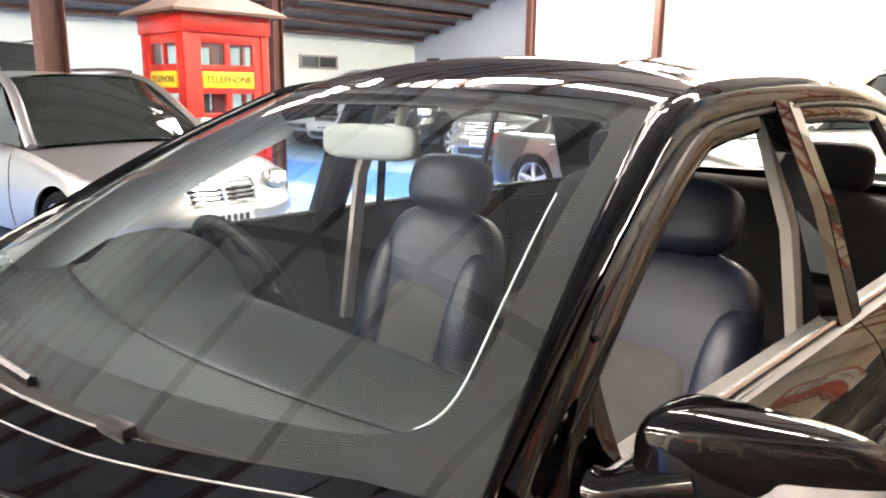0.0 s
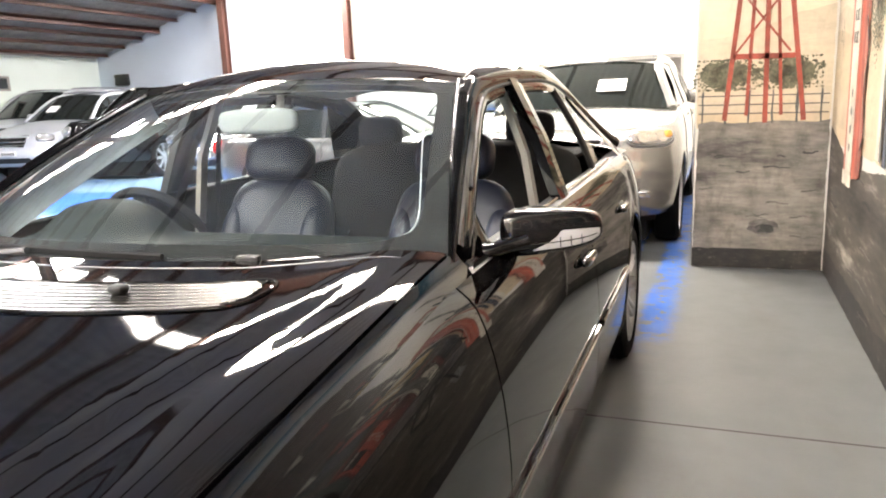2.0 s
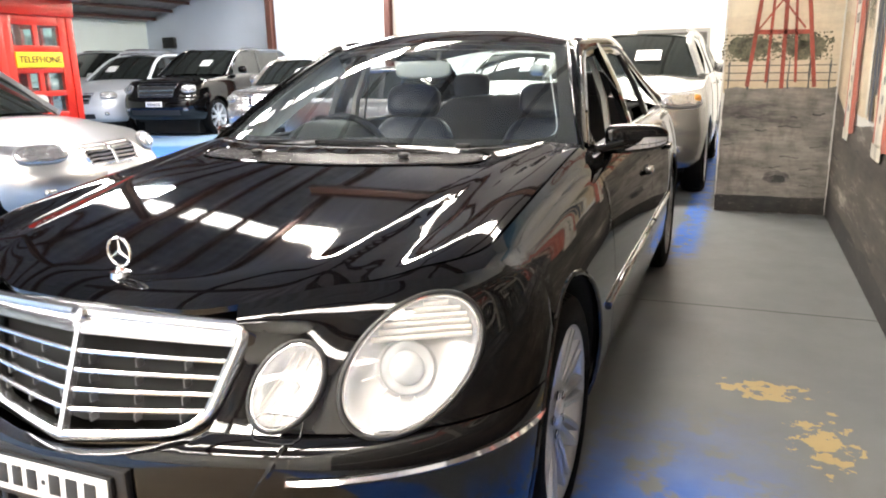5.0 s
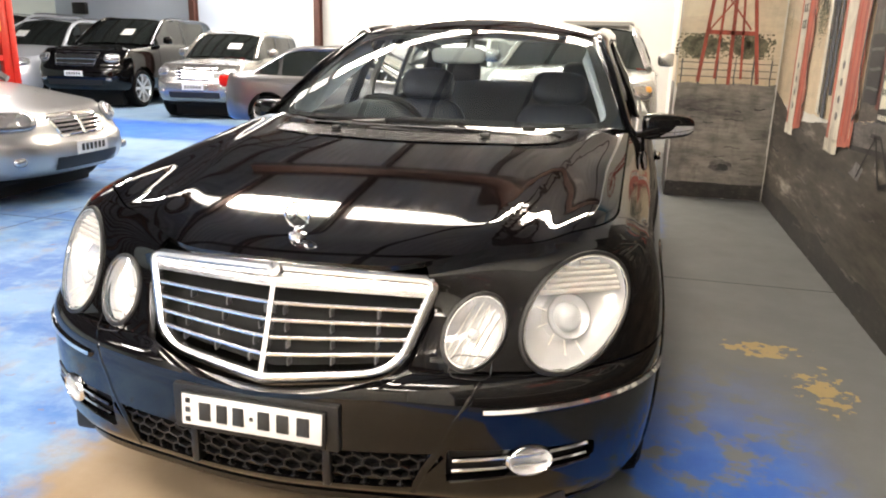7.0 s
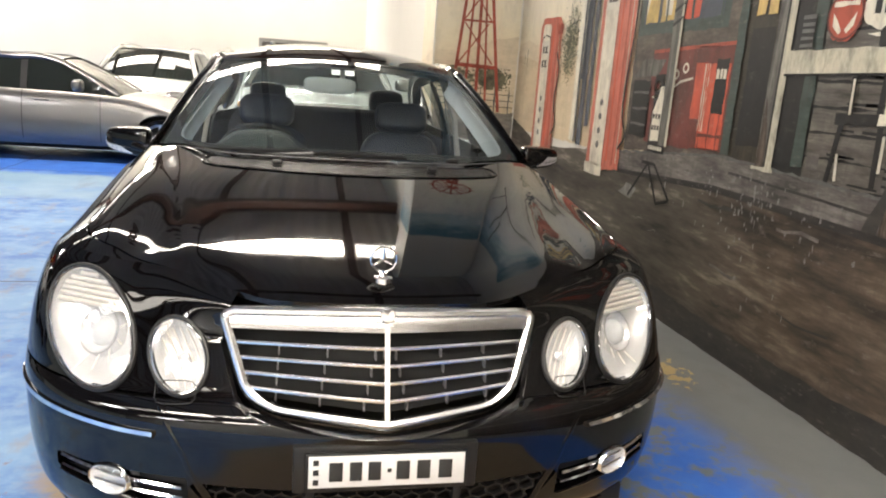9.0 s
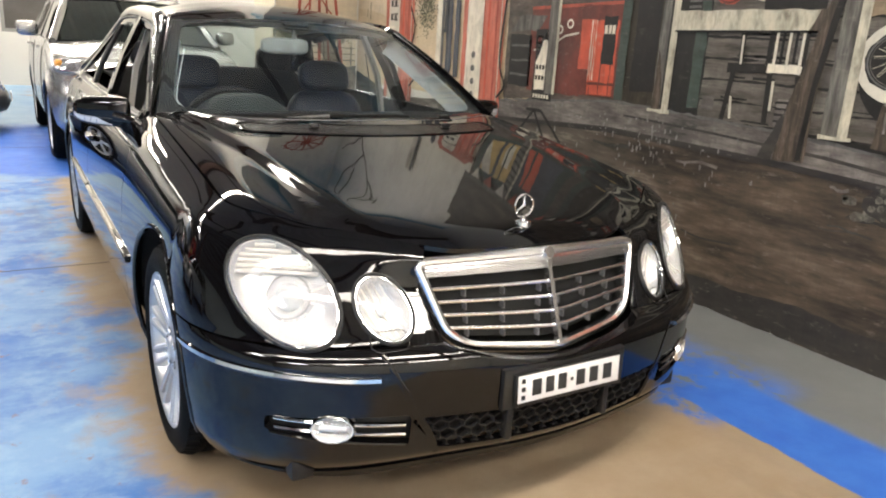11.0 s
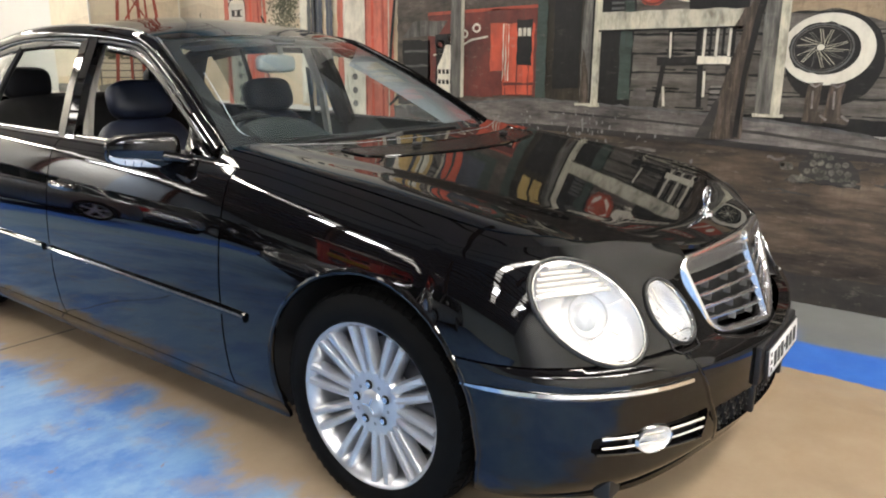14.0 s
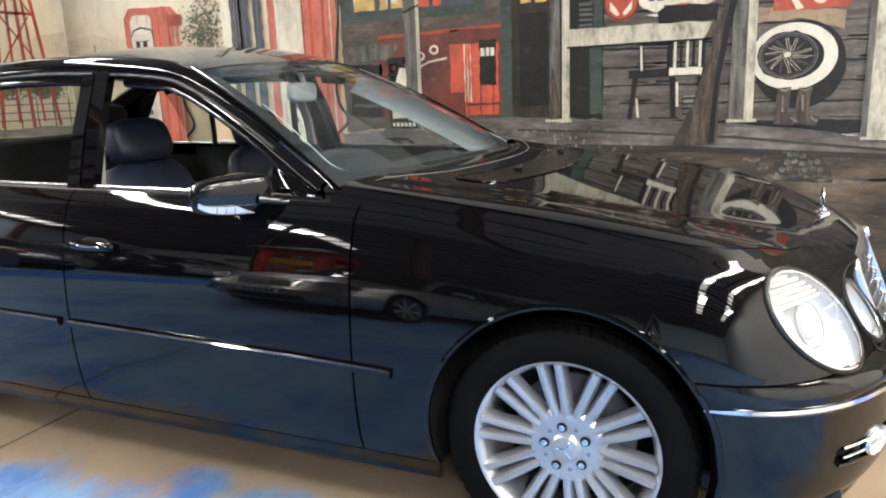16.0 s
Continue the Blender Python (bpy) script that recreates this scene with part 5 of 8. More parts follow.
# headlamp places: middle, long half axis, short half axis
def skin_frame(place, along):
    """Plane axes at a place on the nose: the oval's long way, across it, outward."""
    best = min(((body_point(c / 200, q / 100) - place).length, c / 200, q / 100) for c in range(40, 190) for q in range(55, 101))
    _, c, q = best
    dc = (body_point(c + 0.02, q) - body_point(c - 0.02, q)).normalized()
    dq = (body_point(c, min(1, q + 0.03)) - body_point(c, q - 0.03)).normalized()
    n = dc.cross(dq).normalized()
    if n.y > 0:
        n = -n
    a = Vector(along)
    a = (a - n * a.dot(n)).normalized()
    return body_point(c, q), a, n.cross(a).normalized(), n


LAMPS = [(skin_frame(Vector((0.684, -0.551, 0.668)), (0.478, 0.671, 0.566)), 0.174, 0.107), (skin_frame(Vector((0.467, -0.658, 0.632)), (0.372, 0.528, 0.763)), 0.095, 0.065)]


def lamp_hole(k, sx, grow=1.0):
    (p, a, b, n), ra, rb = LAMPS[k]

    def f(v):
        d = Vector((v.x * sx, v.y, v.z)) - p
        if d.length > 0.35:
            return 1.0
        return (math.hypot(d.dot(a) / (ra * grow), d.dot(b) / (rb * grow)) - 1) * rb
    return f


full = bmesh.new()
add_grid(full, lambda u, v: body_point(0.12 + 1.0 * u, 0.5 + v) if v <= 0.5 else hood_point(0.12 + 1.0 * u, 0.6 * (v - 0.5)), 120, 90)
SKIN = BVHTree.FromBMesh(full)
full.free()


def on_skin(p, n):
    hit = SKIN.ray_cast(p + n * 0.2, -n, 0.6)
    return hit[0] if hit[0] else p


Q_BUMP = 0.585
bumper_cut = [arch(0, 0.372)]


def fog_opening(p):
    """Negative inside the long slot that holds a fog lamp: blunt towards the middle, pointed at the corner."""
    if p.y > -0.3:
        return 1.0
    s = (abs(p.x) - 0.44) / 0.32
    low, high = 0.312 + 0.03 * max(0.0, s), 0.398 - 0.012 * s
    return max(-s * 0.32, (s - 1) * 0.32, low - p.z, p.z - high)


def bumper():
    bm = bmesh.new()
    c1 = col_of(-0.26)
    add_grid(bm, lambda u, v: mir(body_point(abs(2 * u - 1) * c1, Q_BUMP * v), 1 if u > 0.5 else -1), 130, 34)
    cut(bm, bumper_cut[0])

    def mouth(p):
        if p.y > -0.45:
            return 1.0
        z0, z1, half = 0.292, 0.388, 0.36 + (p.z - 0.292) * 0.9
        return max(abs(p.x) - half, abs(p.z - (z0 + z1) / 2) - (z1 - z0) / 2)
    cut(bm, mouth)
    cut(bm, fog_opening)
    # hollow that the foot of the grille sits in
    cut(bm, lambda p: max(abs(p.x) - 0.345, 0.511 + 0.42 * p.x * p.x - p.z) if p.y < -0.3 else 1.0)
    flange(bm, 0.03, inward)
    return part("front_bumper", bm, PAINT_BLACK, car, "black painted front bumper", smooth=40)


bumper()
for sx in (1, -1):
    def fender_low(c):
        return Q_BUMP + 0.008 if c < col_of(-0.2) else 0.065
    skin("front_fender", sx, 0.3, col_of(0.587), fender_low, 1.0, 110, 40, [arch(0, 0.372), lamp_hole(0, sx), lamp_hole(1, sx)])
    skin("front_door", sx, col_of(0.594), col_of(1.672), 0.065, 1.0, 40, 34)
    skin("rear_door", sx, col_of(1.679), col_of(2.64), 0.065, 1.0, 40, 34, [arch(AXLE_R, 0.372)])
    skin("rear_quarter", sx, col_of(2.647), 3.0, 0.0, 1.0, 60, 34, [arch(AXLE_R, 0.372)])
    skin("sill", sx, col_of(0.36), col_of(2.5), -0.02, 0.06, 40, 4)
    # belt strip under the side windows
    bm = bmesh.new()
    add_grid(bm, lambda u, v: mir(body_point(col_of(0.6 + 2.75 * u) if 0.6 + 2.75 * u < YR else col_of(YR), 1.0) + Vector((-0.05 * v, max(0.0, 0.6 + 2.75 * u - YR), 0.012 * v)), sx), 40, 2)
    part("belt_strip", bm, TRIM_BLACK, car)
# nose behind the grille, dark
for sx in (1, -1):
    bm = bmesh.new()
    add_grid(bm, lambda u, v: mir(body_point(0.1 + u * 0.28, Q_BUMP + (1 - Q_BUMP) * v), sx), 24, 14)
    cut(bm, lambda p: max(abs(p.x) - (0.336 + (p.z - 0.55) * 0.33 + max(0.0, p.z - 0.74) * 0.5), abs(p.z - 0.68) - 0.2))
    cut(bm, lamp_hole(1, sx))
    flange(bm, 0.02, inward)
    part("nose_panel", bm, PAINT_BLACK, car, smooth=40)
# inner dark lining that closes the gaps between the panels
bm = bmesh.new()
add_grid(bm, lambda u, v: (lambda p: Vector((p.x * 0.965 * (1 if u > 0.5 else -1), (p.y - 1.5) * 0.965 + 1.5, 0.2 + (p.z - 0.185) * 0.93)))(body_point(max(0.62, 3.0 * abs(2 * u - 1)), v * 0.97)), 120, 16)
cut(bm, arch(0, 0.40)), cut(bm, arch(AXLE_R, 0.40))
part("inner_lining", bm, DARK, car)
box("underbody", (0, 1.55, 0.22), (1.4, 4.4, 0.06), TRIM_BLACK, car, 0.01)


def skin_x(y, z):
    """Half width of the skin at a place on the side or round the corners."""
    c = col_of(y)
    for _ in range(3):
        lo, hi = body_point(c, 0.0).z, body_point(c, 1.0).z
        q = max(0.0, min(1.0, (z - lo) / (hi - lo)))
        if y < YF:
            c = min(((body_point(i / 100, q).y - y) ** 2, i / 100) for i in range(40, 101))[1]
        elif y > YR:
            c = min(((body_point(i / 100, q).y - y) ** 2, i / 100) for i in range(200, 261))[1]
    return body_point(c, q).x


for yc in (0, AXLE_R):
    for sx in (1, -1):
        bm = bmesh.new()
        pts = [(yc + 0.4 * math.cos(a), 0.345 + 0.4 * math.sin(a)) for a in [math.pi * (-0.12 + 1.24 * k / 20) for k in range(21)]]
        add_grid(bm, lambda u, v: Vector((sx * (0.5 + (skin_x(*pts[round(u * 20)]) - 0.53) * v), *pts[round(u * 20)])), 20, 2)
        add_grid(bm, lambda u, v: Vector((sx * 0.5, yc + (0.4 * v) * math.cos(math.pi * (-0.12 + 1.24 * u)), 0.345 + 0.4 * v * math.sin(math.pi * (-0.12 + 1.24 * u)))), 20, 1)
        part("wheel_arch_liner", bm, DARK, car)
        lip = []
        for k in range(29):
            a = math.pi * (-0.1 + 1.2 * k / 28)
            y, z = yc + 0.374 * math.cos(a), 0.345 + 0.374 * math.sin(a)
            if z < 0.2:
                continue
            c, q = col_of(y), 0.5
            for _ in range(4):
                lo, hi = body_point(c, 0.0).z, body_point(c, 1.0).z
                q = (z - lo) / (hi - lo)
                if y < YF:
                    c = min(((body_point(i / 200, q).y - y) ** 2, i / 200) for i in range(80, 201))[1]
                elif y > YR:
                    c = min(((body_point(i / 200, q).y - y) ** 2, i / 200) for i in range(400, 521))[1]
            lip.append(mir(body_point(c, q), sx) - Vector((sx * 0.004, 0, 0)))
        bm = bmesh.new()
        add_sweep(bm, lip, disc_section(0.009, 8), up=(sx, 0, 0))
        part("arch_lip", bm, PAINT_BLACK, car)


# hood with fender tops
def hood_panel():
    bm = bmesh.new()
    c1, n = col_of(0.675), 90

    def at(u, v):
        s = 2 * u - 1
        c = abs(s) * c1
        t = 0.06 * smoothstep(0.45, 0.7, c)
        t += (1 - t) * v
        return mir(hood_point(c, t), 1 if s > 0 else -1)
    add_grid(bm, at, 2 * n, 34)
    bmesh.ops.remove_doubles(bm, verts=bm.verts[:], dist=0.0004)
    flange(bm, 0.012, lambda p: Vector((0, 0, -1)))
    return part("bonnet", bm, PAINT_BLACK, car, "long glossy black bonnet", smooth=40)


hood_panel()
for sx in (1, -1):
    bm = bmesh.new()
    add_grid(bm, lambda u, v: mir(hood_point(0.5 + (col_of(0.69) - 0.5) * u, max(0.0, 0.06 * smoothstep(0.45, 0.7, 0.5 + (col_of(0.69) - 0.5) * u) - 0.008) * v), sx), 60, 3)
    flange(bm, 0.012, lambda p: Vector((-p.x, 0, -0.5)).normalized())
    part("fender_top", bm, PAINT_BLACK, car, smooth=40)
# boot lid
bm = bmesh.new()


def boot(u, v):
    s = 2 * u - 1
    c = min(2.999, 2.12 + 0.88 * (1 - abs(s)))
    e = body_point(c, 1.0)
    t = v
    x, y = e.x * (1 - t), e.y + (3.3 - e.y) * t * 0.999
    return mir(Vector((x, y, e.z + (trunk_z(y) - e.z) * (1 - (1 - t) ** 2.5))), 1 if s > 0 else -1)


add_grid(bm, boot, 80, 14)
part("boot_lid", bm, PAINT_BLACK, car, smooth=40)


# ---- glass house ----
def ws_base(u):
    return Vector((0.752 * u, 0.47 + 0.235 * u * u, 0.992 - 0.022 * u * u))


def ws_top(u):
    return Vector((0.552 * u, 1.232 + 0.112 * u * u, 1.362 - 0.028 * u * u))


def bulge(a, b, t, k):
    d = b - a
    n = Vector((0, -d.z, d.y)).normalized()
    if n.z < 0:
        n = -n
    return a + d * t + n * k * 4 * t * (1 - t)


def rw_base(u):
    return Vector((0.66 * u, 3.38 - 0.16 * u * u, 1.062 - 0.02 * u * u))


def rw_top(u):
    return Vector((0.515 * u, 2.72 - 0.1 * u * u, 1.392 - 0.045 * u * u))


def pane(name, base, top, k, mat, label=""):
    bm = bmesh.new()
    add_grid(bm, lambda u, v: bulge(base(2 * u - 1), top(2 * u - 1), v, k), 40, 20)
    ob = part(name, bm, mat, car, label)
    ob.visible_shadow = False
    return ob


pane("windscreen", ws_base, ws_top, 0.019, GLASS_CLEAR, "curved clear windscreen")
pane("rear_window", rw_base, rw_top, 0.03, GLASS_CLEAR)
# black ceramic edge of the windscreen
bm = bmesh.new()
edge = lambda u, v: bulge(ws_base(2 * u - 1), ws_top(2 * u - 1), v, 0.019) - Vector((0, -0.002, 0.004))


def border_inner(th, k=1.0):
    """Inner outline of the black edge: a rectangle with round corners, 0 degrees at the side and 90 up."""
    c, sn = math.cos(radians(th)), math.sin(radians(th))
    r = (abs(c) ** 12 + abs(sn) ** 12) ** (-1 / 12)
    return 0.5 + 0.466 * r * c * k, (0.515 + 0.45 * r * sn * k)


def border_outer(th):
    c, sn = math.cos(radians(th)), math.sin(radians(th))
    r = 1 / max(abs(c), abs(sn))
    return 0.5 + 0.5 * r * c, 0.4925 + 0.5125 * r * sn


add_grid(bm, lambda u, v: edge(*[a + (b - a) * v for a, b in zip(border_outer(360 * u), border_inner(360 * u))]), 144, 3, closed_u=True)
part("windscreen_border", bm, DARK, car)
# pale edge of the pillar trim that shows inside the glass
for flip in (0, 180):
    run = [border_inner((flip - th if flip else th), 0.992 - 0.03 * max(0.0, (th + 44) / 60)) for th in range(-44, 17)]
    tube("pillar_trim_edge", [edge(*q) - Vector((0, 0, 0.004)) for q in run], 0.0016, PILLAR_GREY, car, 6)
roof_front, roof_back = ws_top, rw_top
roof_mid = knots((0, 1.362), (0.08, 1.398), (0.2, 1.43), (0.44, 1.452), (0.7, 1.44), (1, 1.392))


def roof_panel(u, v):
    s = 2 * u - 1
    a, b = roof_front(s), roof_back(s)
    w = 0.552 + 0.03 * math.sin(math.pi * min(1, v * 1.05)) - 0.037 * v
    p = a + (b - a) * v
    p.x = s * w
    p.z = roof_mid(v) - (0.028 + 0.026 * smoothstep(0, 0.25, v) + 0.024 * math.sin(math.pi * v)) * abs(s) ** 2.4
    return p


bm = bmesh.new()
add_grid(bm, roof_panel, 36, 36)
part("roof", bm, PAINT_BLACK, car, "black painted car roof", smooth=40)
bm = bmesh.new()
add_grid(bm, lambda u, v: roof_panel(u, v) - Vector((0, 0, 0.035)), 20, 20)
part("headliner", bm, CABIN_LIGHT, car, "pale grey roof lining")

RAIL = [(0.775, 0.645, 0.95), (0.735, 0.80, 1.04), (0.672, 1.06, 1.188), (0.616, 1.3, 1.297), (0.598, 1.46, 1.334), (0.6, 1.8, 1.358), (0.603, 2.1, 1.36), (0.592, 2.4, 1.342), (0.585, 2.68, 1.295), (0.62, 2.98, 1.19), (0.68, 3.24, 1.075), (0.72, 3.4, 1.02)]
rail_pts = smooth_curve(RAIL, 60)
for sx in (1, -1):
    pts = [mir(p, sx) for p in rail_pts[8:]]
    bm = bmesh.new()
    sec = [(-0.048, -0.012), (-0.044, 0.012), (-0.02, 0.026), (0.016, 0.026), (0.036, 0.008), (0.038, -0.012), (0.02, -0.024), (-0.03, -0.024)]
    add_sweep(bm, pts, sec if sx > 0 else [(-a, b) for a, b in sec], up=lambda t: (sx * 0.75, -0.25 + 0.5 * t, 0.75), taper=lambda t: 0.2 + 0.8 * smoothstep(0.0, 0.3, t))
    part("roof_rail", bm, PAINT_BLACK, car, "black pillar and roof rail", smooth=50)
    # thin bright drip line along the rail
    tube("rail_seal", [p + Vector((sx * 0.03, 0, -0.022)) for p in pts[0:38]], 0.006, TRIM_BLACK, car, 6)

    def window_edge(y):
        """Top of the side window opening at y."""
        i = min(range(len(rail_pts)), key=lambda k: abs(rail_pts[k].y - y))
        return rail_pts[i]
    # outer face of the windscreen pillar, from the glass to the door frame
    bm = bmesh.new()

    def a_pillar(u, v):
        v = v * 1.03 - 0.03
        w = bulge(ws_base(1.0), ws_top(1.0), v, 0.019)
        z = 0.955 + (1.335 - 0.955) * v
        r = min(rail_pts[:26], key=lambda p: abs(p.z - z))
        p = w.lerp(r + Vector((0.012, 0.0, 0.004)), u)
        return mir(p + Vector((0.35, -0.45, 0.8)) * (0.012 * math.sin(math.pi * u) + 0.004), sx)
    add_grid(bm, a_pillar, 8, 24)
    bmesh.ops.solidify(bm, geom=bm.faces[:], thickness=0.01)
    part("a_pillar", bm, PAINT_BLACK, car, smooth=60)
    # corner of the wing at the foot of the pillar
    bm = bmesh.new()

    def corner(u, v):
        y = 0.6 + 0.3 * v
        e = body_point(col_of(y), 1.0)
        return mir(Vector((e.x - 0.004 - (0.12 - 0.05 * v) * u, y, e.z + (0.006 + 0.012 * v) * math.sin(math.pi / 2 * u))), sx)
    add_grid(bm, corner, 10, 14)
    part("cowl_corner", bm, PAINT_BLACK, car, smooth=50)
    # painted frames of the doors round the side windows
    for y0, y1 in ((0.72, 1.64), (1.76, 2.6)):
        run = [q for q in rail_pts if y0 <= q.y <= y1]
        bm = bmesh.new()
        path = []
        for i, q in enumerate(run):
            along = (run[min(i + 1, len(run) - 1)] - run[max(i - 1, 0)]).normalized()
            face = Vector((0.93, 0, 0.36))
            into = along.cross(face).normalized()
            into = into if into.y - into.z > 0 else -into
            path.append(mir(q + into * 0.034 + Vector((0.006, 0, 0.0)), sx))
        add_sweep(bm, path, [(-0.03, -0.01), (-0.03, 0.006), (-0.02, 0.012), (0.02, 0.012), (0.03, 0.004), (0.03, -0.01)], up=(0.93 * sx, 0, 0.36))
        part("door_frame", bm, PAINT_BLACK, car, "black door frame round the side window", smooth=40)
    # B pillar and door frame
    top, low = window_edge(1.69), body_point(col_of(1.67), 1.0)
    bm = bmesh.new()
    add_sweep(bm, [mir(Vector((low.x - 0.012, 1.665, 0.93)), sx), mir(Vector(((low.x + top.x) / 2 + 0.012, 1.685, 1.15)), sx), mir(Vector((top.x + 0.012, 1.715, 1.35)), sx)], [(-0.062, -0.018), (-0.062, 0.012), (-0.004, 0.014), (-0.004, 0.002), (0.004, 0.002), (0.004, 0.014), (0.062, 0.012), (0.062, -0.018)], up=(sx, 0, 0.3))
    part("b_pillar", bm, PAINT_BLACK, car, smooth=30)
    # pale inner trim with the belt guide
    bm = bmesh.new()
    add_sweep(bm, [mir(Vector((low.x - 0.07, 1.71, 0.6)), sx), mir(Vector(((low.x + top.x) / 2 - 0.045, 1.715, 1.1)), sx), mir(Vector((top.x - 0.035, 1.74, 1.34)), sx)], [(-0.02, -0.012), (-0.02, 0.01), (0.02, 0.01), (0.02, -0.012)], up=(sx, 0, 0.3))
    part("pillar_trim", bm, CABIN_LIGHT, car, "pale inner pillar trim")
    # C pillar panel between rear door glass and rear window
    bm = bmesh.new()

    def cpil(u, v):
        a = window_edge(2.62).lerp(Vector((0.80, 3.02, 0.965)), v)
        b = Vector(rw_top(1)).lerp(Vector((0.69, 3.3, 1.05)), v)
        p = a.lerp(b, u)
        p.x += 0.02 * math.sin(math.pi * u)
        return mir(p, sx)
    add_grid(bm, cpil, 10, 14)
    part("c_pillar", bm, PAINT_BLACK, car, smooth=50)
    # the rear door window is wound down; its fixed quarter light stays
    bm = bmesh.new()

    def rear_glass(u, v):
        y0 = 2.42 - 0.1 * v
        y = y0 + (2.6 - y0) * u
        top, low = window_edge(y + 0.02), body_point(col_of(y), 1.0) - Vector((0.04, 0, 0))
        p = low.lerp(Vector((top.x + 0.004, y, top.z - 0.01)), v)
        p.x += 0.018 * math.sin(math.pi * v)
        return mir(p, sx)
    add_grid(bm, rear_glass, 12, 8)
    part("quarter_light", bm, GLASS_TINT, car, "fixed tinted quarter light of the rear door").visible_shadow = False
    tube("window_divider", [rear_glass(0, v) for v in (0, 0.25, 0.5, 0.75, 1)], 0.014, TRIM_BLACK, car, 6)
    # chrome line at the foot of the windows
    tube("belt_chrome", [mir(body_point(col_of(0.75 + 2.0 * k / 16), 1.0) + Vector((-0.022, 0, 0.010)), sx) for k in range(17)], 0.006, SATIN, car, 6)
    # glossy fin at the foot of the A pillar that carries the mirror
    bm = bmesh.new()

    def fin(u, v):
        y = 0.71 + 0.2 * u
        low, top = Vector((0.806 - 0.012 * u, y, 0.93)), window_edge(y + 0.03) + Vector((0.006, 0.02, -0.035))
        top.z = max(top.z, 0.945) if u < 0.9 else top.z
        p = low.lerp(Vector((top.x, y + 0.03 * v, min(top.z, 1.075))), v)
        return mir(p + Vector((0.012 * math.sin(math.pi * u) * math.sin(math.pi * v) + 0.004, 0, 0)), sx)
    add_grid(bm, fin, 10, 10)
    bmesh.ops.solidify(bm, geom=bm.faces[:], thickness=0.012)
    part("mirror_foot", bm, PAINT_BLACK, car, smooth=50)

# ---- nose: grille, lamps, plate ----
def grille_point(s, v):
    """s from -1 to 1 across, v from 0 (foot) to 1 (top); the middle is pushed forward like a prow."""
    a = abs(s)
    hw = 0.306 + 0.07 * v
    yb = -0.82 + 0.068 * a ** 1.2
    yt = -0.722 + 0.056 * a ** 1.2
    return Vector((s * hw, yb + (yt - yb) * v, (0.524 + 0.022 * a) * (1 - v) + (0.766 - 0.014 * a) * v))


def grille_reach(v):
    """How far the opening reaches at height v: round lower corners, tighter upper ones."""
    if v < 0.26:
        return 0.76 + 0.24 * math.sqrt(max(0.0, 1 - (1 - v / 0.26) ** 2))
    if v > 0.9:
        return 0.93 + 0.07 * math.sqrt(max(0.0, 1 - ((v - 0.9) / 0.1) ** 2))
    return 1.0


grille = part("grille", (lambda bm: (add_grid(bm, lambda u, v: grille_point((2 * u - 1) * grille_reach(0.04 + 0.9 * v), 0.04 + 0.9 * v) + Vector((0, 0.05, 0)), 24, 8), bm)[1])(bmesh.new()), DARK, car, "chrome slatted radiator grille")
side = [0.0, 0.012, 0.04, 0.08, 0.14, 0.2, 0.26, 0.4, 0.55, 0.7, 0.82, 0.9, 0.94, 0.975, 1.0]
outline = [grille_point(0.076 * k, 0) for k in range(-9, 10)] + [grille_point(grille_reach(v), v) for v in side] + [grille_point(0.093 * k, 1) for k in range(9, -10, -1)] + [grille_point(-grille_reach(v), v) for v in reversed(side)]
bm = bmesh.new()
add_sweep(bm, outline, [(-0.016, -0.03), (-0.015, 0.0), (-0.009, 0.009), (0.0, 0.012), (0.008, 0.009), (0.013, 0.002), (0.015, -0.03)], up=(0, -1, 0.6), closed=True)
part("grille_frame", bm, GRILLE_CHROME, grille)
bm = bmesh.new()
add_grid(bm, lambda u, v: grille_point((2 * u - 1) * (0.985 - 0.03 * v), 0.83 + 0.19 * v) + Vector((0, -0.009 + 0.022 * v * v, 0.006 * math.sin(math.pi * v))), 30, 8)
bmesh.ops.solidify(bm, geom=bm.faces[:], thickness=0.008)
part("grille_cap", bm, GRILLE_CHROME, grille)
STAY_GREY = material("dull_grille_stay", (0.16, 0.16, 0.165), 0.5, metal=0.4)
SLAT = [(-0.008, -0.0055), (-0.0075, -0.002), (-0.005, 0.003), (0.0, 0.005), (0.005, 0.005), (0.008, 0.003), (0.008, 0.0), (0.0, -0.003)]
for k in range(4):
    v = 0.2 + 0.155 * k
    for h in (-1, 1):
        bm = bmesh.new()
        add_sweep(bm, [grille_point(h * (0.012 + (0.985 * grille_reach(v) - 0.012) * i / 14), v) + Vector((0, 0.004, 0)) for i in range(15)], [(h * 1.1 * a, 1.45 * b) for a, b in SLAT], up=(0, 0.05, 1))
        part("slat", bm, GRILLE_CHROME, grille)
for k in range(4):
    for j in range(6):
        s = -0.8 + 0.32 * j + 0.03 * k * (1 if j < 3 else -1)
        box("grille_stay", grille_point(s, 0.122 + 0.155 * k) + Vector((0, 0.022, 0)), (0.0035, 0.02, 0.018), STAY_GREY, grille)
bm = bmesh.new()
add_sweep(bm, [grille_point(0, v / 8) + Vector((0, -0.002, 0)) for v in range(9)], [(-0.009, -0.008), (-0.006, 0.008), (0.006, 0.008), (0.009, -0.008)], up=(0, -1, 0.3))
part("centre_bar", bm, GRILLE_CHROME, grille)
lathe("badge", [(0.0, 0.006), (0.016, 0.005), (0.019, 0.0), (0.019, -0.01)], look(grille_point(0, 1.0) + Vector((0, -0.016, -0.002)), grille_point(0, 1.0) + Vector((0, 1, -0.4))), CHROME, grille, 20)

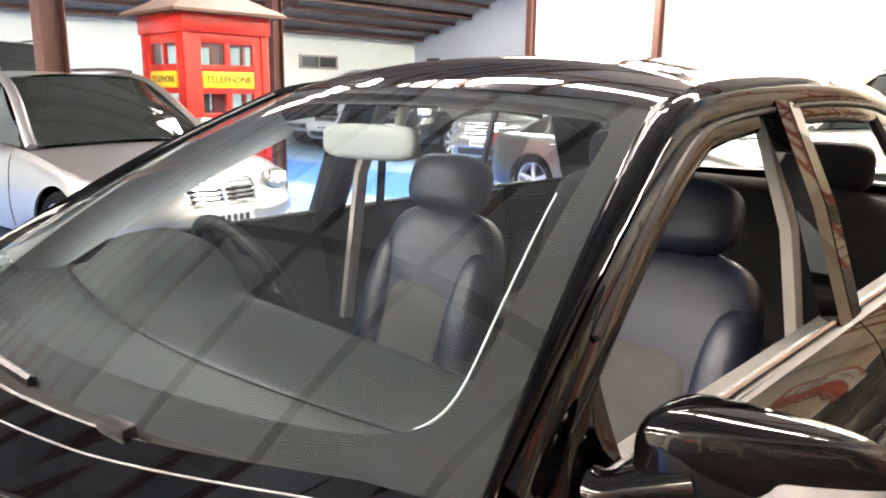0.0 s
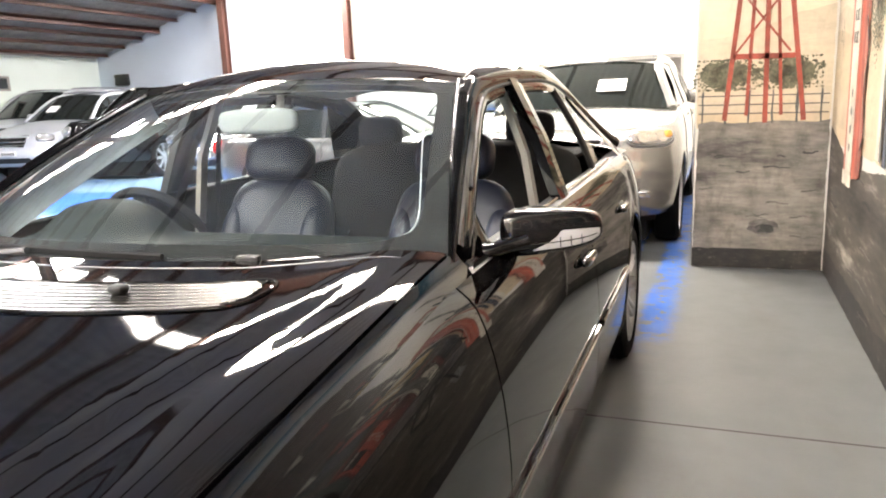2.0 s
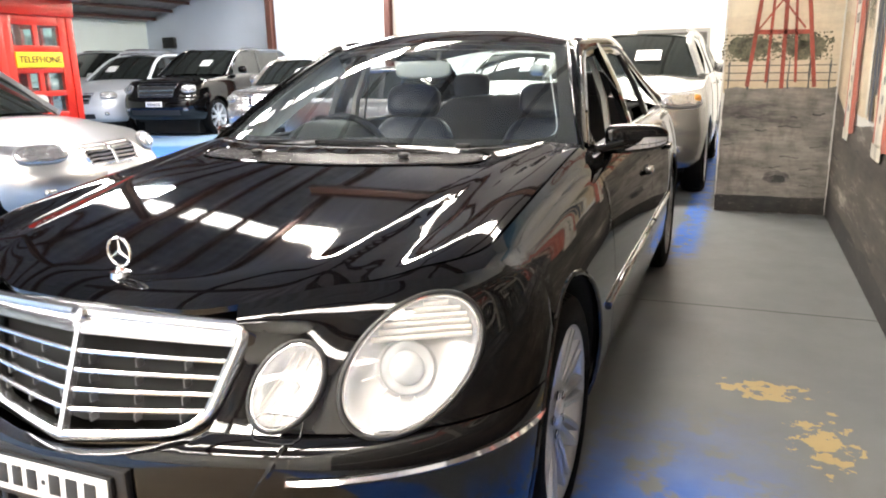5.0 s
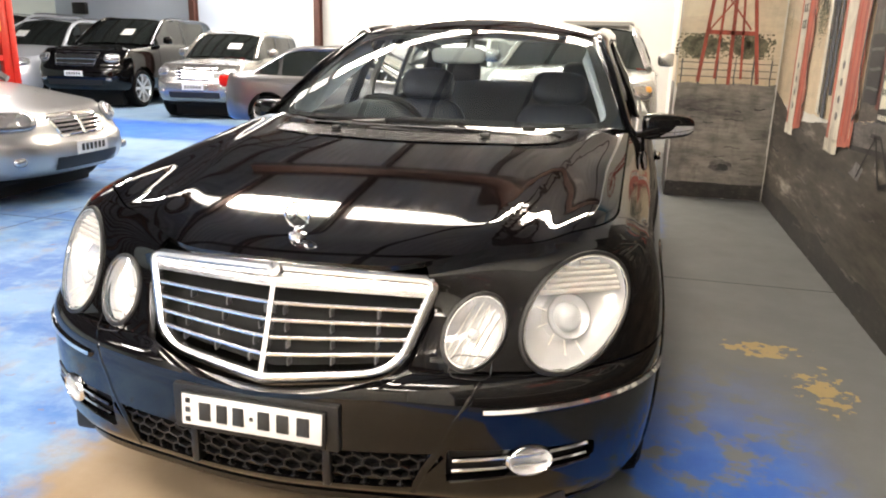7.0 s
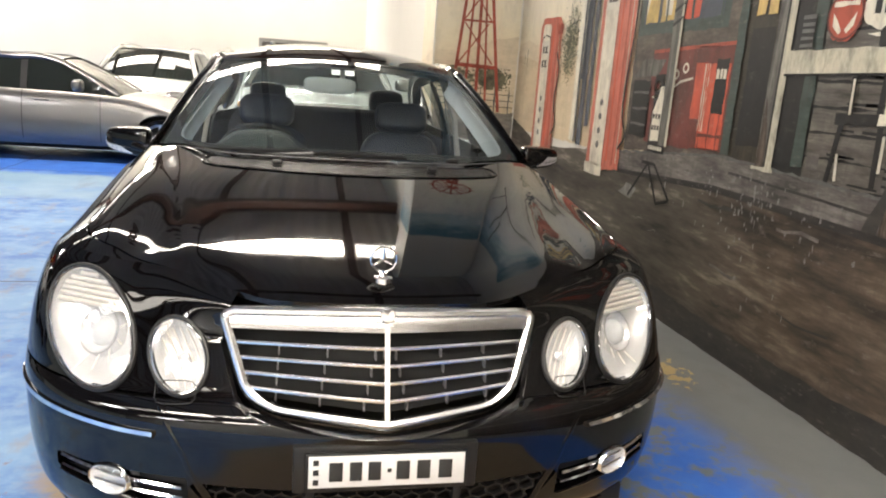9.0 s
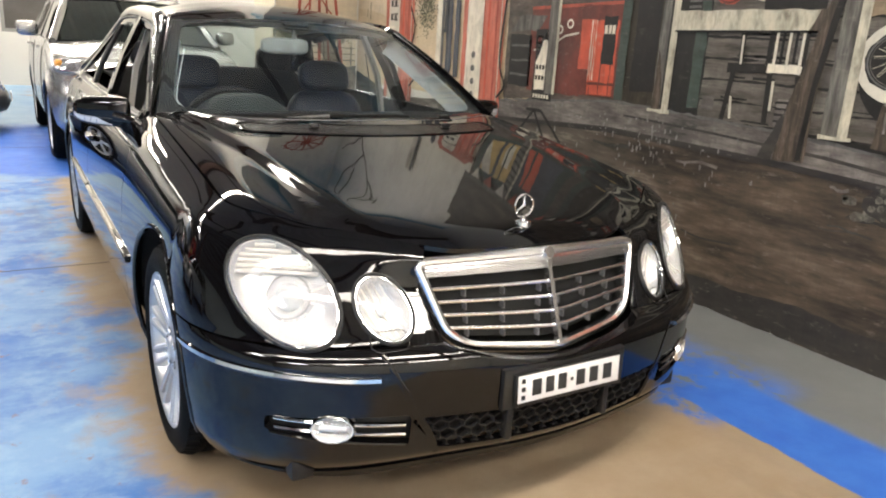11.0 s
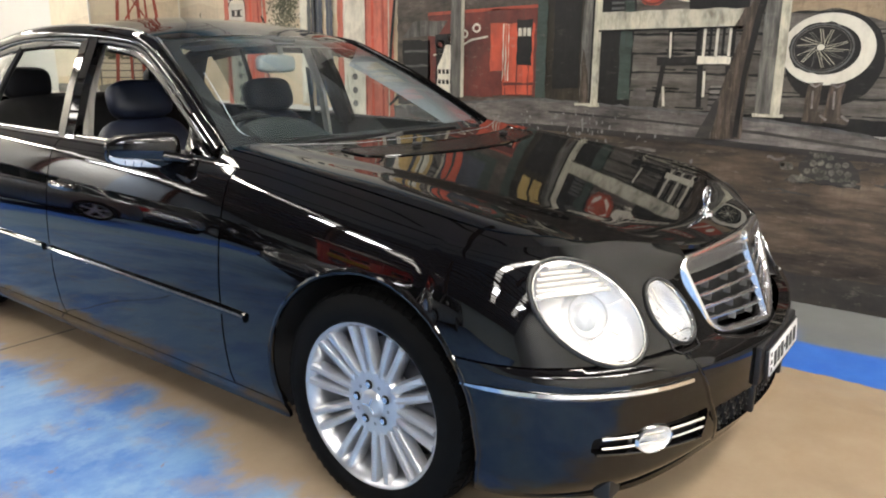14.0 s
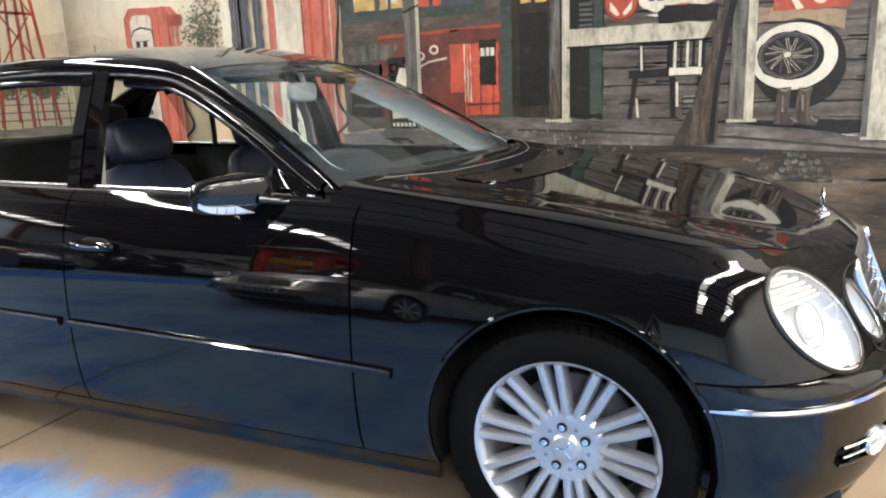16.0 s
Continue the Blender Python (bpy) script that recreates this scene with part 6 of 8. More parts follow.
# ornament on the bonnet: ring with three arms on a foot
ornament_z = min((abs(hood_point(0.0, k / 200).y + 0.612), hood_point(0.0, k / 200).z) for k in range(100))[1]
star = part("bonnet_ornament", (lambda bm: (add_lathe(bm, [(0.0, 0.014), (0.009, 0.014), (0.012, 0.007), (0.023, 0.003), (0.025, -0.012)], Matrix.Translation((0, -0.612, ornament_z + 0.002)), 24), add_sweep(bm, [(0, -0.612, ornament_z + 0.01), (0, -0.611, ornament_z + 0.022)], disc_section(0.0045, 8), up=(0, 1, 0)), bm)[2])(bmesh.new()), CHROME, car, "chrome ring ornament on the bonnet")
so = Vector((0, -0.61, ornament_z + 0.05))
tube("ring", [so + Vector((0.032 * math.cos(a), 0, 0.032 * math.sin(a))) for a in [2 * math.pi * k / 32 for k in range(32)]], 0.0034, CHROME, star, 8, True, (0, 1, 0))
for k in range(3):
    a = math.pi / 2 + 2 * math.pi * k / 3
    bm = bmesh.new()
    add_sweep(bm, [so, so + Vector((0.031 * math.cos(a), 0, 0.031 * math.sin(a)))], [(-0.006, 0), (0, 0.003), (0.006, 0), (0, -0.003)], up=(0, 1, 0), taper=lambda t: 1 - 0.75 * t)
    part("arm", bm, CHROME, star)


def headlamp(k, sx):
    """An oval lamp: rim, bowl, projector, ribs and a domed clear lens set in the wing."""
    (p, a, b, n), ra, rb = LAMPS[k]
    m = lambda v: mir(v, sx)
    spot = lambda r, th: p + a * (ra * r * math.cos(th)) + b * (rb * r * math.sin(th))
    rimpts = [on_skin(spot(1.0, 2 * math.pi * i / 48), n) for i in range(48)]
    bm = bmesh.new()
    back = 0.056 if k == 0 else 0.045
    rings = [[bm.verts.new(m(q - n * 0.002)) for q in rimpts]]
    for f, d in ((0.97, 0.02), (0.93, 0.3), (0.8, 0.66), (0.5, 0.95), (0.02, 1.0)):
        rings.append([bm.verts.new(m(p + (q - p) * f - n * (back * d))) for q in rimpts])
    for r0, r1 in zip(rings, rings[1:]):
        for i in range(48):
            bm.faces.new((r0[i], r0[(i + 1) % 48], r1[(i + 1) % 48], r1[i]))
    lamp = part("headlamp", bm, REFLECTOR, car, "large oval headlamp with bright reflector" if k == 0 else "small oval headlamp with bright reflector")
    bm = bmesh.new()
    add_sweep(bm, [m(q + n * 0.001) for q in rimpts], disc_section(0.0065, 8), up=tuple(m(n)), closed=True)
    part("lamp_rim", bm, TRIM_BLACK, lamp)
    bm = bmesh.new()
    add_sweep(bm, [m(p + (q - p) * 0.955 + n * 0.003) for q in rimpts], disc_section(0.0035, 6), up=tuple(m(n)), closed=True)
    part("lamp_bezel", bm, CHROME, lamp)
    bm = bmesh.new()
    rings = []
    for f in (1.0, 0.9, 0.7, 0.45, 0.2, 0.01):
        rings.append([bm.verts.new(m(on_skin(spot(f, 2 * math.pi * i / 48), n) + n * (0.004 + 0.008 * (1 - f * f)))) for i in range(48)])
    for r0, r1 in zip(rings, rings[1:]):
        for i in range(48):
            bm.faces.new((r0[i], r0[(i + 1) % 48], r1[(i + 1) % 48], r1[i]))
    bmesh.ops.reverse_faces(bm, faces=bm.faces[:])
    lens = part("lens", bm, GLASS_LAMP, lamp)
    lens.visible_shadow = False
    if k == 0:
        c = p - a * 0.012 - n * 0.034
        look_m = Matrix.Translation(m(c)) @ m(n).to_track_quat("Z", "Y").to_matrix().to_4x4()
        lathe("projector", [(0.07, -0.045), (0.057, -0.004), (0.053, 0.0), (0.047, -0.008), (0.035, -0.014)], look_m, REFLECTOR, lamp, 36)
        tube("projector_ring", [look_m @ Vector((0.0555 * math.cos(math.pi * i / 18), 0.0555 * math.sin(math.pi * i / 18), 0.001)) for i in range(36)], 0.0017, LAMP_SHADE, lamp, 6, True, tuple(m(n)))
        lathe("projector_lens", [(0.036, -0.014), (0.033, -0.002), (0.022, 0.008), (0.001, 0.012)], look_m, material("milky_lens", (0.5, 0.52, 0.54), 0.05, spec=0.8), lamp, 28)
        # flutes beside the projector
        for i in range(5):
            th = radians(-58 + 29 * i)
            d0 = a * math.cos(th) + b * math.sin(th)
            tube("lamp_flute", [m(c - d0 * (0.06 + 0.009 * k) + n * 0.006 * k) for k in range(5)], 0.002, LAMP_RIBS, lamp, 5, up=tuple(m(n)))
        level = n.cross(Vector((0, 0, 1))).normalized()
        rise = level.cross(n).normalized()
        if rise.z < 0:
            rise = -rise
        for i in range(6):
            h = 0.052 + 0.0135 * i
            inside = [s for s in [0.004 * j for j in range(-40, 41)] if math.hypot((rise * h + level * s).dot(a) / ra, (rise * h + level * s).dot(b) / rb) < 0.88]
            if len(inside) < 4:
                continue
            bm = bmesh.new()
            add_sweep(bm, [m(p + rise * h + level * (inside[0] + (inside[-1] - inside[0]) * s / 12) - n * 0.022) for s in range(13)], [(-0.006, -0.004), (-0.004, 0.001), (0.0, 0.003), (0.004, 0.001), (0.006, -0.004)], up=tuple(m(n)))
            part("lamp_rib", bm, LAMP_RIBS, lamp)
    else:
        c = p - n * 0.035
        look_m = Matrix.Translation(m(c)) @ m(n).to_track_quat("Z", "Y").to_matrix().to_4x4()
        lathe("bulb_cap", [(0.015, -0.02), (0.014, 0.004), (0.009, 0.009), (0.001, 0.011)], look_m, REFLECTOR, lamp, 20)
        for i in range(7):
            h = -0.048 + 0.016 * i
            reach = 0.8 * ra * math.sqrt(max(0.0, 1 - (h / rb) ** 2))
            tube("lamp_flute", [m(p + b * h + a * (reach * (k / 4 - 1)) - n * (0.026 + 0.012 * (1 - (k / 4 - 1) ** 2))) for k in range(9)], 0.0022, LAMP_RIBS, lamp, 5, up=tuple(m(n)))


for sx in (1, -1):
    headlamp(0, sx), headlamp(1, sx)


def q_of(c, z):
    zs, zb = body_point(c, 1.0).z, body_point(c, 0.0).z
    return (z - zb) / (zs - zb)


def skin_at_x(x, z):
    c = min(((body_point(i / 200, q_of(i / 200, z)).x - x) ** 2, i / 200) for i in range(0, 200))[1]
    return body_point(c, q_of(c, z))


STRIP_C = min((abs(body_point(i / 200, q_of(i / 200, 0.488)).x - 0.515), i / 200) for i in range(0, 200))[1]
for sx in (1, -1):
    # bright strip round the corner of the bumper
    pts = [mir(body_point(STRIP_C + (col_of(-0.4) - STRIP_C) * k / 30, q_of(STRIP_C + (col_of(-0.4) - STRIP_C) * k / 30, 0.488 + 0.016 * (k / 30))) + Vector((0, -0.003, 0)), sx) for k in range(31)]
    bm = bmesh.new()
    add_sweep(bm, pts, [(-0.008, -0.012), (-0.003, 0.006), (0.006, 0.009), (0.009, 0.0), (0.006, -0.014)], up=lambda t: (sx * t, -(1 - t), 0.5), taper=lambda t: 1.0 if t < 0.9 else 1 - 6 * (t - 0.9))
    part("bumper_strip", bm, CHROME, car, "bright chrome bumper strip")
    # strut that runs from the strip down to the mouth
    bm = bmesh.new()
    add_sweep(bm, [mir(skin_at_x(0.505 - 0.145 * k / 8, 0.545 - 0.27 * k / 8) + Vector((0, 0.004, 0)), sx) for k in range(9)], [(-0.012, -0.02), (-0.01, 0.002), (-0.004, 0.006), (0.004, 0.006), (0.01, 0.002), (0.012, -0.02)], up=(sx * 0.3, -1, 0))
    part("bumper_strut", bm, PAINT_BLACK, car)
    # fog lamp with twin chrome bars and an oval lamp
    for dz in (-0.013, 0.013):
        bm = bmesh.new()
        add_sweep(bm, [mir(skin_at_x(0.45 + 0.29 * k / 14, 0.354 + dz + 0.016 * k / 14) + Vector((0.0, 0.004, 0)), sx) for k in range(15)], disc_section(0.0085, 8, 0.006), up=(0, 0, 1))
        part("fog_bar", bm, CHROME, car)
    bm = bmesh.new()
    add_grid(bm, lambda u, v: mir(skin_at_x(0.42 + 0.36 * u, 0.3 + 0.11 * v) + Vector((-0.012, 0.035, 0)), sx), 16, 3)
    part("fog_recess", bm, TRIM_BLACK, car)
    tube("recess_lip", [mir(skin_at_x(0.45 + 0.3 * k / 14, 0.3105 + 0.03 * k / 14) + Vector((0.001, -0.002, 0)), sx) for k in range(15)], 0.004, PAINT_BLACK, car, 6)
    p = skin_at_x(0.618, 0.362)
    q1, q2 = skin_at_x(0.56, 0.357), skin_at_x(0.68, 0.357)
    t = (q2 - q1).normalized()
    n = Vector((t.y, -t.x, 0)).normalized()
    if n.y > 0:
        n = -n
    fm = Matrix(((t.x, 0, n.x, p.x), (t.y, 0, n.y, p.y), (0, 1, n.z, p.z), (0, 0, 0, 1)))
    if sx < 0:
        fm = Matrix.Diagonal((-1, 1, 1, 1)) @ fm
    fm = fm @ Matrix.Translation((0, 0, -0.012)) @ Matrix.Diagonal((0.86, 0.86, 1, 1))
    fog = lathe("fog_lamp", [(0.064, -0.02), (0.064, 0.016), (0.058, 0.02), (0.052, 0.014), (0.04, 0.0), (0.001, -0.006)], fm @ Matrix.Diagonal((1.0, 0.66, 1, 1)), REFLECTOR, car, 32, label="oval fog lamp with chrome ring")
    lathe("fog_ring", [(0.066, 0.0), (0.068, 0.014), (0.062, 0.022), (0.057, 0.016)], fm @ Matrix.Diagonal((1.0, 0.66, 1, 1)), CHROME, fog, 32)
    fl = lathe("fog_lens", [(0.057, 0.016), (0.04, 0.024), (0.001, 0.028)], fm @ Matrix.Diagonal((1.0, 0.66, 1, 1)), GLASS_LAMP, fog, 32)
    fl.visible_shadow = False
    # headlamp washer lid outline and thin joint over the bumper
    bm = bmesh.new()
    sq = [(0.475 + 0.045 * math.copysign(abs(math.cos(a)) ** 0.4, math.cos(a)), 0.568 + 0.02 * math.copysign(abs(math.sin(a)) ** 0.4, math.sin(a))) for a in [math.pi * (k + 0.5) / 12 for k in range(24)]]
    add_sweep(bm, [mir(skin_at_x(x, z) + Vector((0, -0.002, 0.002)), sx) for x, z in sq], disc_section(0.0014, 6), up=(0, 0, 1), closed=True)
    part("washer_lid_edge", bm, TRIM_BLACK, car)

# mouth of the bumper: dark back, hexagon mesh, lower lip
mouth = part("lower_intake", (lambda bm: (add_grid(bm, lambda u, v: skin_at_x(abs(0.9 * u - 0.45), 0.28 + 0.12 * v) * 1.0 + Vector(((0.9 * u - 0.45) - skin_at_x(abs(0.9 * u - 0.45), 0.28 + 0.12 * v).x, 0.06, 0)), 20, 3), bm)[1])(bmesh.new()), DARK, car, "dark honeycomb lower intake")
bm = bmesh.new()
for r in range(4):
    for k in range(20):
        x = -0.40 + 0.042 * k + (0.021 if r % 2 else 0)
        z = 0.302 + 0.0255 * r
        if abs(x) > 0.35 + (z - 0.292) * 0.9:
            continue
        y = skin_at_x(abs(x), z).y + 0.02
        hexa = [Vector((x + 0.0245 * math.cos(math.pi / 3 * i + math.pi / 2) * 0.98, y, z + 0.017 * math.sin(math.pi / 3 * i + math.pi / 2))) for i in range(6)]
        add_sweep(bm, hexa, [(-0.0022, -0.006), (-0.0022, 0.006), (0.0022, 0.006), (0.0022, -0.006)], up=(0, 1, 0), closed=True)
tagged(part("honeycomb", bm, TRIM_BLACK, mouth), kind="stuff")
for x in (-0.17, 0.17):
    box("intake_post", (x, skin_at_x(abs(x), 0.34).y + 0.015, 0.34), (0.02, 0.03, 0.1), TRIM_BLACK, mouth, 0.004)
bm = bmesh.new()
add_sweep(bm, [mir(body_point(abs(k) / 20 * 0.8, 0.03) + Vector((0, -0.004, 0)), 1 if k > 0 else -1) for k in range(-20, 21)], [(-0.006, -0.012), (-0.004, 0.008), (0.006, 0.008), (0.008, -0.012)], up=(0, -0.4, 1), taper=lambda t: max(0.05, min(1.0, 5 * t, 5 - 5 * t)))
part("lower_lip", bm, PAINT_BLACK, car)

# number plate with plain bars for its characters
plate_m = Matrix.Translation((0, -0.872, 0.444)) @ Matrix.Rotation(radians(-4), 4, "X")
plate = box("number_plate", (0, 0, 0), (0.366, 0.012, 0.092), TRIM_BLACK, car, 0.004, label="white number plate with dark bars")
plate.matrix_basis = plate_m
box("plate_face", (0, -0.0075, 0.004), (0.352, 0.003, 0.074), WHITE_PLASTIC, plate, 0.001)
for k, (x, w) in enumerate([(-0.116, 0.03), (-0.072, 0.027), (-0.03, 0.028), (0.034, 0.03), (0.081, 0.03), (0.131, 0.031)]):
    box("plate_bar", (x, -0.0098, 0.004), (w, 0.002, 0.044), INK, plate, 0.0006)
box("plate_bar", (0.003, -0.0098, 0.004), (0.009, 0.002, 0.009), INK, plate)
for k in range(3):
    box("plate_bar", (-0.16, -0.0098, 0.027 - 0.023 * k), (0.012, 0.002, 0.012), INK, plate)
box("plate_holder", (0, -0.852, 0.445), (0.42, 0.025, 0.115), TRIM_BLACK, car, 0.006)


# ---- wheels ----
def wheel(sx, y):
    """Twin-spoke alloy wheel; its axis is x, the outer face looks along sx."""
    w = new("wheel")
    w.parent = car
    w.matrix_basis = Matrix.Translation((sx * 0.772, y, 0.331)) @ Matrix.Rotation(radians(90 * sx), 4, "Y") @ Matrix.Rotation(radians(13 if sx > 0 else -26), 4, "Z") @ Matrix.Diagonal((1.022, 1.022, 1, 1))
    tagged(w, "silver twin-spoke alloy wheel with black tyre")
    one = Matrix.Identity(4)
    lathe("tyre", [(0.238, -0.11), (0.255, -0.118), (0.29, -0.115), (0.312, -0.102), (0.323, -0.07), (0.323, -0.052), (0.317, -0.05), (0.317, -0.042), (0.325, -0.04), (0.325, -0.008), (0.318, -0.006), (0.318, 0.006), (0.325, 0.008), (0.325, 0.04), (0.317, 0.042), (0.317, 0.05), (0.323, 0.052), (0.323, 0.07), (0.312, 0.102), (0.29, 0.115), (0.258, 0.119), (0.238, 0.11)], one, RUBBER, w, 64)
    bm = bmesh.new()
    for k in range(64):
        a = 2 * math.pi * k / 64
        for s in (-1, 1):
            add_box(bm, (0.3175 * math.cos(a + s * 0.02), 0.3175 * math.sin(a + s * 0.02), s * 0.085), (0.006, 0.022, 0.034), rot=Matrix.Rotation(a, 4, "Z") @ Matrix.Rotation(-s * 0.33, 4, "Y") @ Matrix.Rotation(s * 0.3, 4, "X"))
    tagged(part("tread", bm, RUBBER, w), kind="stuff")
    lathe("rim", [(0.232, -0.1), (0.215, -0.09), (0.212, 0.06), (0.226, 0.098), (0.236, 0.108), (0.243, 0.11), (0.244, 0.102), (0.238, 0.096)], one, ALLOY, w, 64)
    lathe("brake_disc", [(0.06, -0.035), (0.16, -0.035), (0.16, -0.02), (0.06, -0.02)], one, LAMP_SHADE, w, 40)
    # near-black disc puts the shade behind the spokes
    lathe("wheel_shade", [(0.21, -0.06), (0.001, -0.06)], one, DARK, w, 32)
    for k in range(10):
        for s in (-1, 1):
            bm = bmesh.new()
            a0, a1 = math.pi * 2 * k / 10 + s * 0.15, math.pi * 2 * k / 10 + s * 0.1
            pts = [(r * math.cos(a0 + (a1 - a0) * t), r * math.sin(a0 + (a1 - a0) * t), h) for t, r, h in ((0, 0.085, 0.076), (0.3, 0.12, 0.083), (0.65, 0.165, 0.09), (0.9, 0.21, 0.096), (1, 0.228, 0.1))]
            add_sweep(bm, pts, [(-0.015, -0.03), (-0.0135, -0.004), (-0.009, 0.006), (0.0, 0.009), (0.009, 0.006), (0.0135, -0.004), (0.015, -0.03)], up=(0, 0, 1))
            part("spoke", bm, ALLOY, w)
    lathe("hub", [(0.104, 0.03), (0.102, 0.072), (0.092, 0.083), (0.04, 0.087), (0.036, 0.094), (0.03, 0.098), (0.001, 0.099)], one, ALLOY, w, 40)
    for k in range(5):
        a = 2 * math.pi * (k + 0.5) / 5
        lathe("bolt_hole", [(0.0135, 0.0885), (0.001, 0.089)], Matrix.Translation((0.056 * math.cos(a), 0.056 * math.sin(a), 0.0)), DARK, w, 12)
        lathe("bolt", [(0.009, 0.088), (0.009, 0.094), (0.001, 0.095)], Matrix.Translation((0.056 * math.cos(a), 0.056 * math.sin(a), 0.0)), CHROME, w, 6)
    for k in range(5):
        a = 2 * math.pi * k / 5
        lathe("hub_dimple", [(0.0055, 0.0878), (0.001, 0.0882)], Matrix.Translation((0.058 * math.cos(a), 0.058 * math.sin(a), 0.0)), LAMP_SHADE, w, 8)
    for k in range(3):
        a = 2 * math.pi * k / 3
        box("cap_arm", (0.013 * math.cos(a), 0.013 * math.sin(a), 0.0995), (0.026, 0.005, 0.003), CHROME, w, rot=Matrix.Rotation(a, 4, "Z"))


for sx in (1, -1):
    for y in (0.0, AXLE_R):
        wheel(sx, y)


# ---- outside fittings ----
def superball(bm, centre, half, e1=0.5, e2=0.5, rot=None, nu=28, nv=16):
    f = lambda v, e: math.copysign(abs(v) ** e, v)
    m = Matrix.Translation(centre) @ (rot if rot else Matrix.Identity(4))
    rows = []
    for j in range(nv + 1):
        ph = -math.pi / 2 + math.pi * j / nv
        rows.append([bm.verts.new(m @ Vector((half[0] * f(math.cos(ph), e1) * f(math.cos(2 * math.pi * i / nu), e2), half[1] * f(math.cos(ph), e1) * f(math.sin(2 * math.pi * i / nu), e2), half[2] * f(math.sin(ph), e1)))) for i in range(nu)])
    for a, b in zip(rows, rows[1:]):
        for i in range(nu):
            bm.faces.new((a[i], a[(i + 1) % nu], b[(i + 1) % nu], b[i]))
    bmesh.ops.remove_doubles(bm, verts=bm.verts[:], dist=1e-5)


def cushion(name, centre, half, mat, parent, e1=0.5, e2=0.5, rot=None, label=""):
    bm = bmesh.new()
    superball(bm, centre, half, e1, e2, rot)
    return part(name, bm, mat, parent, label, smooth=60)


for sx in (1, -1):
    drop, tall, reach = (0.0, 0.0, 0.212) if sx > 0 else (0.018, 0.007, 0.196)
    lift = 14 if sx > 0 else 0
    pw = lambda v, e: math.copysign(abs(v) ** e, v)

    def shell(r, th, k=1.0):
        """The mirror housing: r runs from the door outward, th 0 faces forward and 90 up; the back is cut nearly flat."""
        th = radians(th)
        end = (1 - abs(2 * r - 1) ** (5.0 if r < 0.5 else 3.4)) ** (1 / (5.0 if r < 0.5 else 3.4)) if 0 < r < 1 else 0.0
        front, back = 0.858 + 0.118 * r ** 1.35, 0.982 + 0.05 * r
        hz = 0.0575 + tall - 0.013 * r
        c, sn = math.cos(th), math.sin(th)
        y = (front + back) / 2 - (back - front) / 2 * end * k * pw(c, 0.52 if c > 0 else 0.35)
        z = 0.985 - drop + 0.004 * r * (1 if sn < 0 else 0) + hz * end * k * pw(sn, 0.62)
        return Vector((sx * (0.81 + reach * r), y, z))
    bm = bmesh.new()
    add_grid(bm, lambda u, v: shell(0.5 - 0.5 * math.cos(math.pi * v), 360 * u), 40, 32, closed_u=True)
    mirror = part("door_mirror", bm, PAINT_BLACK, car, "black door mirror with clear indicator strip", smooth=50)
    bm = bmesh.new()
    add_grid(bm, lambda u, v: shell(0.36 + 0.625 * u, lift - 50 + 38 * v * min(1.0, 0.12 + 2.0 * u), 1.02), 26, 5)
    ind = part("indicator", bm, REFLECTOR, mirror, "clear indicator strip")
    for k in range(3):
        bm = bmesh.new()
        add_sweep(bm, [shell(0.62 + 0.1 * k, lift - 47 + 7 * j, 1.024) for j in range(5)], disc_section(0.0013, 6))
        part("indicator_rib", bm, SATIN, ind)
    tube("shell_joint", [shell(0.06 + 0.9 * k / 20, -16 + 2 * k / 20, 1.006) for k in range(21)], 0.0016, TRIM_BLACK, mirror, 6)
    tube("shell_joint", [shell(0.4 + 0.57 * k / 20, -52, 1.006) for k in range(21)], 0.0016, TRIM_BLACK, mirror, 6)
    bm = bmesh.new()
    add_grid(bm, lambda u, v: shell(0.12 + 0.78 * u, 128 + 104 * v, 0.985) + Vector((0, 0.006, 0)), 14, 8)
    part("mirror_glass", bm, MIRROR, mirror)
    bm = bmesh.new()
    add_sweep(bm, smooth_curve([(sx * 0.775, 0.845, 0.952 - drop), (sx * 0.80, 0.845, 0.955 - drop), (sx * 0.825, 0.868, 0.962 - drop), (sx * 0.86, 0.9, 0.97 - drop)], 10), disc_section(0.036, 14, 0.024), up=(0, 0, 1), taper=lambda t: 1.0 - 0.3 * math.sin(math.pi * t))
    part("mirror_stalk", bm, PAINT_BLACK, mirror, smooth=50)
    # door handles
    for y in (1.535, 2.46):
        z = 0.79 if y < 2 else 0.805
        p = body_point(col_of(y), (z - 0.185) / (shoulder(y) - 0.185))
        d = cushion("door_handle", mir(p + Vector((0.012, 0, 0)), sx), (0.016, 0.095, 0.016), PAINT_BLACK, car, 0.7, 0.6, label="black door handle with chrome strip")
        tube("handle_strip", [mir(p + Vector((0.027 - 0.012 * (k / 4 - 1) ** 2, -0.085 + 0.0425 * k / 2, 0.002)), sx) for k in range(9)], 0.0045, CHROME, d, 6)
        cushion("handle_cup", mir(p + Vector((-0.004, 0, -0.004)), sx), (0.008, 0.07, 0.03), DARK, d, 0.8, 0.8)
    # protective strip along the doors
    pts = []
    for k in range(41):
        y = 0.47 + 2.0 * k / 40
        z = 0.494 + 0.04 * (k / 40) ** 0.7
        pts.append(mir(body_point(col_of(y), (z - 0.185) / (shoulder(y) - 0.185)) + Vector((0.003, 0, 0)), sx))
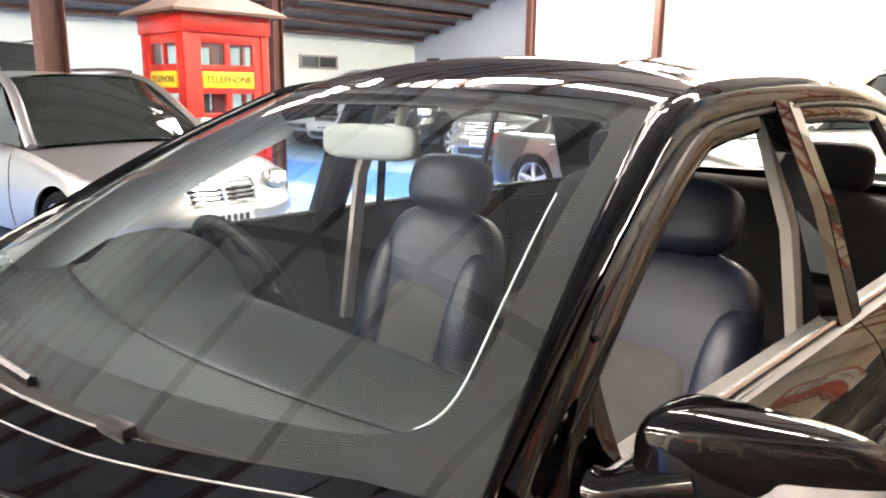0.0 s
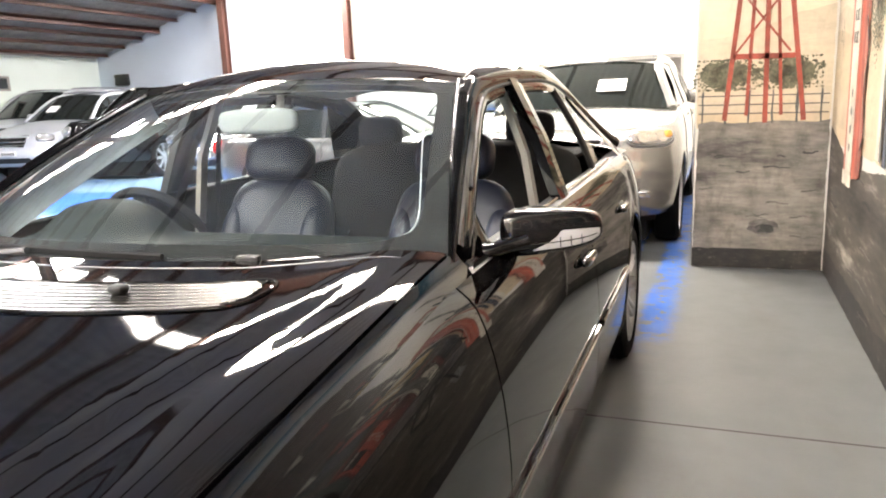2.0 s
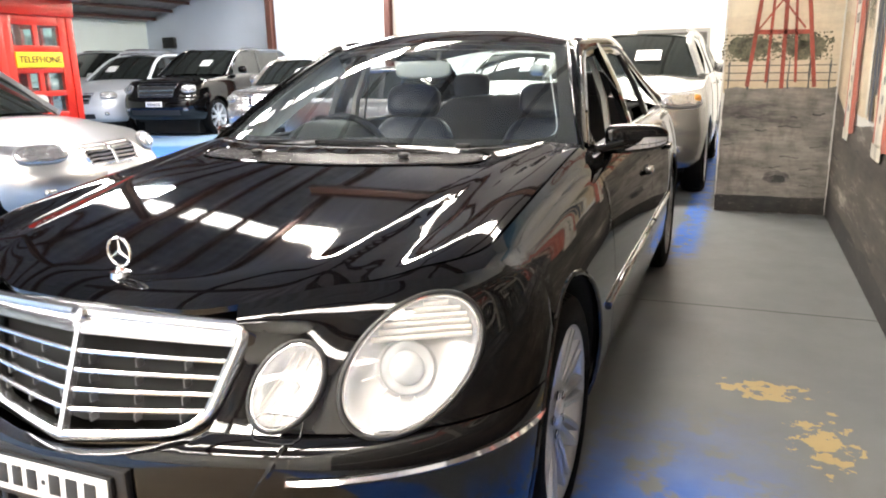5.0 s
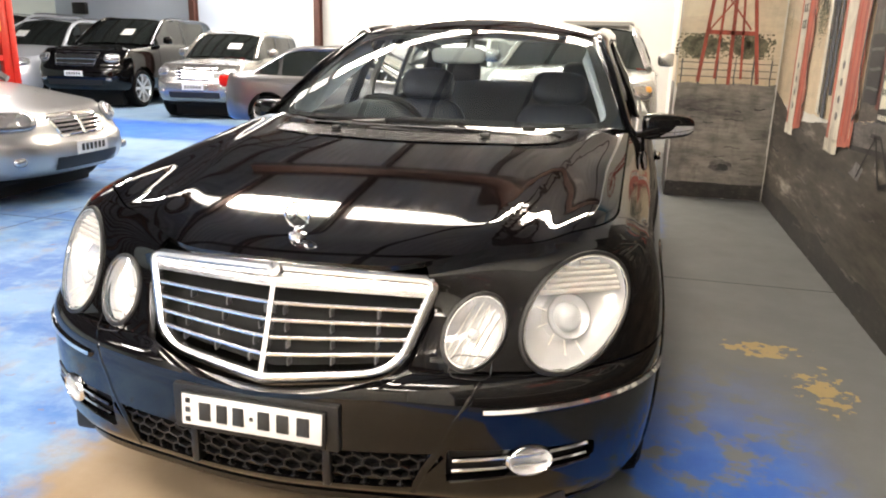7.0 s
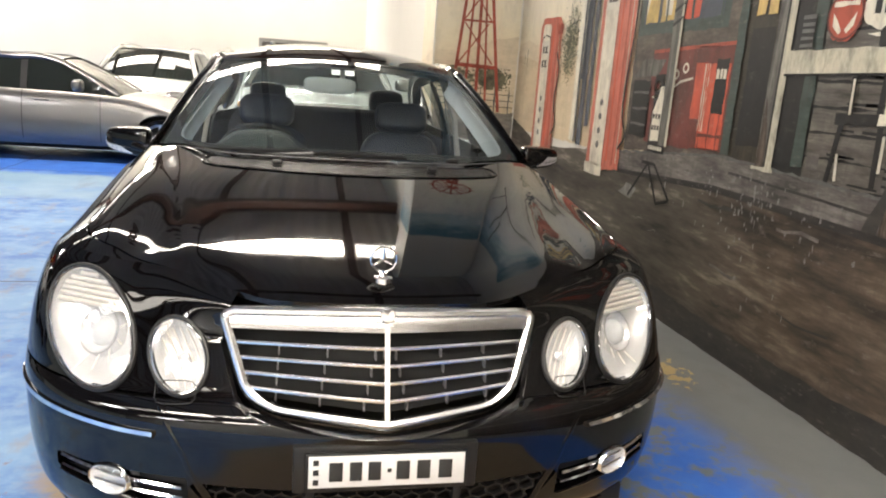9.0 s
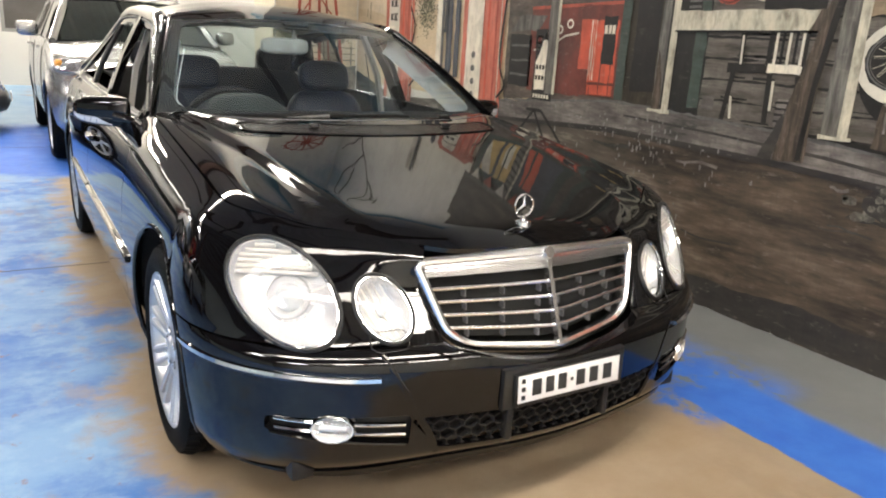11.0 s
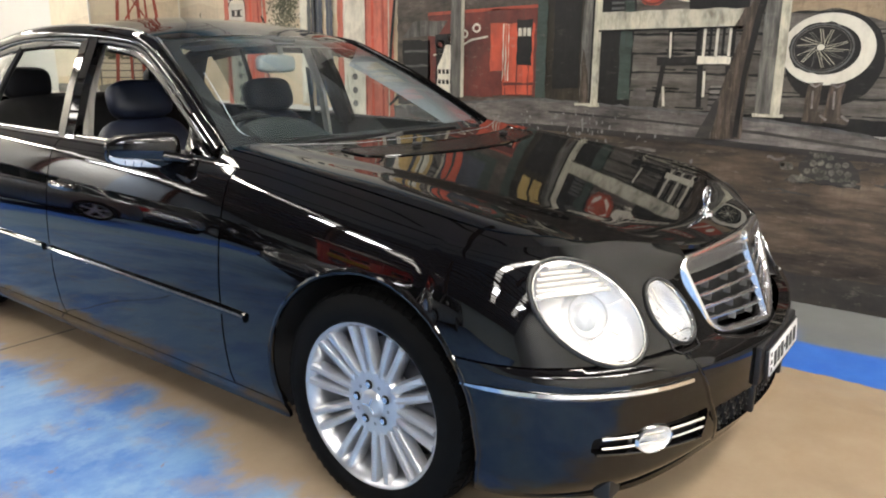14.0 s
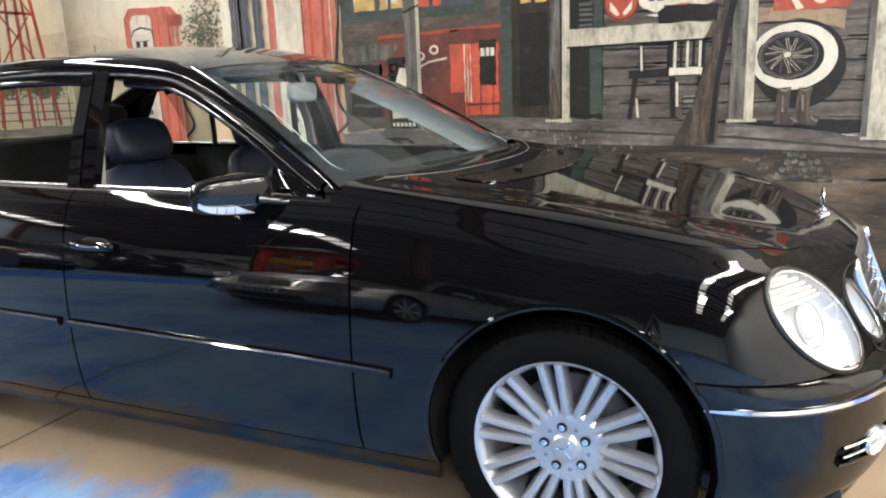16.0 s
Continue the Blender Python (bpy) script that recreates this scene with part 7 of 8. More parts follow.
    for name, a, b in (("side_strip", 0, 3), ("side_strip", 3, 24), ("side_strip", 25, 40)):
        bm = bmesh.new()
        add_sweep(bm, pts[a:b + 1], [(-0.015, -0.004), (-0.012, 0.006), (0.0, 0.009), (0.012, 0.006), (0.015, -0.004)], up=(sx, 0, 0.1))
        strip = part(name, bm, PAINT_BLACK, car, "black side strip with bright chrome insert")
        bm = bmesh.new()
        add_sweep(bm, [q + Vector((sx * 0.0085, 0, 0.007)) for q in pts[a:b + 1]], [(-0.0045, -0.003), (-0.003, 0.003), (0.003, 0.0025), (0.0045, -0.003)], up=(sx, 0, 0.6))
        part("strip_insert", bm, CHROME, strip)
    # bright seal along the edge of the windscreen
    tube("pillar_seal", [mir(bulge(ws_base(1), ws_top(1), v / 20, 0.019) + Vector((0.012, 0.0, 0.006)), sx) for v in range(21)], 0.0045, SATIN, car, 6)

# louvred air intake in front of the windscreen
LOUVRE_BLACK = material("satin_black_louvre_paint", (0.01, 0.009, 0.009), 0.26, spec=0.4, vary=0.2, scale=30)
louvre = part("air_intake", (lambda bm: (add_grid(bm, lambda u, v: (lambda x, y: Vector((x, y, hood_z(x, y) + 0.0012)))(1.02 * u - 0.51, 0.4 + 0.235 * ((1.02 * u - 0.51) / 0.75) ** 2 - 0.205 + 0.115 * v), 40, 6), bm)[1])(bmesh.new()), DARK, car, "louvred air intake set in the bonnet")


def louvre_y(x, v):
    return 0.4 + 0.235 * (x / 0.75) ** 2 - 0.205 + 0.115 * v


for k in range(8):
    bm = bmesh.new()
    w = 0.52 - 0.025 * abs(k / 3.5 - 1) ** 3
    pts = []
    for i in range(41):
        x = -w + 2 * w * i / 40
        y = louvre_y(x, 0.03 + 0.94 * k / 7)
        pts.append((x, y, hood_z(x, y) + 0.0026))
    add_sweep(bm, pts, [(-0.0068, -0.002), (-0.0062, 0.0004), (-0.003, 0.0008), (0.003, 0.0008), (0.0062, 0.0004), (0.0068, -0.002)], up=(0, -0.09, 1))
    part("louvre", bm, LOUVRE_BLACK, louvre)
edge_v = [(-0.5 + k / 20, -0.07) for k in range(21)] + [(0.522, 0.02), (0.536, 0.18), (0.54, 0.5), (0.536, 0.82), (0.522, 0.98)] + [(0.5 - k / 20, 1.07) for k in range(21)] + [(-0.522, 0.98), (-0.536, 0.82), (-0.54, 0.5), (-0.536, 0.18), (-0.522, 0.02)]
tube("louvre_frame", [(x, louvre_y(x, v), hood_z(x, louvre_y(x, v)) + 0.001) for x, v in edge_v], 0.0045, PAINT_BLACK, louvre, 8, True)
for x in (-0.28, 0.28):
    y = louvre_y(x, 0.62)
    cushion("washer_jet", (x, y, hood_z(x, y) + 0.012), (0.018, 0.014, 0.009), TRIM_BLACK, car, 0.7, 0.7)
# thin grey tube painted in as the highlight on the bonnet's rear edge
tube("bonnet_edge_glint", [(x, 0.4 + 0.418 * x * x, hood_z(x, 0.4 + 0.418 * x * x) + 0.0005) for x in [-0.71 + 1.42 * k / 60 for k in range(61)]], 0.0012, LAMP_SHADE, car, 6)
# scuttle between bonnet and windscreen
bm = bmesh.new()
add_grid(bm, lambda u, v: (lambda s: Vector((s * 0.75, 0.4 + 0.235 * s * s - 0.01, hood_z(s * 0.74, 0.4 + 0.235 * s * s - 0.02) - 0.012)).lerp(ws_base(s) + Vector((0, 0.02, 0.0)), v))(2 * u - 1), 40, 4)
part("scuttle", bm, DARK, car)


WIPER_GREY = material("worn_grey_wiper_paint", (0.09, 0.09, 0.092), 0.4, vary=0.3, scale=40)


def wiper(pts, blade):
    w = tube("wiper", smooth_curve(pts, 12), 0.008, WIPER_GREY, car, 8, label="grey windscreen wiper arm")
    bm = bmesh.new()
    add_sweep(bm, blade, [(-0.005, -0.008), (-0.006, 0.002), (0.0, 0.006), (0.005, 0.002), (0.004, -0.008)])
    part("blade", bm, TRIM_BLACK, w)
    cushion("pivot", pts[0], (0.014, 0.014, 0.01), TRIM_BLACK, w, 0.8, 0.8)
    return w


def glass_at(u, v, up=0.02):
    p = bulge(ws_base(u), ws_top(u), v, 0.019)
    return p + Vector((0, -0.4, 0.9)).normalized() * up


wiper([glass_at(-0.6, -0.05, 0.012), glass_at(-0.35, -0.02, 0.012), glass_at(-0.2, 0.0, 0.012)], [glass_at(-0.72 + 1.0 * k / 12, 0.005 + 0.01 * math.sin(k / 3.8), 0.008) for k in range(13)])
wiper([glass_at(0.1, -0.06, 0.012), glass_at(0.35, -0.045, 0.012), glass_at(0.58, -0.03, 0.012)], [glass_at(0.0 + 0.86 * k / 12, -0.024, 0.008) for k in range(13)])
box("wiper_clip", glass_at(0.53, -0.02, 0.016), (0.05, 0.02, 0.022), TRIM_BLACK, car, 0.005, Matrix.Rotation(radians(12), 4, "Z"))

# ---- cabin ----
def dash(u, v):
    x = 1.42 * u - 0.71
    a = bulge(ws_base(x / 0.752), ws_top(x / 0.752), 0.035, 0.019) + Vector((0, 0.02, -0.03))
    y = a.y + (1.0 - a.y) * v
    z = a.z + (0.962 - a.z) * v - 0.03 * max(0.0, (v - 0.85) / 0.15) ** 2 - 0.012 * math.sin(math.pi * v)
    hood = math.exp(-((x + 0.36) / 0.17) ** 4) * smoothstep(0.35, 0.7, v)
    return Vector((x, y, z + 0.09 * hood - 0.05 * max(0, abs(x) - 0.6) / 0.11))


bm = bmesh.new()
vs = add_grid(bm, dash, 60, 24)
add_grid(bm, lambda u, v: dash(u, 1.0) + Vector((0, 0.02 * v, -0.34 * v)), 60, 4)
part("dashboard", bm, DASH_GREY, car, "grey soft-touch dashboard", smooth=50)
bm = bmesh.new()
add_sweep(bm, [dash(0.1 + 0.8 * k / 24, 0.4) + Vector((0, 0, 0.001)) for k in range(25)], [(-0.005, -0.002), (-0.005, 0.002), (0.005, 0.002), (0.005, -0.002)])
part("demister_vent", bm, TRIM_BLACK, car)
sw = Matrix.Translation((-0.37, 1.13, 0.885)) @ Matrix.Rotation(radians(-64), 4, "X")
rim = [sw @ Vector((0.188 * math.cos(2 * math.pi * k / 40), 0.188 * math.sin(2 * math.pi * k / 40), 0)) for k in range(40)]
steer = tube("steering_wheel", rim, 0.0155, LEATHER_BLACK, car, 10, True, tuple(sw.to_3x3() @ Vector((0, 0, 1))), "black leather steering wheel")
bm = bmesh.new()
superball(bm, (0, -0.01, 0.012), (0.085, 0.07, 0.026), 0.7, 0.6, nu=20, nv=10)
bmesh.ops.transform(bm, matrix=sw, verts=bm.verts[:])
part("wheel_boss", bm, DASH_GREY, steer)
for a in (0, 180, 270):
    d = Vector((math.cos(radians(a)), math.sin(radians(a)), 0))
    bm = bmesh.new()
    add_sweep(bm, [sw @ (d * 0.06), sw @ (d * 0.185)], [(-0.022, -0.006), (-0.022, 0.006), (0.022, 0.006), (0.022, -0.006)], up=tuple(sw.to_3x3() @ Vector((0, 0, 1))))
    part("wheel_spoke", bm, SATIN, steer)


def seat(x):
    """A front seat: base, side bolsters, backrest with a pale panel, headrest on two posts."""
    st = new("front_seat")
    st.parent = car
    tagged(st, "dark blue leather front seat with grey panel")
    lean = Matrix.Rotation(radians(-17), 4, "X")
    cushion("seat_base", (x, 1.42, 0.42), (0.25, 0.29, 0.1), LEATHER_BLUE, st, 0.5, 0.5)
    cushion("seat_panel", (x, 1.41, 0.465), (0.15, 0.26, 0.075), LEATHER_GREY, st, 0.45, 0.45)
    o = Vector((x, 1.74, 0.68))
    cushion("backrest", o, (0.235, 0.075, 0.335), LEATHER_BLUE, st, 0.5, 0.6, lean, "dark blue leather backrest")
    cushion("back_panel", o + Vector((0, -0.052, -0.08)), (0.135, 0.06, 0.2), LEATHER_GREY, st, 0.4, 0.5, lean, "grey fabric backrest panel")
    for s in (-1, 1):
        cushion("bolster", o + Vector((s * 0.182, -0.04, -0.05)), (0.062, 0.078, 0.29), LEATHER_BLUE, st, 0.8, 0.8, lean)
        tube("headrest_post", [o + Vector((s * 0.06, 0.085, 0.3)), o + Vector((s * 0.06, 0.11, 0.38))], 0.006, CHROME, st, 6)
    cushion("headrest", o + Vector((0, 0.085, 0.4)), (0.148, 0.06, 0.088), LEATHER_BLUE, st, 0.6, 0.6, lean, "dark blue leather headrest")


seat(-0.37), seat(0.37)
bench = new("rear_bench")
bench.parent = car
tagged(bench, "grey cloth and leather rear bench seat")
cushion("bench_base", (0, 2.42, 0.48), (0.66, 0.28, 0.11), LEATHER_BLACK, bench, 0.4, 0.4)
cushion("bench_back", (0, 2.74, 0.78), (0.66, 0.1, 0.3), BENCH_GREY, bench, 0.4, 0.5, Matrix.Rotation(radians(-20), 4, "X"))
for x in (-0.4, 0.4):
    cushion("rear_headrest", (x, 2.82, 1.13), (0.12, 0.05, 0.085), LEATHER_BLACK, bench, 0.6, 0.6)
box("parcel_shelf", (0, 3.08, 0.99), (1.25, 0.5, 0.02), CARPET, car, 0.005)
box("cabin_floor", (0, 1.75, 0.3), (1.5, 2.6, 0.03), CARPET, car)
box("centre_console", (0, 1.5, 0.48), (0.24, 0.95, 0.34), DASH_GREY, car, 0.03)
box("console_trim", (0, 1.35, 0.655), (0.17, 0.45, 0.012), SATIN, car, 0.004)
tube("gear_lever", [(0, 1.28, 0.66), (0, 1.3, 0.74)], 0.016, LEATHER_BLACK, car, 10)
for sx in (1, -1):
    # door inner panels
    for y0, y1 in ((0.72, 1.66), (1.7, 2.6)):
        bm = bmesh.new()
        add_grid(bm, lambda u, v: mir(Vector((0.79 - 0.05 * math.sin(math.pi * min(1, v * 1.2)) + 0.012 * v, y0 + (y1 - y0) * u, 0.3 + 0.655 * v)), sx), 10, 12)
        bmesh.ops.solidify(bm, geom=bm.faces[:], thickness=0.02)
        dp = part("door_lining", bm, DASH_GREY, car, "grey inner door lining")
        box("armrest", (sx * 0.735, (y0 + y1) / 2, 0.68), (0.07, 0.5, 0.06), LEATHER_BLACK, dp, 0.02)
    # seat belt
    bm = bmesh.new()
    add_sweep(bm, [(sx * 0.60, 1.76, 1.22), (sx * 0.655, 1.79, 1.0), (sx * 0.70, 1.8, 0.7)], [(-0.024, -0.001), (-0.024, 0.001), (0.024, 0.001), (0.024, -0.001)], up=(sx, -0.3, 0))
    part("seat_belt", bm, LEATHER_BLACK, car)
    # pale A pillar lining, a strip that turns back into the cabin
    bm = bmesh.new()
    add_grid(bm, lambda u, v: mir(bulge(ws_base(0.945), ws_top(0.945), 0.03 + 0.95 * v, 0.012) + Vector((0.012 * math.sin(math.pi * u) - 0.012 * u, 0.05 * u + 0.003, -0.088 * u - 0.005)), sx), 6, 16)
    bmesh.ops.solidify(bm, geom=bm.faces[:], thickness=0.006)
    part("pillar_lining", bm, PILLAR_GREY, car)
    box("sun_visor", (sx * 0.33, 1.5, 1.345), (0.4, 0.16, 0.018), CABIN_LIGHT, car, 0.007, Matrix.Rotation(radians(14), 4, "X"))
rvm = cushion("rear_view_mirror", (-0.06, 1.255, 1.245), (0.125, 0.022, 0.038), MIRROR_SHELL, car, 0.5, 0.45, Matrix.Rotation(radians(12), 4, "Z"), "pale grey interior mirror")
tube("mirror_arm", [(0.0, 1.28, 1.26), (0.0, 1.30, 1.33), (0, 1.33, 1.37)], 0.012, CABIN_LIGHT, rvm, 8)
box("sensor_housing", (0.0, 1.30, 1.352), (0.12, 0.1, 0.03), TRIM_BLACK, car, 0.01, Matrix.Rotation(radians(24), 4, "X"))
box("roof_console", (0, 1.55, 1.375), (0.2, 0.22, 0.025), CABIN_LIGHT, car, 0.01)

# ---- other cars in the hall ----
SILVER = material("silver_car_paint", (0.44, 0.44, 0.435), 0.3, metal=0.85, vary=0.06, scale=6, fine=150, coat=0.6)
CHAMPAGNE = material("champagne_car_paint", (0.36, 0.353, 0.34), 0.27, metal=0.8, vary=0.06, scale=6, fine=150, coat=0.6)
STEEL_GREY = material("grey_silver_car_paint", (0.155, 0.15, 0.146), 0.28, metal=0.75, vary=0.06, scale=6, fine=150, coat=0.7)
PALE_SILVER = material("pale_blue_silver_car_paint", (0.5, 0.53, 0.57), 0.32, metal=0.35, vary=0.06, scale=6, fine=150, coat=0.6)
CAR_LAMP = material("clear_car_lamp", (0.5, 0.5, 0.51), 0.16, metal=0.75, vary=0.3, scale=25)
WHITE_PAINT = material("white_car_paint", (0.6, 0.6, 0.58), 0.3, vary=0.05, scale=6, coat=0.6)


def other_car(name, label, at, paint_m, wb, fo, ro, w, nose, cowl_z, belt, roof, y_cowl, y_top, y_end, y_base, deck, r=0.33, rails=False, spokes=5, bars=4, grille_w=0.34, lamp=(0.62, 0.66), lamp_size=(0.16, 0.09), paper=None, rakish=0.72, sill=0.24, n_front=2.6, amber=False, centre=False):
    """A parked car in its own axes: front axle at y 0, nose towards -y, ground at z 0."""
    c = thing(name, label, "car", at=at)
    front, tail = -fo, wb + ro
    ins = knots((0, 0.07), (0.12, 0.02), (0.4, 0.0), (0.7, 0.012), (0.92, 0.04), (1, 0.075))
    insf = knots((0, 0.12), (0.12, 0.03), (0.35, 0.0), (0.52, 0.01), (0.62, 0.06), (0.85, 0.12), (1, 0.26))
    yf, yr = front + 0.75, tail - 0.7
    top = knots((front, nose), (front + 0.5, nose + 0.03), (y_cowl, (cowl_z + belt) / 2 - 0.03), (y_cowl + 0.6, belt), (y_base, belt + 0.02), (tail, max(deck - 0.05, belt) if deck < belt + 0.3 else belt))

    def pt(k, q):
        if k <= 1:
            th = k * math.pi / 2
            s, co = math.sin(th) ** (2 / n_front), max(0.0, math.cos(th)) ** (2 / n_front)
            y = yf - (yf - front - insf(q)) * co
        elif k <= 2:
            y, s = yf + (yr - yf) * (k - 1), 1.0
        else:
            th = (3 - k) * math.pi / 2
            s, co = math.sin(th) ** (2 / 3.2), max(0.0, math.cos(th)) ** (2 / 3.2)
            y = yr + (tail - yr - 0.8 * ins(q)) * co
        z = sill + (top(y) - sill) * q
        return Vector(((w - ins(q)) * s, y, z))
    holes = [lambda p: (math.hypot(p.y, p.z - r) - r * 1.13) if abs(p.x) > 0.5 else 1.0, lambda p: (math.hypot(p.y - wb, p.z - r) - r * 1.13) if abs(p.x) > 0.5 else 1.0]
    bm = bmesh.new()
    add_grid(bm, lambda u, v: mir(pt(3 * abs(2 * u - 1), v), 1 if u > 0.5 else -1), 220, 20)
    for h in holes:
        cut(bm, h)
    flange(bm, 0.02, lambda p: Vector((-p.x, 0, 0)).normalized() if abs(p.x) > 0.01 else Vector((0, 1, 0)))
    part("body", bm, paint_m, c, smooth=40)
    bm = bmesh.new()

    def bonnet(u, v):
        s = 2 * u - 1
        kmax = 1 + (y_cowl - yf) / (yr - yf)
        k = abs(s) * kmax
        e = pt(k, 1.0)
        yy = max(e.y, yf)
        t = v
        zc = nose + (cowl_z - nose) * smoothstep(front - 0.2, y_cowl, e.y + (yy - e.y) * t) + 0.02
        return mir(Vector((e.x * (1 - t), e.y + (yy - e.y) * t, e.z + (zc - e.z) * (1 - (1 - t) ** 2.2))), 1 if s > 0 else -1)
    add_grid(bm, bonnet, 60, 12)
    part("bonnet", bm, paint_m, c, smooth=40)
    bm = bmesh.new()

    def rear_deck(u, v):
        s = 2 * u - 1
        k0 = 1 + (min(y_base, yr) - 0.15 - yf) / (yr - yf)
        k = 3 - abs(s) * (3 - k0)
        e = pt(k, 1.0)
        yy = min(e.y, yr)
        return mir(Vector((e.x * (1 - v), e.y + (yy - e.y) * v, e.z + (max(deck if deck < belt + 0.3 else belt, e.z) - e.z) * (1 - (1 - v) ** 2.2))), 1 if s > 0 else -1)
    add_grid(bm, rear_deck, 40, 8)
    part("tail_deck", bm, paint_m, c, smooth=40)
    # cabin: dark glass shell, painted roof and pillars
    wb_, wt = w - 0.085, w * rakish
    line = [(y_cowl, belt - 0.01, wb_ - 0.03), (y_top, roof - 0.05, wt - 0.02), ((y_top + y_end) / 2, roof - 0.015, wt), (y_end, roof - 0.06, wt - 0.02), (y_base, belt + 0.02, wb_ - 0.06)]

    def shell(y):
        for (a, za, wa), (b, zb, wb2) in zip(line, line[1:]):
            if y <= b:
                t = (y - a) / (b - a)
                return za + (zb - za) * t, wa + (wb2 - wa) * t
        return line[-1][1:]
    for nm, (a, b) in (("windscreen", (0, 1)), ("rear_window", (4, 3))):
        bm = bmesh.new()
        (ya, za, wa), (yb, zb, wb2) = line[a], line[b]
        sg = 1 if a == 0 else -1
        add_grid(bm, lambda u, v: Vector(((2 * u - 1) * (wa + (wb2 - wa) * v) * 0.97, ya + (yb - ya) * v - sg * 0.1 * (1 - (2 * u - 1) ** 2) * (1 - 0.5 * v), za + (zb - za) * v + 0.035 * (1 - (2 * u - 1) ** 2) + 0.02 * math.sin(math.pi * v))), 20, 8)
        part(nm, bm, GLASS_DARK, c)
    bm = bmesh.new()
    add_grid(bm, lambda u, v: (lambda s, y: Vector((s * shell(y)[1], y - (0.05 * (1 - s * s) if v < 0.02 else 0), shell(y)[0] + 0.05 * (1 - abs(s) ** 2.5))))(2 * u - 1, y_top + (y_end - y_top) * v), 20, 12)
    part("roof", bm, paint_m, c, smooth=50)
    for sx in (1, -1):
        ys = [y_cowl + 0.12, y_top - 0.02, (y_top + y_end) / 2, y_end - 0.02, y_base - 0.12]
        cuts = [ys[0], y_cowl + (y_base - y_cowl) * 0.47, y_cowl + (y_base - y_cowl) * 0.80, ys[-1]]
        for a, b in zip(cuts, cuts[1:]):
            bm = bmesh.new()
            add_grid(bm, lambda u, v: (lambda y: mir(Vector((wb_ - 0.012 + (shell(y)[1] - wb_ + 0.012) * v * ((shell(y)[0] - belt) / max(0.05, roof - belt)), y, belt - 0.015 + max(0.0, shell(y)[0] - belt + 0.01) * v)), sx))(a + 0.03 + (b - a - 0.06) * u), 12, 4)
            part("side_window", bm, GLASS_DARK, c)
        for y in cuts[1:-1]:
            z, x = shell(y)
            bm = bmesh.new()
            add_sweep(bm, [mir(Vector((wb_ - 0.01, y, belt - 0.02)), sx), mir(Vector((x, y, z)), sx)], [(-0.035, -0.01), (-0.035, 0.01), (0.035, 0.01), (0.035, -0.01)], up=(sx, 0, 0.3))
            part("door_pillar", bm, TRIM_BLACK, c)
        pts = smooth_curve([mir(Vector((b2, a2, z2)), sx) for a2, z2, b2 in line], 30)
        bm = bmesh.new()
        add_sweep(bm, pts, [(-0.04, -0.025), (-0.035, 0.02), (0.0, 0.032), (0.035, 0.015), (0.035, -0.025)], up=(sx * 0.6, 0, 0.8))
        part("roof_pillar", bm, paint_m, c, smooth=50)
        if rails:
            rp = [(sx * (wt - 0.07), y_top + 0.2 + (y_end - y_top - 0.2) * k / 8, roof + 0.035 + 0.03 * math.sin(math.pi * k / 8) ** 0.4) for k in range(9)]
            tube("roof_rack_bar", rp, 0.017, SATIN, c, 8)
        m = cushion("door_mirror", (sx * (w + 0.07), y_cowl + 0.42, belt + 0.09), (0.1, 0.06, 0.075), paint_m, c, 0.6, 0.6)
        for y in (y_cowl + (y_base - y_cowl) * 0.47 - 0.22, y_cowl + (y_base - y_cowl) * 0.80 - 0.2):
            cushion("door_handle", (sx * (w - 0.005), y, belt - 0.1), (0.016, 0.09, 0.015), paint_m, c, 0.7, 0.6)
        # door joints
        for y in (y_cowl + 0.2, y_cowl + (y_base - y_cowl) * 0.47):
            k = 1 + (y - yf) / (yr - yf)
            tube("door_joint", [mir(pt(k, q / 10) + Vector((0.001, 0, 0)), sx) for q in range(1, 11)], 0.004, DARK, c, 5)
        # lamps follow the nose
        kk = min(((pt(i / 100, 0.75).x - lamp[0]) ** 2, i / 100) for i in range(20, 100))[1]
        p0 = pt(kk, (lamp[1] - sill) / (nose - sill))
        d = (pt(kk + 0.05, 0.75) - pt(kk - 0.05, 0.75)).normalized()
        ang = math.atan2(d.y, d.x)
        rot = Matrix.Rotation(ang if sx > 0 else -ang, 4, "Z") @ Matrix.Rotation(radians(-28), 4, "X")
        h = cushion("headlamp", mir(p0 + Vector((0, 0.012, 0)), sx), (lamp_size[0] + 0.006, 0.034, lamp_size[1] + 0.005), LAMP_SHADE, c, 0.75, 0.75, rot, "clear headlamp with a grey surround")
        cushion("lamp_bowl", mir(p0 + Vector((0, 0.004, 0)), sx), (lamp_size[0], 0.035, lamp_size[1] * 0.94), CAR_LAMP, h, 0.75, 0.75, rot)
        if amber:
            cushion("turn_lamp", Matrix.Translation(mir(p0, sx)) @ rot @ Vector((sx * lamp_size[0] * 0.72, -0.012, lamp_size[1] * 0.2)), (lamp_size[0] * 0.18, 0.038, lamp_size[1] * 0.4), AMBER, h, 0.7, 0.7, rot, "amber turn lamp")
        for dx in (-0.42, 0.42):
            lathe("lamp_bulb", [(lamp_size[1] * 0.66, 0.0), (lamp_size[1] * 0.64, 0.008), (lamp_size[1] * 0.5, 0.004), (0.001, 0.008)], Matrix.Translation(mir(p0, sx)) @ rot @ Matrix.Translation((dx * lamp_size[0], -0.026, 0)) @ Matrix.Rotation(radians(90), 4, "X"), CAR_LAMP, h, 20)
        kt = 2.55
        cushion("tail_lamp", mir(pt(kt, 0.82), sx), (0.05, 0.12, 0.09), RED_LENS, c, 0.6, 0.6)
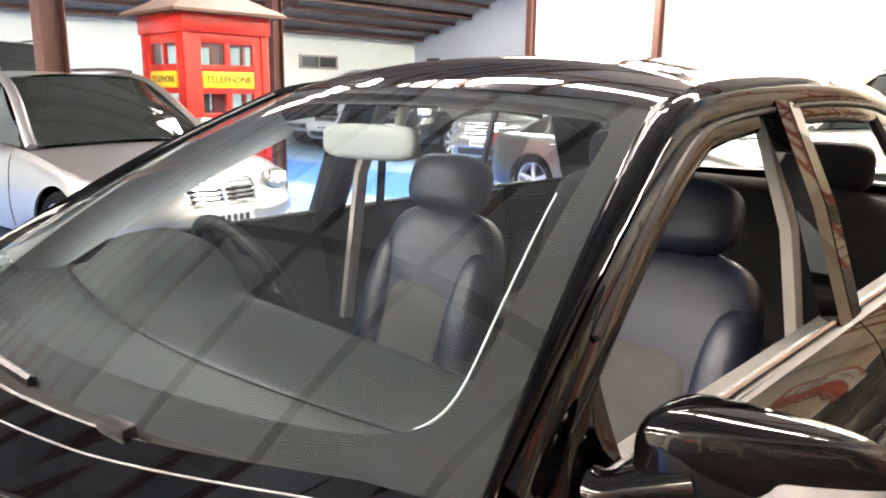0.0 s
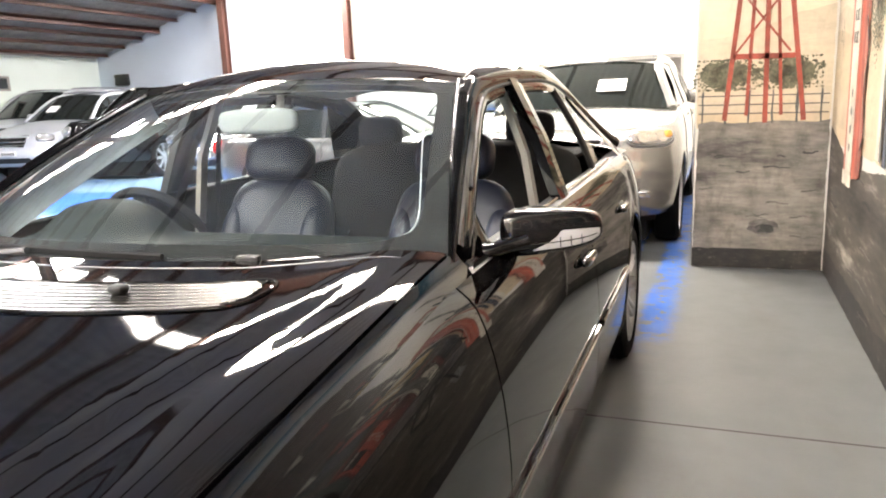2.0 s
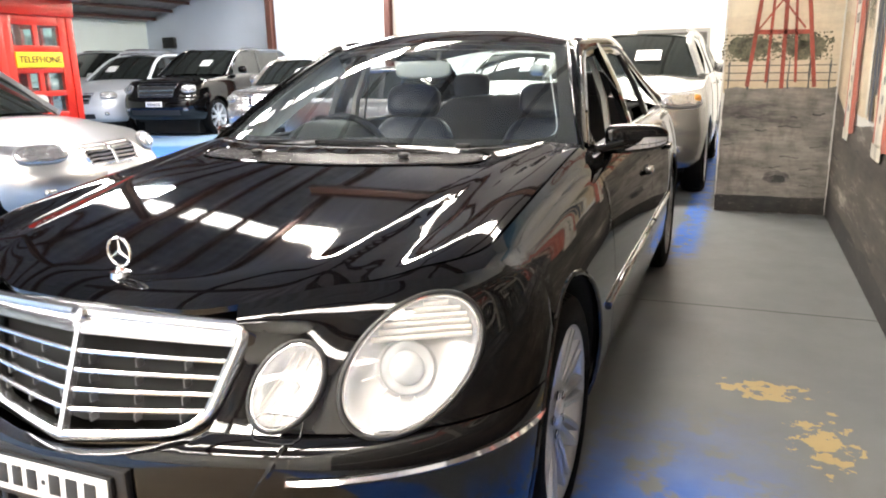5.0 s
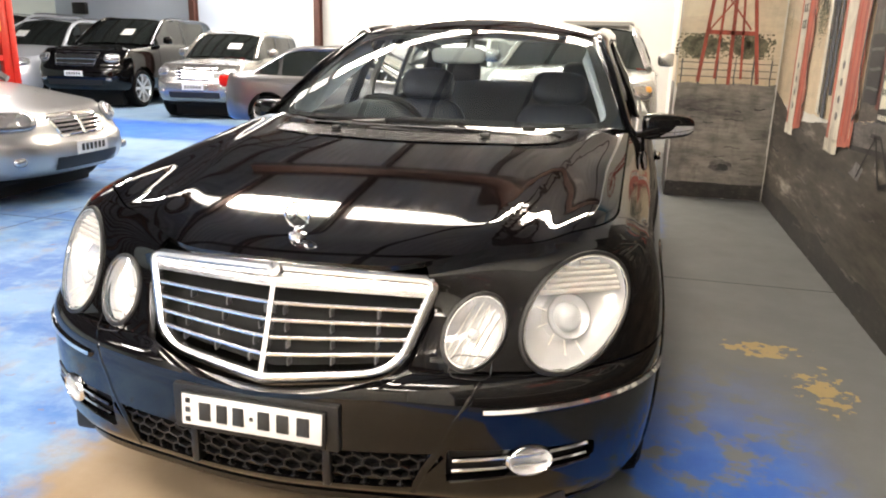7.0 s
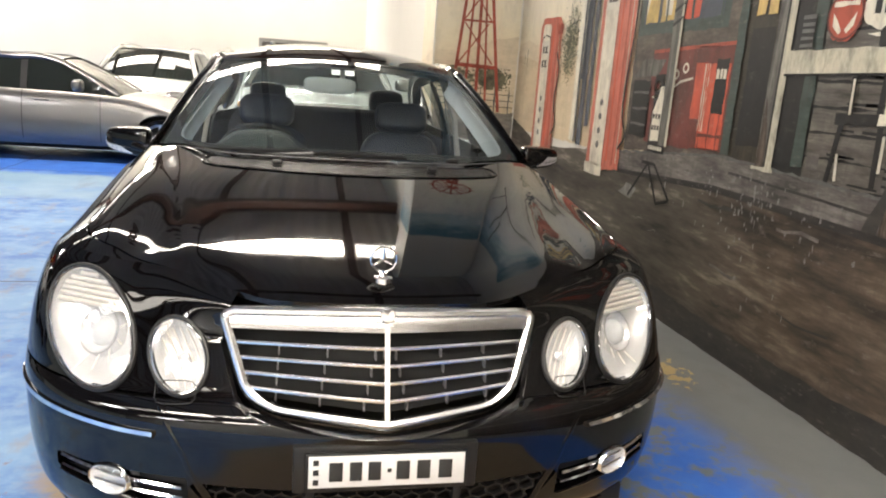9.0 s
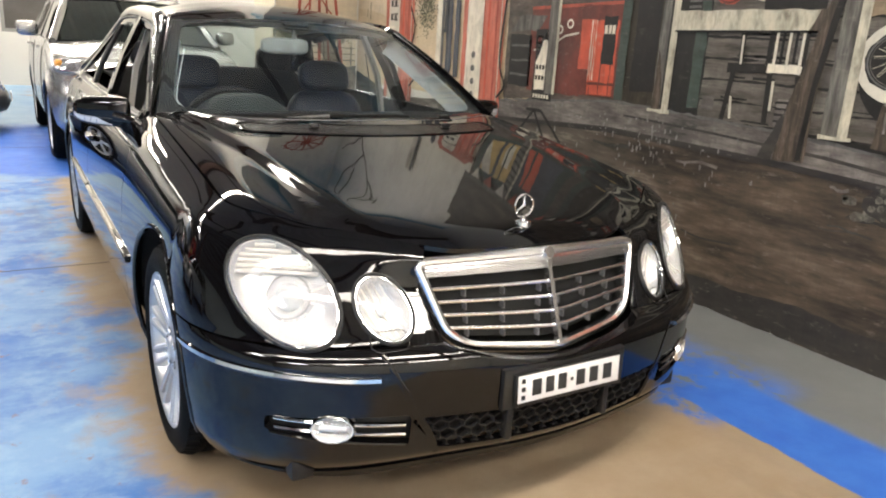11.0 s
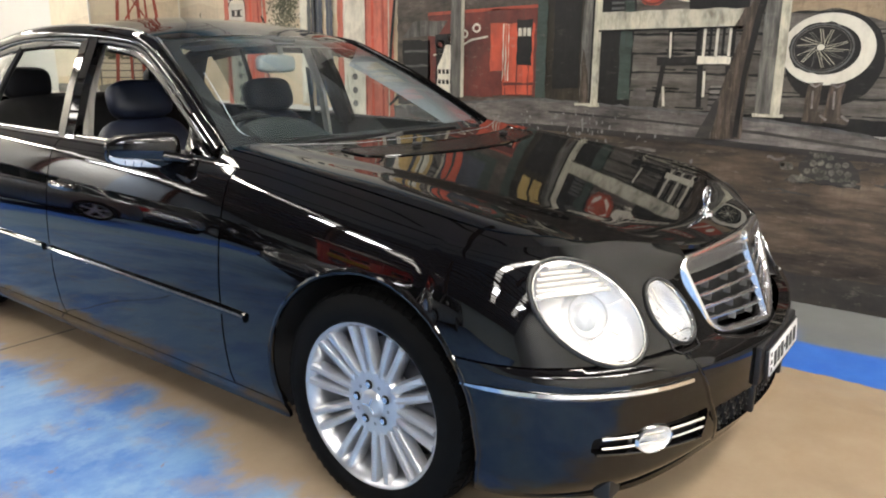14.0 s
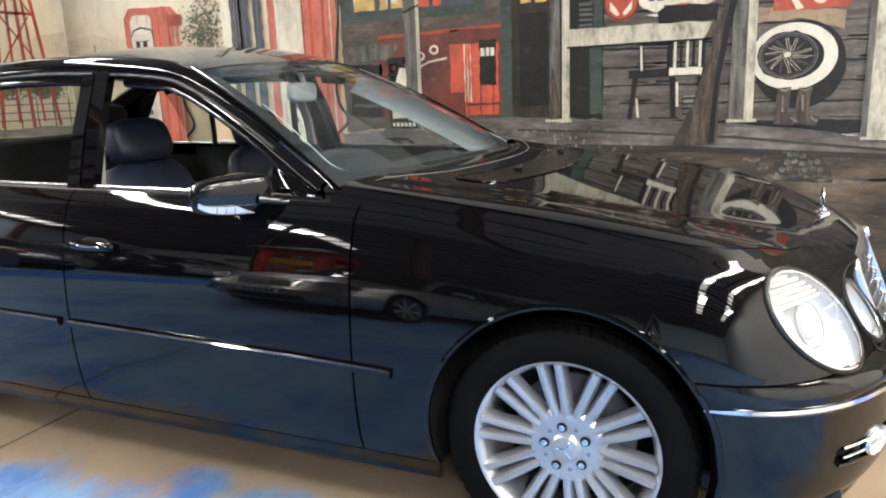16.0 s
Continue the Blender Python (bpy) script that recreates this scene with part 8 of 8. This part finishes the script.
        kf = min(((pt(i / 100, 0.3).x - w * 0.72) ** 2, i / 100) for i in range(20, 100))[1]
        cushion("fog_lamp", mir(pt(kf, 0.28), sx), (0.06, 0.03, 0.035), CAR_LAMP, c, 0.8, 0.8)
        for y in (0, wb):
            wl = new("wheel")
            wl.parent = c
            wl.matrix_basis = Matrix.Translation((sx * (w - 0.13), y, r)) @ Matrix.Rotation(radians(90 * sx), 4, "Y")
            tagged(wl, "alloy wheel with black tyre")
            lathe("tyre", [(r * 0.7, -0.1), (r * 0.9, -0.11), (r * 0.98, -0.08), (r, 0), (r * 0.98, 0.08), (r * 0.9, 0.11), (r * 0.7, 0.1)], Matrix.Identity(4), RUBBER, wl, 40)
            lathe("rim", [(r * 0.68, -0.08), (r * 0.64, 0.05), (r * 0.7, 0.1), (r * 0.73, 0.102)], Matrix.Identity(4), ALLOY, wl, 40)
            # near-black disc stands for the shade between the spokes
            lathe("wheel_shade", [(r * 0.66, -0.02), (0.001, -0.02)], Matrix.Identity(4), DARK, wl, 24)
            lathe("hub", [(0.055, 0.05), (0.055, 0.085), (0.03, 0.092), (0.001, 0.093)], Matrix.Identity(4), ALLOY, wl, 20)
            for i in range(spokes):
                a = 2 * math.pi * i / spokes
                bm = bmesh.new()
                add_sweep(bm, [(0.03 * math.cos(a), 0.03 * math.sin(a), 0.075), (r * 0.4 * math.cos(a), r * 0.4 * math.sin(a), 0.085), (r * 0.69 * math.cos(a), r * 0.69 * math.sin(a), 0.085)], [(-0.027, -0.02), (-0.025, 0.006), (0.025, 0.006), (0.027, -0.02)], up=(0, 0, 1))
                part("spoke", bm, ALLOY, wl)
    # grille, plate and intake
    gz0, gz1 = sill + (nose - sill) * 0.62, nose - 0.03
    gy = lambda x, z: pt(min(((pt(i / 100, 0.7).x - abs(x)) ** 2, i / 100) for i in range(0, 90, 2))[1], (z - sill) / (nose - sill)).y
    bm = bmesh.new()
    add_grid(bm, lambda u, v: (lambda x, z: Vector((x, gy(x, z) - 0.008, z)))((2 * u - 1) * grille_w * (0.86 + 0.14 * v), gz0 + (gz1 - gz0) * v), 12, 4)
    g = part("grille", bm, DARK, c, "chrome barred grille")
    for i in range(bars):
        z = gz0 + (gz1 - gz0) * (i + 0.5) / bars
        tube("grille_bar", [((-1 + k / 5) * grille_w * 0.92, gy((-1 + k / 5) * grille_w * 0.92, z) - 0.016, z) for k in range(11)], 0.011, CHROME, g, 6)
    edge_pts = [(-grille_w * 0.86, gz0), (grille_w * 0.86, gz0), (grille_w, gz1), (-grille_w, gz1)]
    tube("grille_frame", [(x + (x2 - x) * t / 6, gy(x + (x2 - x) * t / 6, z + (z2 - z) * t / 6) - 0.014, z + (z2 - z) * t / 6) for (x, z), (x2, z2) in zip(edge_pts, edge_pts[1:] + edge_pts[:1]) for t in range(6)], 0.013, CHROME, g, 6, True, (0, -1, 0.2))
    if centre:
        tube("grille_centre", [(0, gy(0, gz0 + (gz1 - gz0) * k / 5) - 0.024, gz0 + (gz1 - gz0) * k / 5) for k in range(6)], 0.016, CHROME, g, 8, up=(0, 1, 0))
        for sx in (1, -1):
            tube("bonnet_crease", [bonnet(0.5 + sx * 0.5 * (0.2 + 0.55 * k / 10), 0.62) + Vector((0, 0, 0.0)) for k in range(11)], 0.004, paint_m, c, 6)
    iz = sill + (nose - sill) * 0.2
    bm = bmesh.new()
    add_grid(bm, lambda u, v: (lambda x, z: Vector((x, gy(x, z) - 0.012, z)))((2 * u - 1) * grille_w * 1.25, iz - 0.05 + 0.1 * v), 12, 2)
    part("lower_intake", bm, TRIM_BLACK, c)
    pz = sill + (nose - sill) * 0.42
    pl = box("number_plate", (0, gy(0, pz) - 0.02, pz), (0.38, 0.012, 0.1), WHITE_PLASTIC, c, 0.003)
    for k in range(6):
        box("plate_bar", (-0.13 + 0.052 * k, gy(0, pz) - 0.0275, pz), (0.032, 0.003, 0.055), INK, pl)
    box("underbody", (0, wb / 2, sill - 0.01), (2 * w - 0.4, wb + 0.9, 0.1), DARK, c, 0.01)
    # added dark boxes fill the wheel wells in place of shade
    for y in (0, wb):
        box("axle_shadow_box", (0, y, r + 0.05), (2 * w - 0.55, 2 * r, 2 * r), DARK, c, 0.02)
    if paper is not None:
        (ya, za, wa), (yb, zb, wb2) = line[0], line[1]
        t = 0.38
        o = Vector((paper, ya + (yb - ya) * t - 0.1 * (1 - (paper / wa) ** 2) * 0.8 - 0.025, za + (zb - za) * t + 0.055))
        piece("price_sheet", [o + Vector((-0.13, -0.11 * (yb - ya), -0.11 * (zb - za) * 0.9)), o + Vector((0.13, -0.11 * (yb - ya), -0.11 * (zb - za) * 0.9)), o + Vector((0.13, 0.14 * (yb - ya), 0.16 * (zb - za))), o + Vector((-0.13, 0.14 * (yb - ya), 0.16 * (zb - za)))], [(0, 1, 2, 3)], PAPER, c, "white paper sheet behind the windscreen")
    return c


def parked(x, y, heading):
    """Front axle place and the way the nose points, in degrees from -y."""
    return pose(x, y, 0, 0, 0, heading)


SALOON = dict(wb=2.76, fo=0.8, ro=1.0, w=0.885, nose=0.72, cowl_z=0.95, belt=0.94, roof=1.44, y_cowl=0.55, y_top=1.35, y_end=2.5, y_base=3.1, deck=1.02, r=0.32)
ESTATE = dict(SALOON, nose=0.73, cowl_z=0.9, belt=0.92, y_end=3.3, y_base=3.62, deck=1.5, roof=1.46, wb=2.715, ro=0.95)
SUV = dict(wb=2.72, fo=0.95, ro=1.0, w=0.94, nose=0.93, cowl_z=1.1, belt=1.1, roof=1.65, y_cowl=0.5, y_top=1.3, y_end=3.3, y_base=3.6, deck=1.6, r=0.36, rails=True, lamp=(0.68, 0.84), lamp_size=(0.17, 0.085), sill=0.3, rakish=0.7)
TALL = dict(SUV, wb=2.8, fo=0.86, roof=1.77, nose=1.1, cowl_z=1.22, belt=1.24, lamp=(0.72, 0.96), lamp_size=(0.14, 0.09), r=0.38, sill=0.36, rakish=0.78, n_front=4.0, w=0.95)

hd = 95.0
fwd = Vector((math.sin(radians(hd)), -math.cos(radians(hd)), 0))
g0 = Vector((-3.55, 2.85, 0)) - fwd * 0.8
other_car("silver_estate_car", "silver estate car with roof rails and oval lamps", parked(g0.x, g0.y, hd), SILVER, rails=True, centre=True, grille_w=0.3, lamp=(0.6, 0.66), lamp_size=(0.19, 0.085), bars=5, spokes=7, **{k: v for k, v in ESTATE.items() if k not in ("rails",)})
other_car("silver_suv", "champagne silver SUV with a paper sheet in the windscreen", parked(0.06, 5.85, 0), CHAMPAGNE, paper=0.25, bars=3, amber=True, **dict(SUV, w=0.92, roof=1.57, nose=0.98, cowl_z=1.13, belt=1.13, y_cowl=0.25, y_top=0.95, fo=0.85, lamp=(0.7, 0.9), lamp_size=(0.2, 0.08)))
other_car("grey_saloon_car", "silver-grey saloon car parked side-on", parked(-1.86, 8.2, 90), STEEL_GREY, spokes=5, grille_w=0.3, lamp=(0.56, 0.57), lamp_size=(0.19, 0.065), **dict(SALOON, roof=1.265, belt=0.85, cowl_z=0.86, nose=0.66, deck=0.93, r=0.3, wb=2.48, fo=0.74, ro=0.9, w=0.83, sill=0.21, y_cowl=0.5, y_top=1.22, y_end=2.2, y_base=2.8))
other_car("white_suv", "white SUV with roof rails and a paper sheet", parked(-2.68, 10.5, 0), WHITE_PAINT, paper=0.3, bars=3, **dict(SUV, roof=1.5, belt=1.0, cowl_z=1.0, nose=0.85, deck=1.45, r=0.33, lamp=(0.68, 0.77), sill=0.27))
other_car("beige_off_roader", "pale beige off-road car with chrome grille", parked(-6.68, 9.65, 8), CHAMPAGNE, paper=0.25, spokes=6, bars=4, grille_w=0.36, **dict(TALL, wb=2.35, fo=0.72, ro=0.83, roof=1.48, nose=0.92, cowl_z=1.02, belt=1.04, deck=1.36, w=0.8, r=0.32, sill=0.3, y_cowl=0.42, y_top=1.08, y_end=2.8, y_base=3.0, lamp=(0.6, 0.8), lamp_size=(0.12, 0.075)))
other_car("black_off_roader", "black square-edged off-road car with a paper sheet", parked(-9.9, 10.75, 6), PAINT_BLACK, paper=0.25, spokes=8, bars=3, grille_w=0.46, **dict(TALL, rails=False))
other_car("silver_off_roader", "silver SUV parked against the side wall", parked(-12.0, 10.7, 8), PALE_SILVER, paper=-0.25, bars=3, grille_w=0.36, **dict(SUV, roof=1.7, cowl_z=1.16, belt=1.16))
other_car("silver_people_mover", "silver people mover in the hall corner", parked(-14.0, 11.4, 4), PALE_SILVER, bars=3, grille_w=0.36, **dict(TALL, roof=1.84))
other_car("silver_roof_rack_suv", "silver SUV with roof rails behind the estate", parked(-9.2, 3.2, 88), SILVER, bars=3, grille_w=0.36, **dict(TALL, roof=1.95))


# ---- red kiosk ----
KIOSK_RED = material("glossy_red_paint", (0.62, 0.022, 0.012), 0.28, vary=0.2, scale=6, fine=60, coat=0.3)
KIOSK_YELLOW = material("yellow_sign", (0.85, 0.6, 0.03), 0.4, vary=0.08, scale=10)
KIOSK_ROOF = material("brown_shingle", (0.13, 0.075, 0.05), 0.8, vary=0.4, scale=12, bump=0.3)


def kiosk():
    k = thing("telephone_box", "bright red telephone box with small panes and yellow signs", "telephone box")
    x0, x1, y0, y1, top = -7.1, -6.1, 3.83, 4.83, 2.08
    for x in (x0, x1 - 0.09):
        for y in (y0, y1 - 0.09):
            span("corner_post", (x, y, 0.0), (x + 0.09, y + 0.09, top), KIOSK_RED, k, 0.008)
    span("plinth", (x0 + 0.01, y0 + 0.01, 0.0), (x1 - 0.01, y1 - 0.01, 0.12), KIOSK_RED, k, 0.01)
    span("fascia", (x0 - 0.02, y0 - 0.02, 1.92), (x1 + 0.02, y1 + 0.02, top + 0.06), KIOSK_RED, k, 0.012)
    bm = bmesh.new()
    cx, cy = (x0 + x1) / 2, (y0 + y1) / 2
    base = [bm.verts.new((cx + a * 0.66, cy + b * 0.66, top + 0.06)) for a, b in ((-1, -1), (1, -1), (1, 1), (-1, 1))]
    low = [bm.verts.new((cx + a * 0.66, cy + b * 0.66, top + 0.03)) for a, b in ((-1, -1), (1, -1), (1, 1), (-1, 1))]
    tip = bm.verts.new((cx, cy, top + 0.42))
    for i in range(4):
        bm.faces.new((base[i], base[(i + 1) % 4], tip))
        bm.faces.new((low[i], low[(i + 1) % 4], base[(i + 1) % 4], base[i]))
    bm.faces.new(low[::-1])
    part("roof", bm, KIOSK_ROOF, k, "brown pitched kiosk roof", smooth=0)
    rows = [(0.14, 0.42), (0.50, 0.78), (0.86, 1.04), (1.10, 1.30), (1.36, 1.53), (1.60, 1.82)]
    for face in range(4):
        m = Matrix.Translation((cx, cy, 0)) @ Matrix.Rotation(radians(90 * face), 4, "Z") @ Matrix.Translation((-0.5, -0.5, 0))

        def bar(name, a, b, mat=KIOSK_RED, bevel=0.004):
            lo, hi = m @ Vector(a), m @ Vector(b)
            return span(name, [min(p, q) for p, q in zip(lo, hi)], [max(p, q) for p, q in zip(lo, hi)], mat, k, bevel)
        bar("mullion", (0.47, 0.02, 0.12), (0.53, 0.06, 1.92))
        for sd in ((0.09, 0.2), (0.8, 0.91)):
            bar("stile", (sd[0], 0.015, 0.12), (sd[1], 0.065, 1.92))
        for (a0, a1), (b0, b1) in zip(rows, rows[1:] + [(1.92, 2.0)]):
            bar("glazing_bar", (0.2, 0.018, a1), (0.8, 0.062, b0))
        for i, (a0, a1) in enumerate(rows):
            if i == 4:
                sg = bar("sign", (0.2, 0.0, a0), (0.8, 0.03, a1), KIOSK_YELLOW)
                tagged(sg, "yellow telephone sign")
                data = bpy.data.curves.new("sign_text", "FONT")
                data.body, data.size, data.align_x, data.align_y, data.extrude = "TELEPHONE", 0.1, "CENTER", "CENTER", 0.002
                tob = bpy.data.objects.new("sign_text", data)
                scene.collection.objects.link(tob)
                deps = bpy.context.evaluated_depsgraph_get()
                me = bpy.data.meshes.new_from_object(tob.evaluated_get(deps))
                bpy.data.objects.remove(tob)
                tx = new("lettering", me)
                me.materials.append(INK)
                tx.parent = sg
                tx.matrix_basis = m @ Matrix.Translation((0.5, -0.002, (a0 + a1) / 2)) @ Matrix.Rotation(radians(90), 4, "X")
                continue
            for xa, xb in ((0.2, 0.47), (0.53, 0.8)):
                pn = bar("pane", (xa, 0.035, a0), (xb, 0.041, a1), GLASS_CLEAR, 0)
                pn.visible_shadow = False
    box("telephone", (cx - 0.3, cy, 1.25), (0.18, 0.3, 0.5), TRIM_BLACK, k, 0.03)


kiosk()
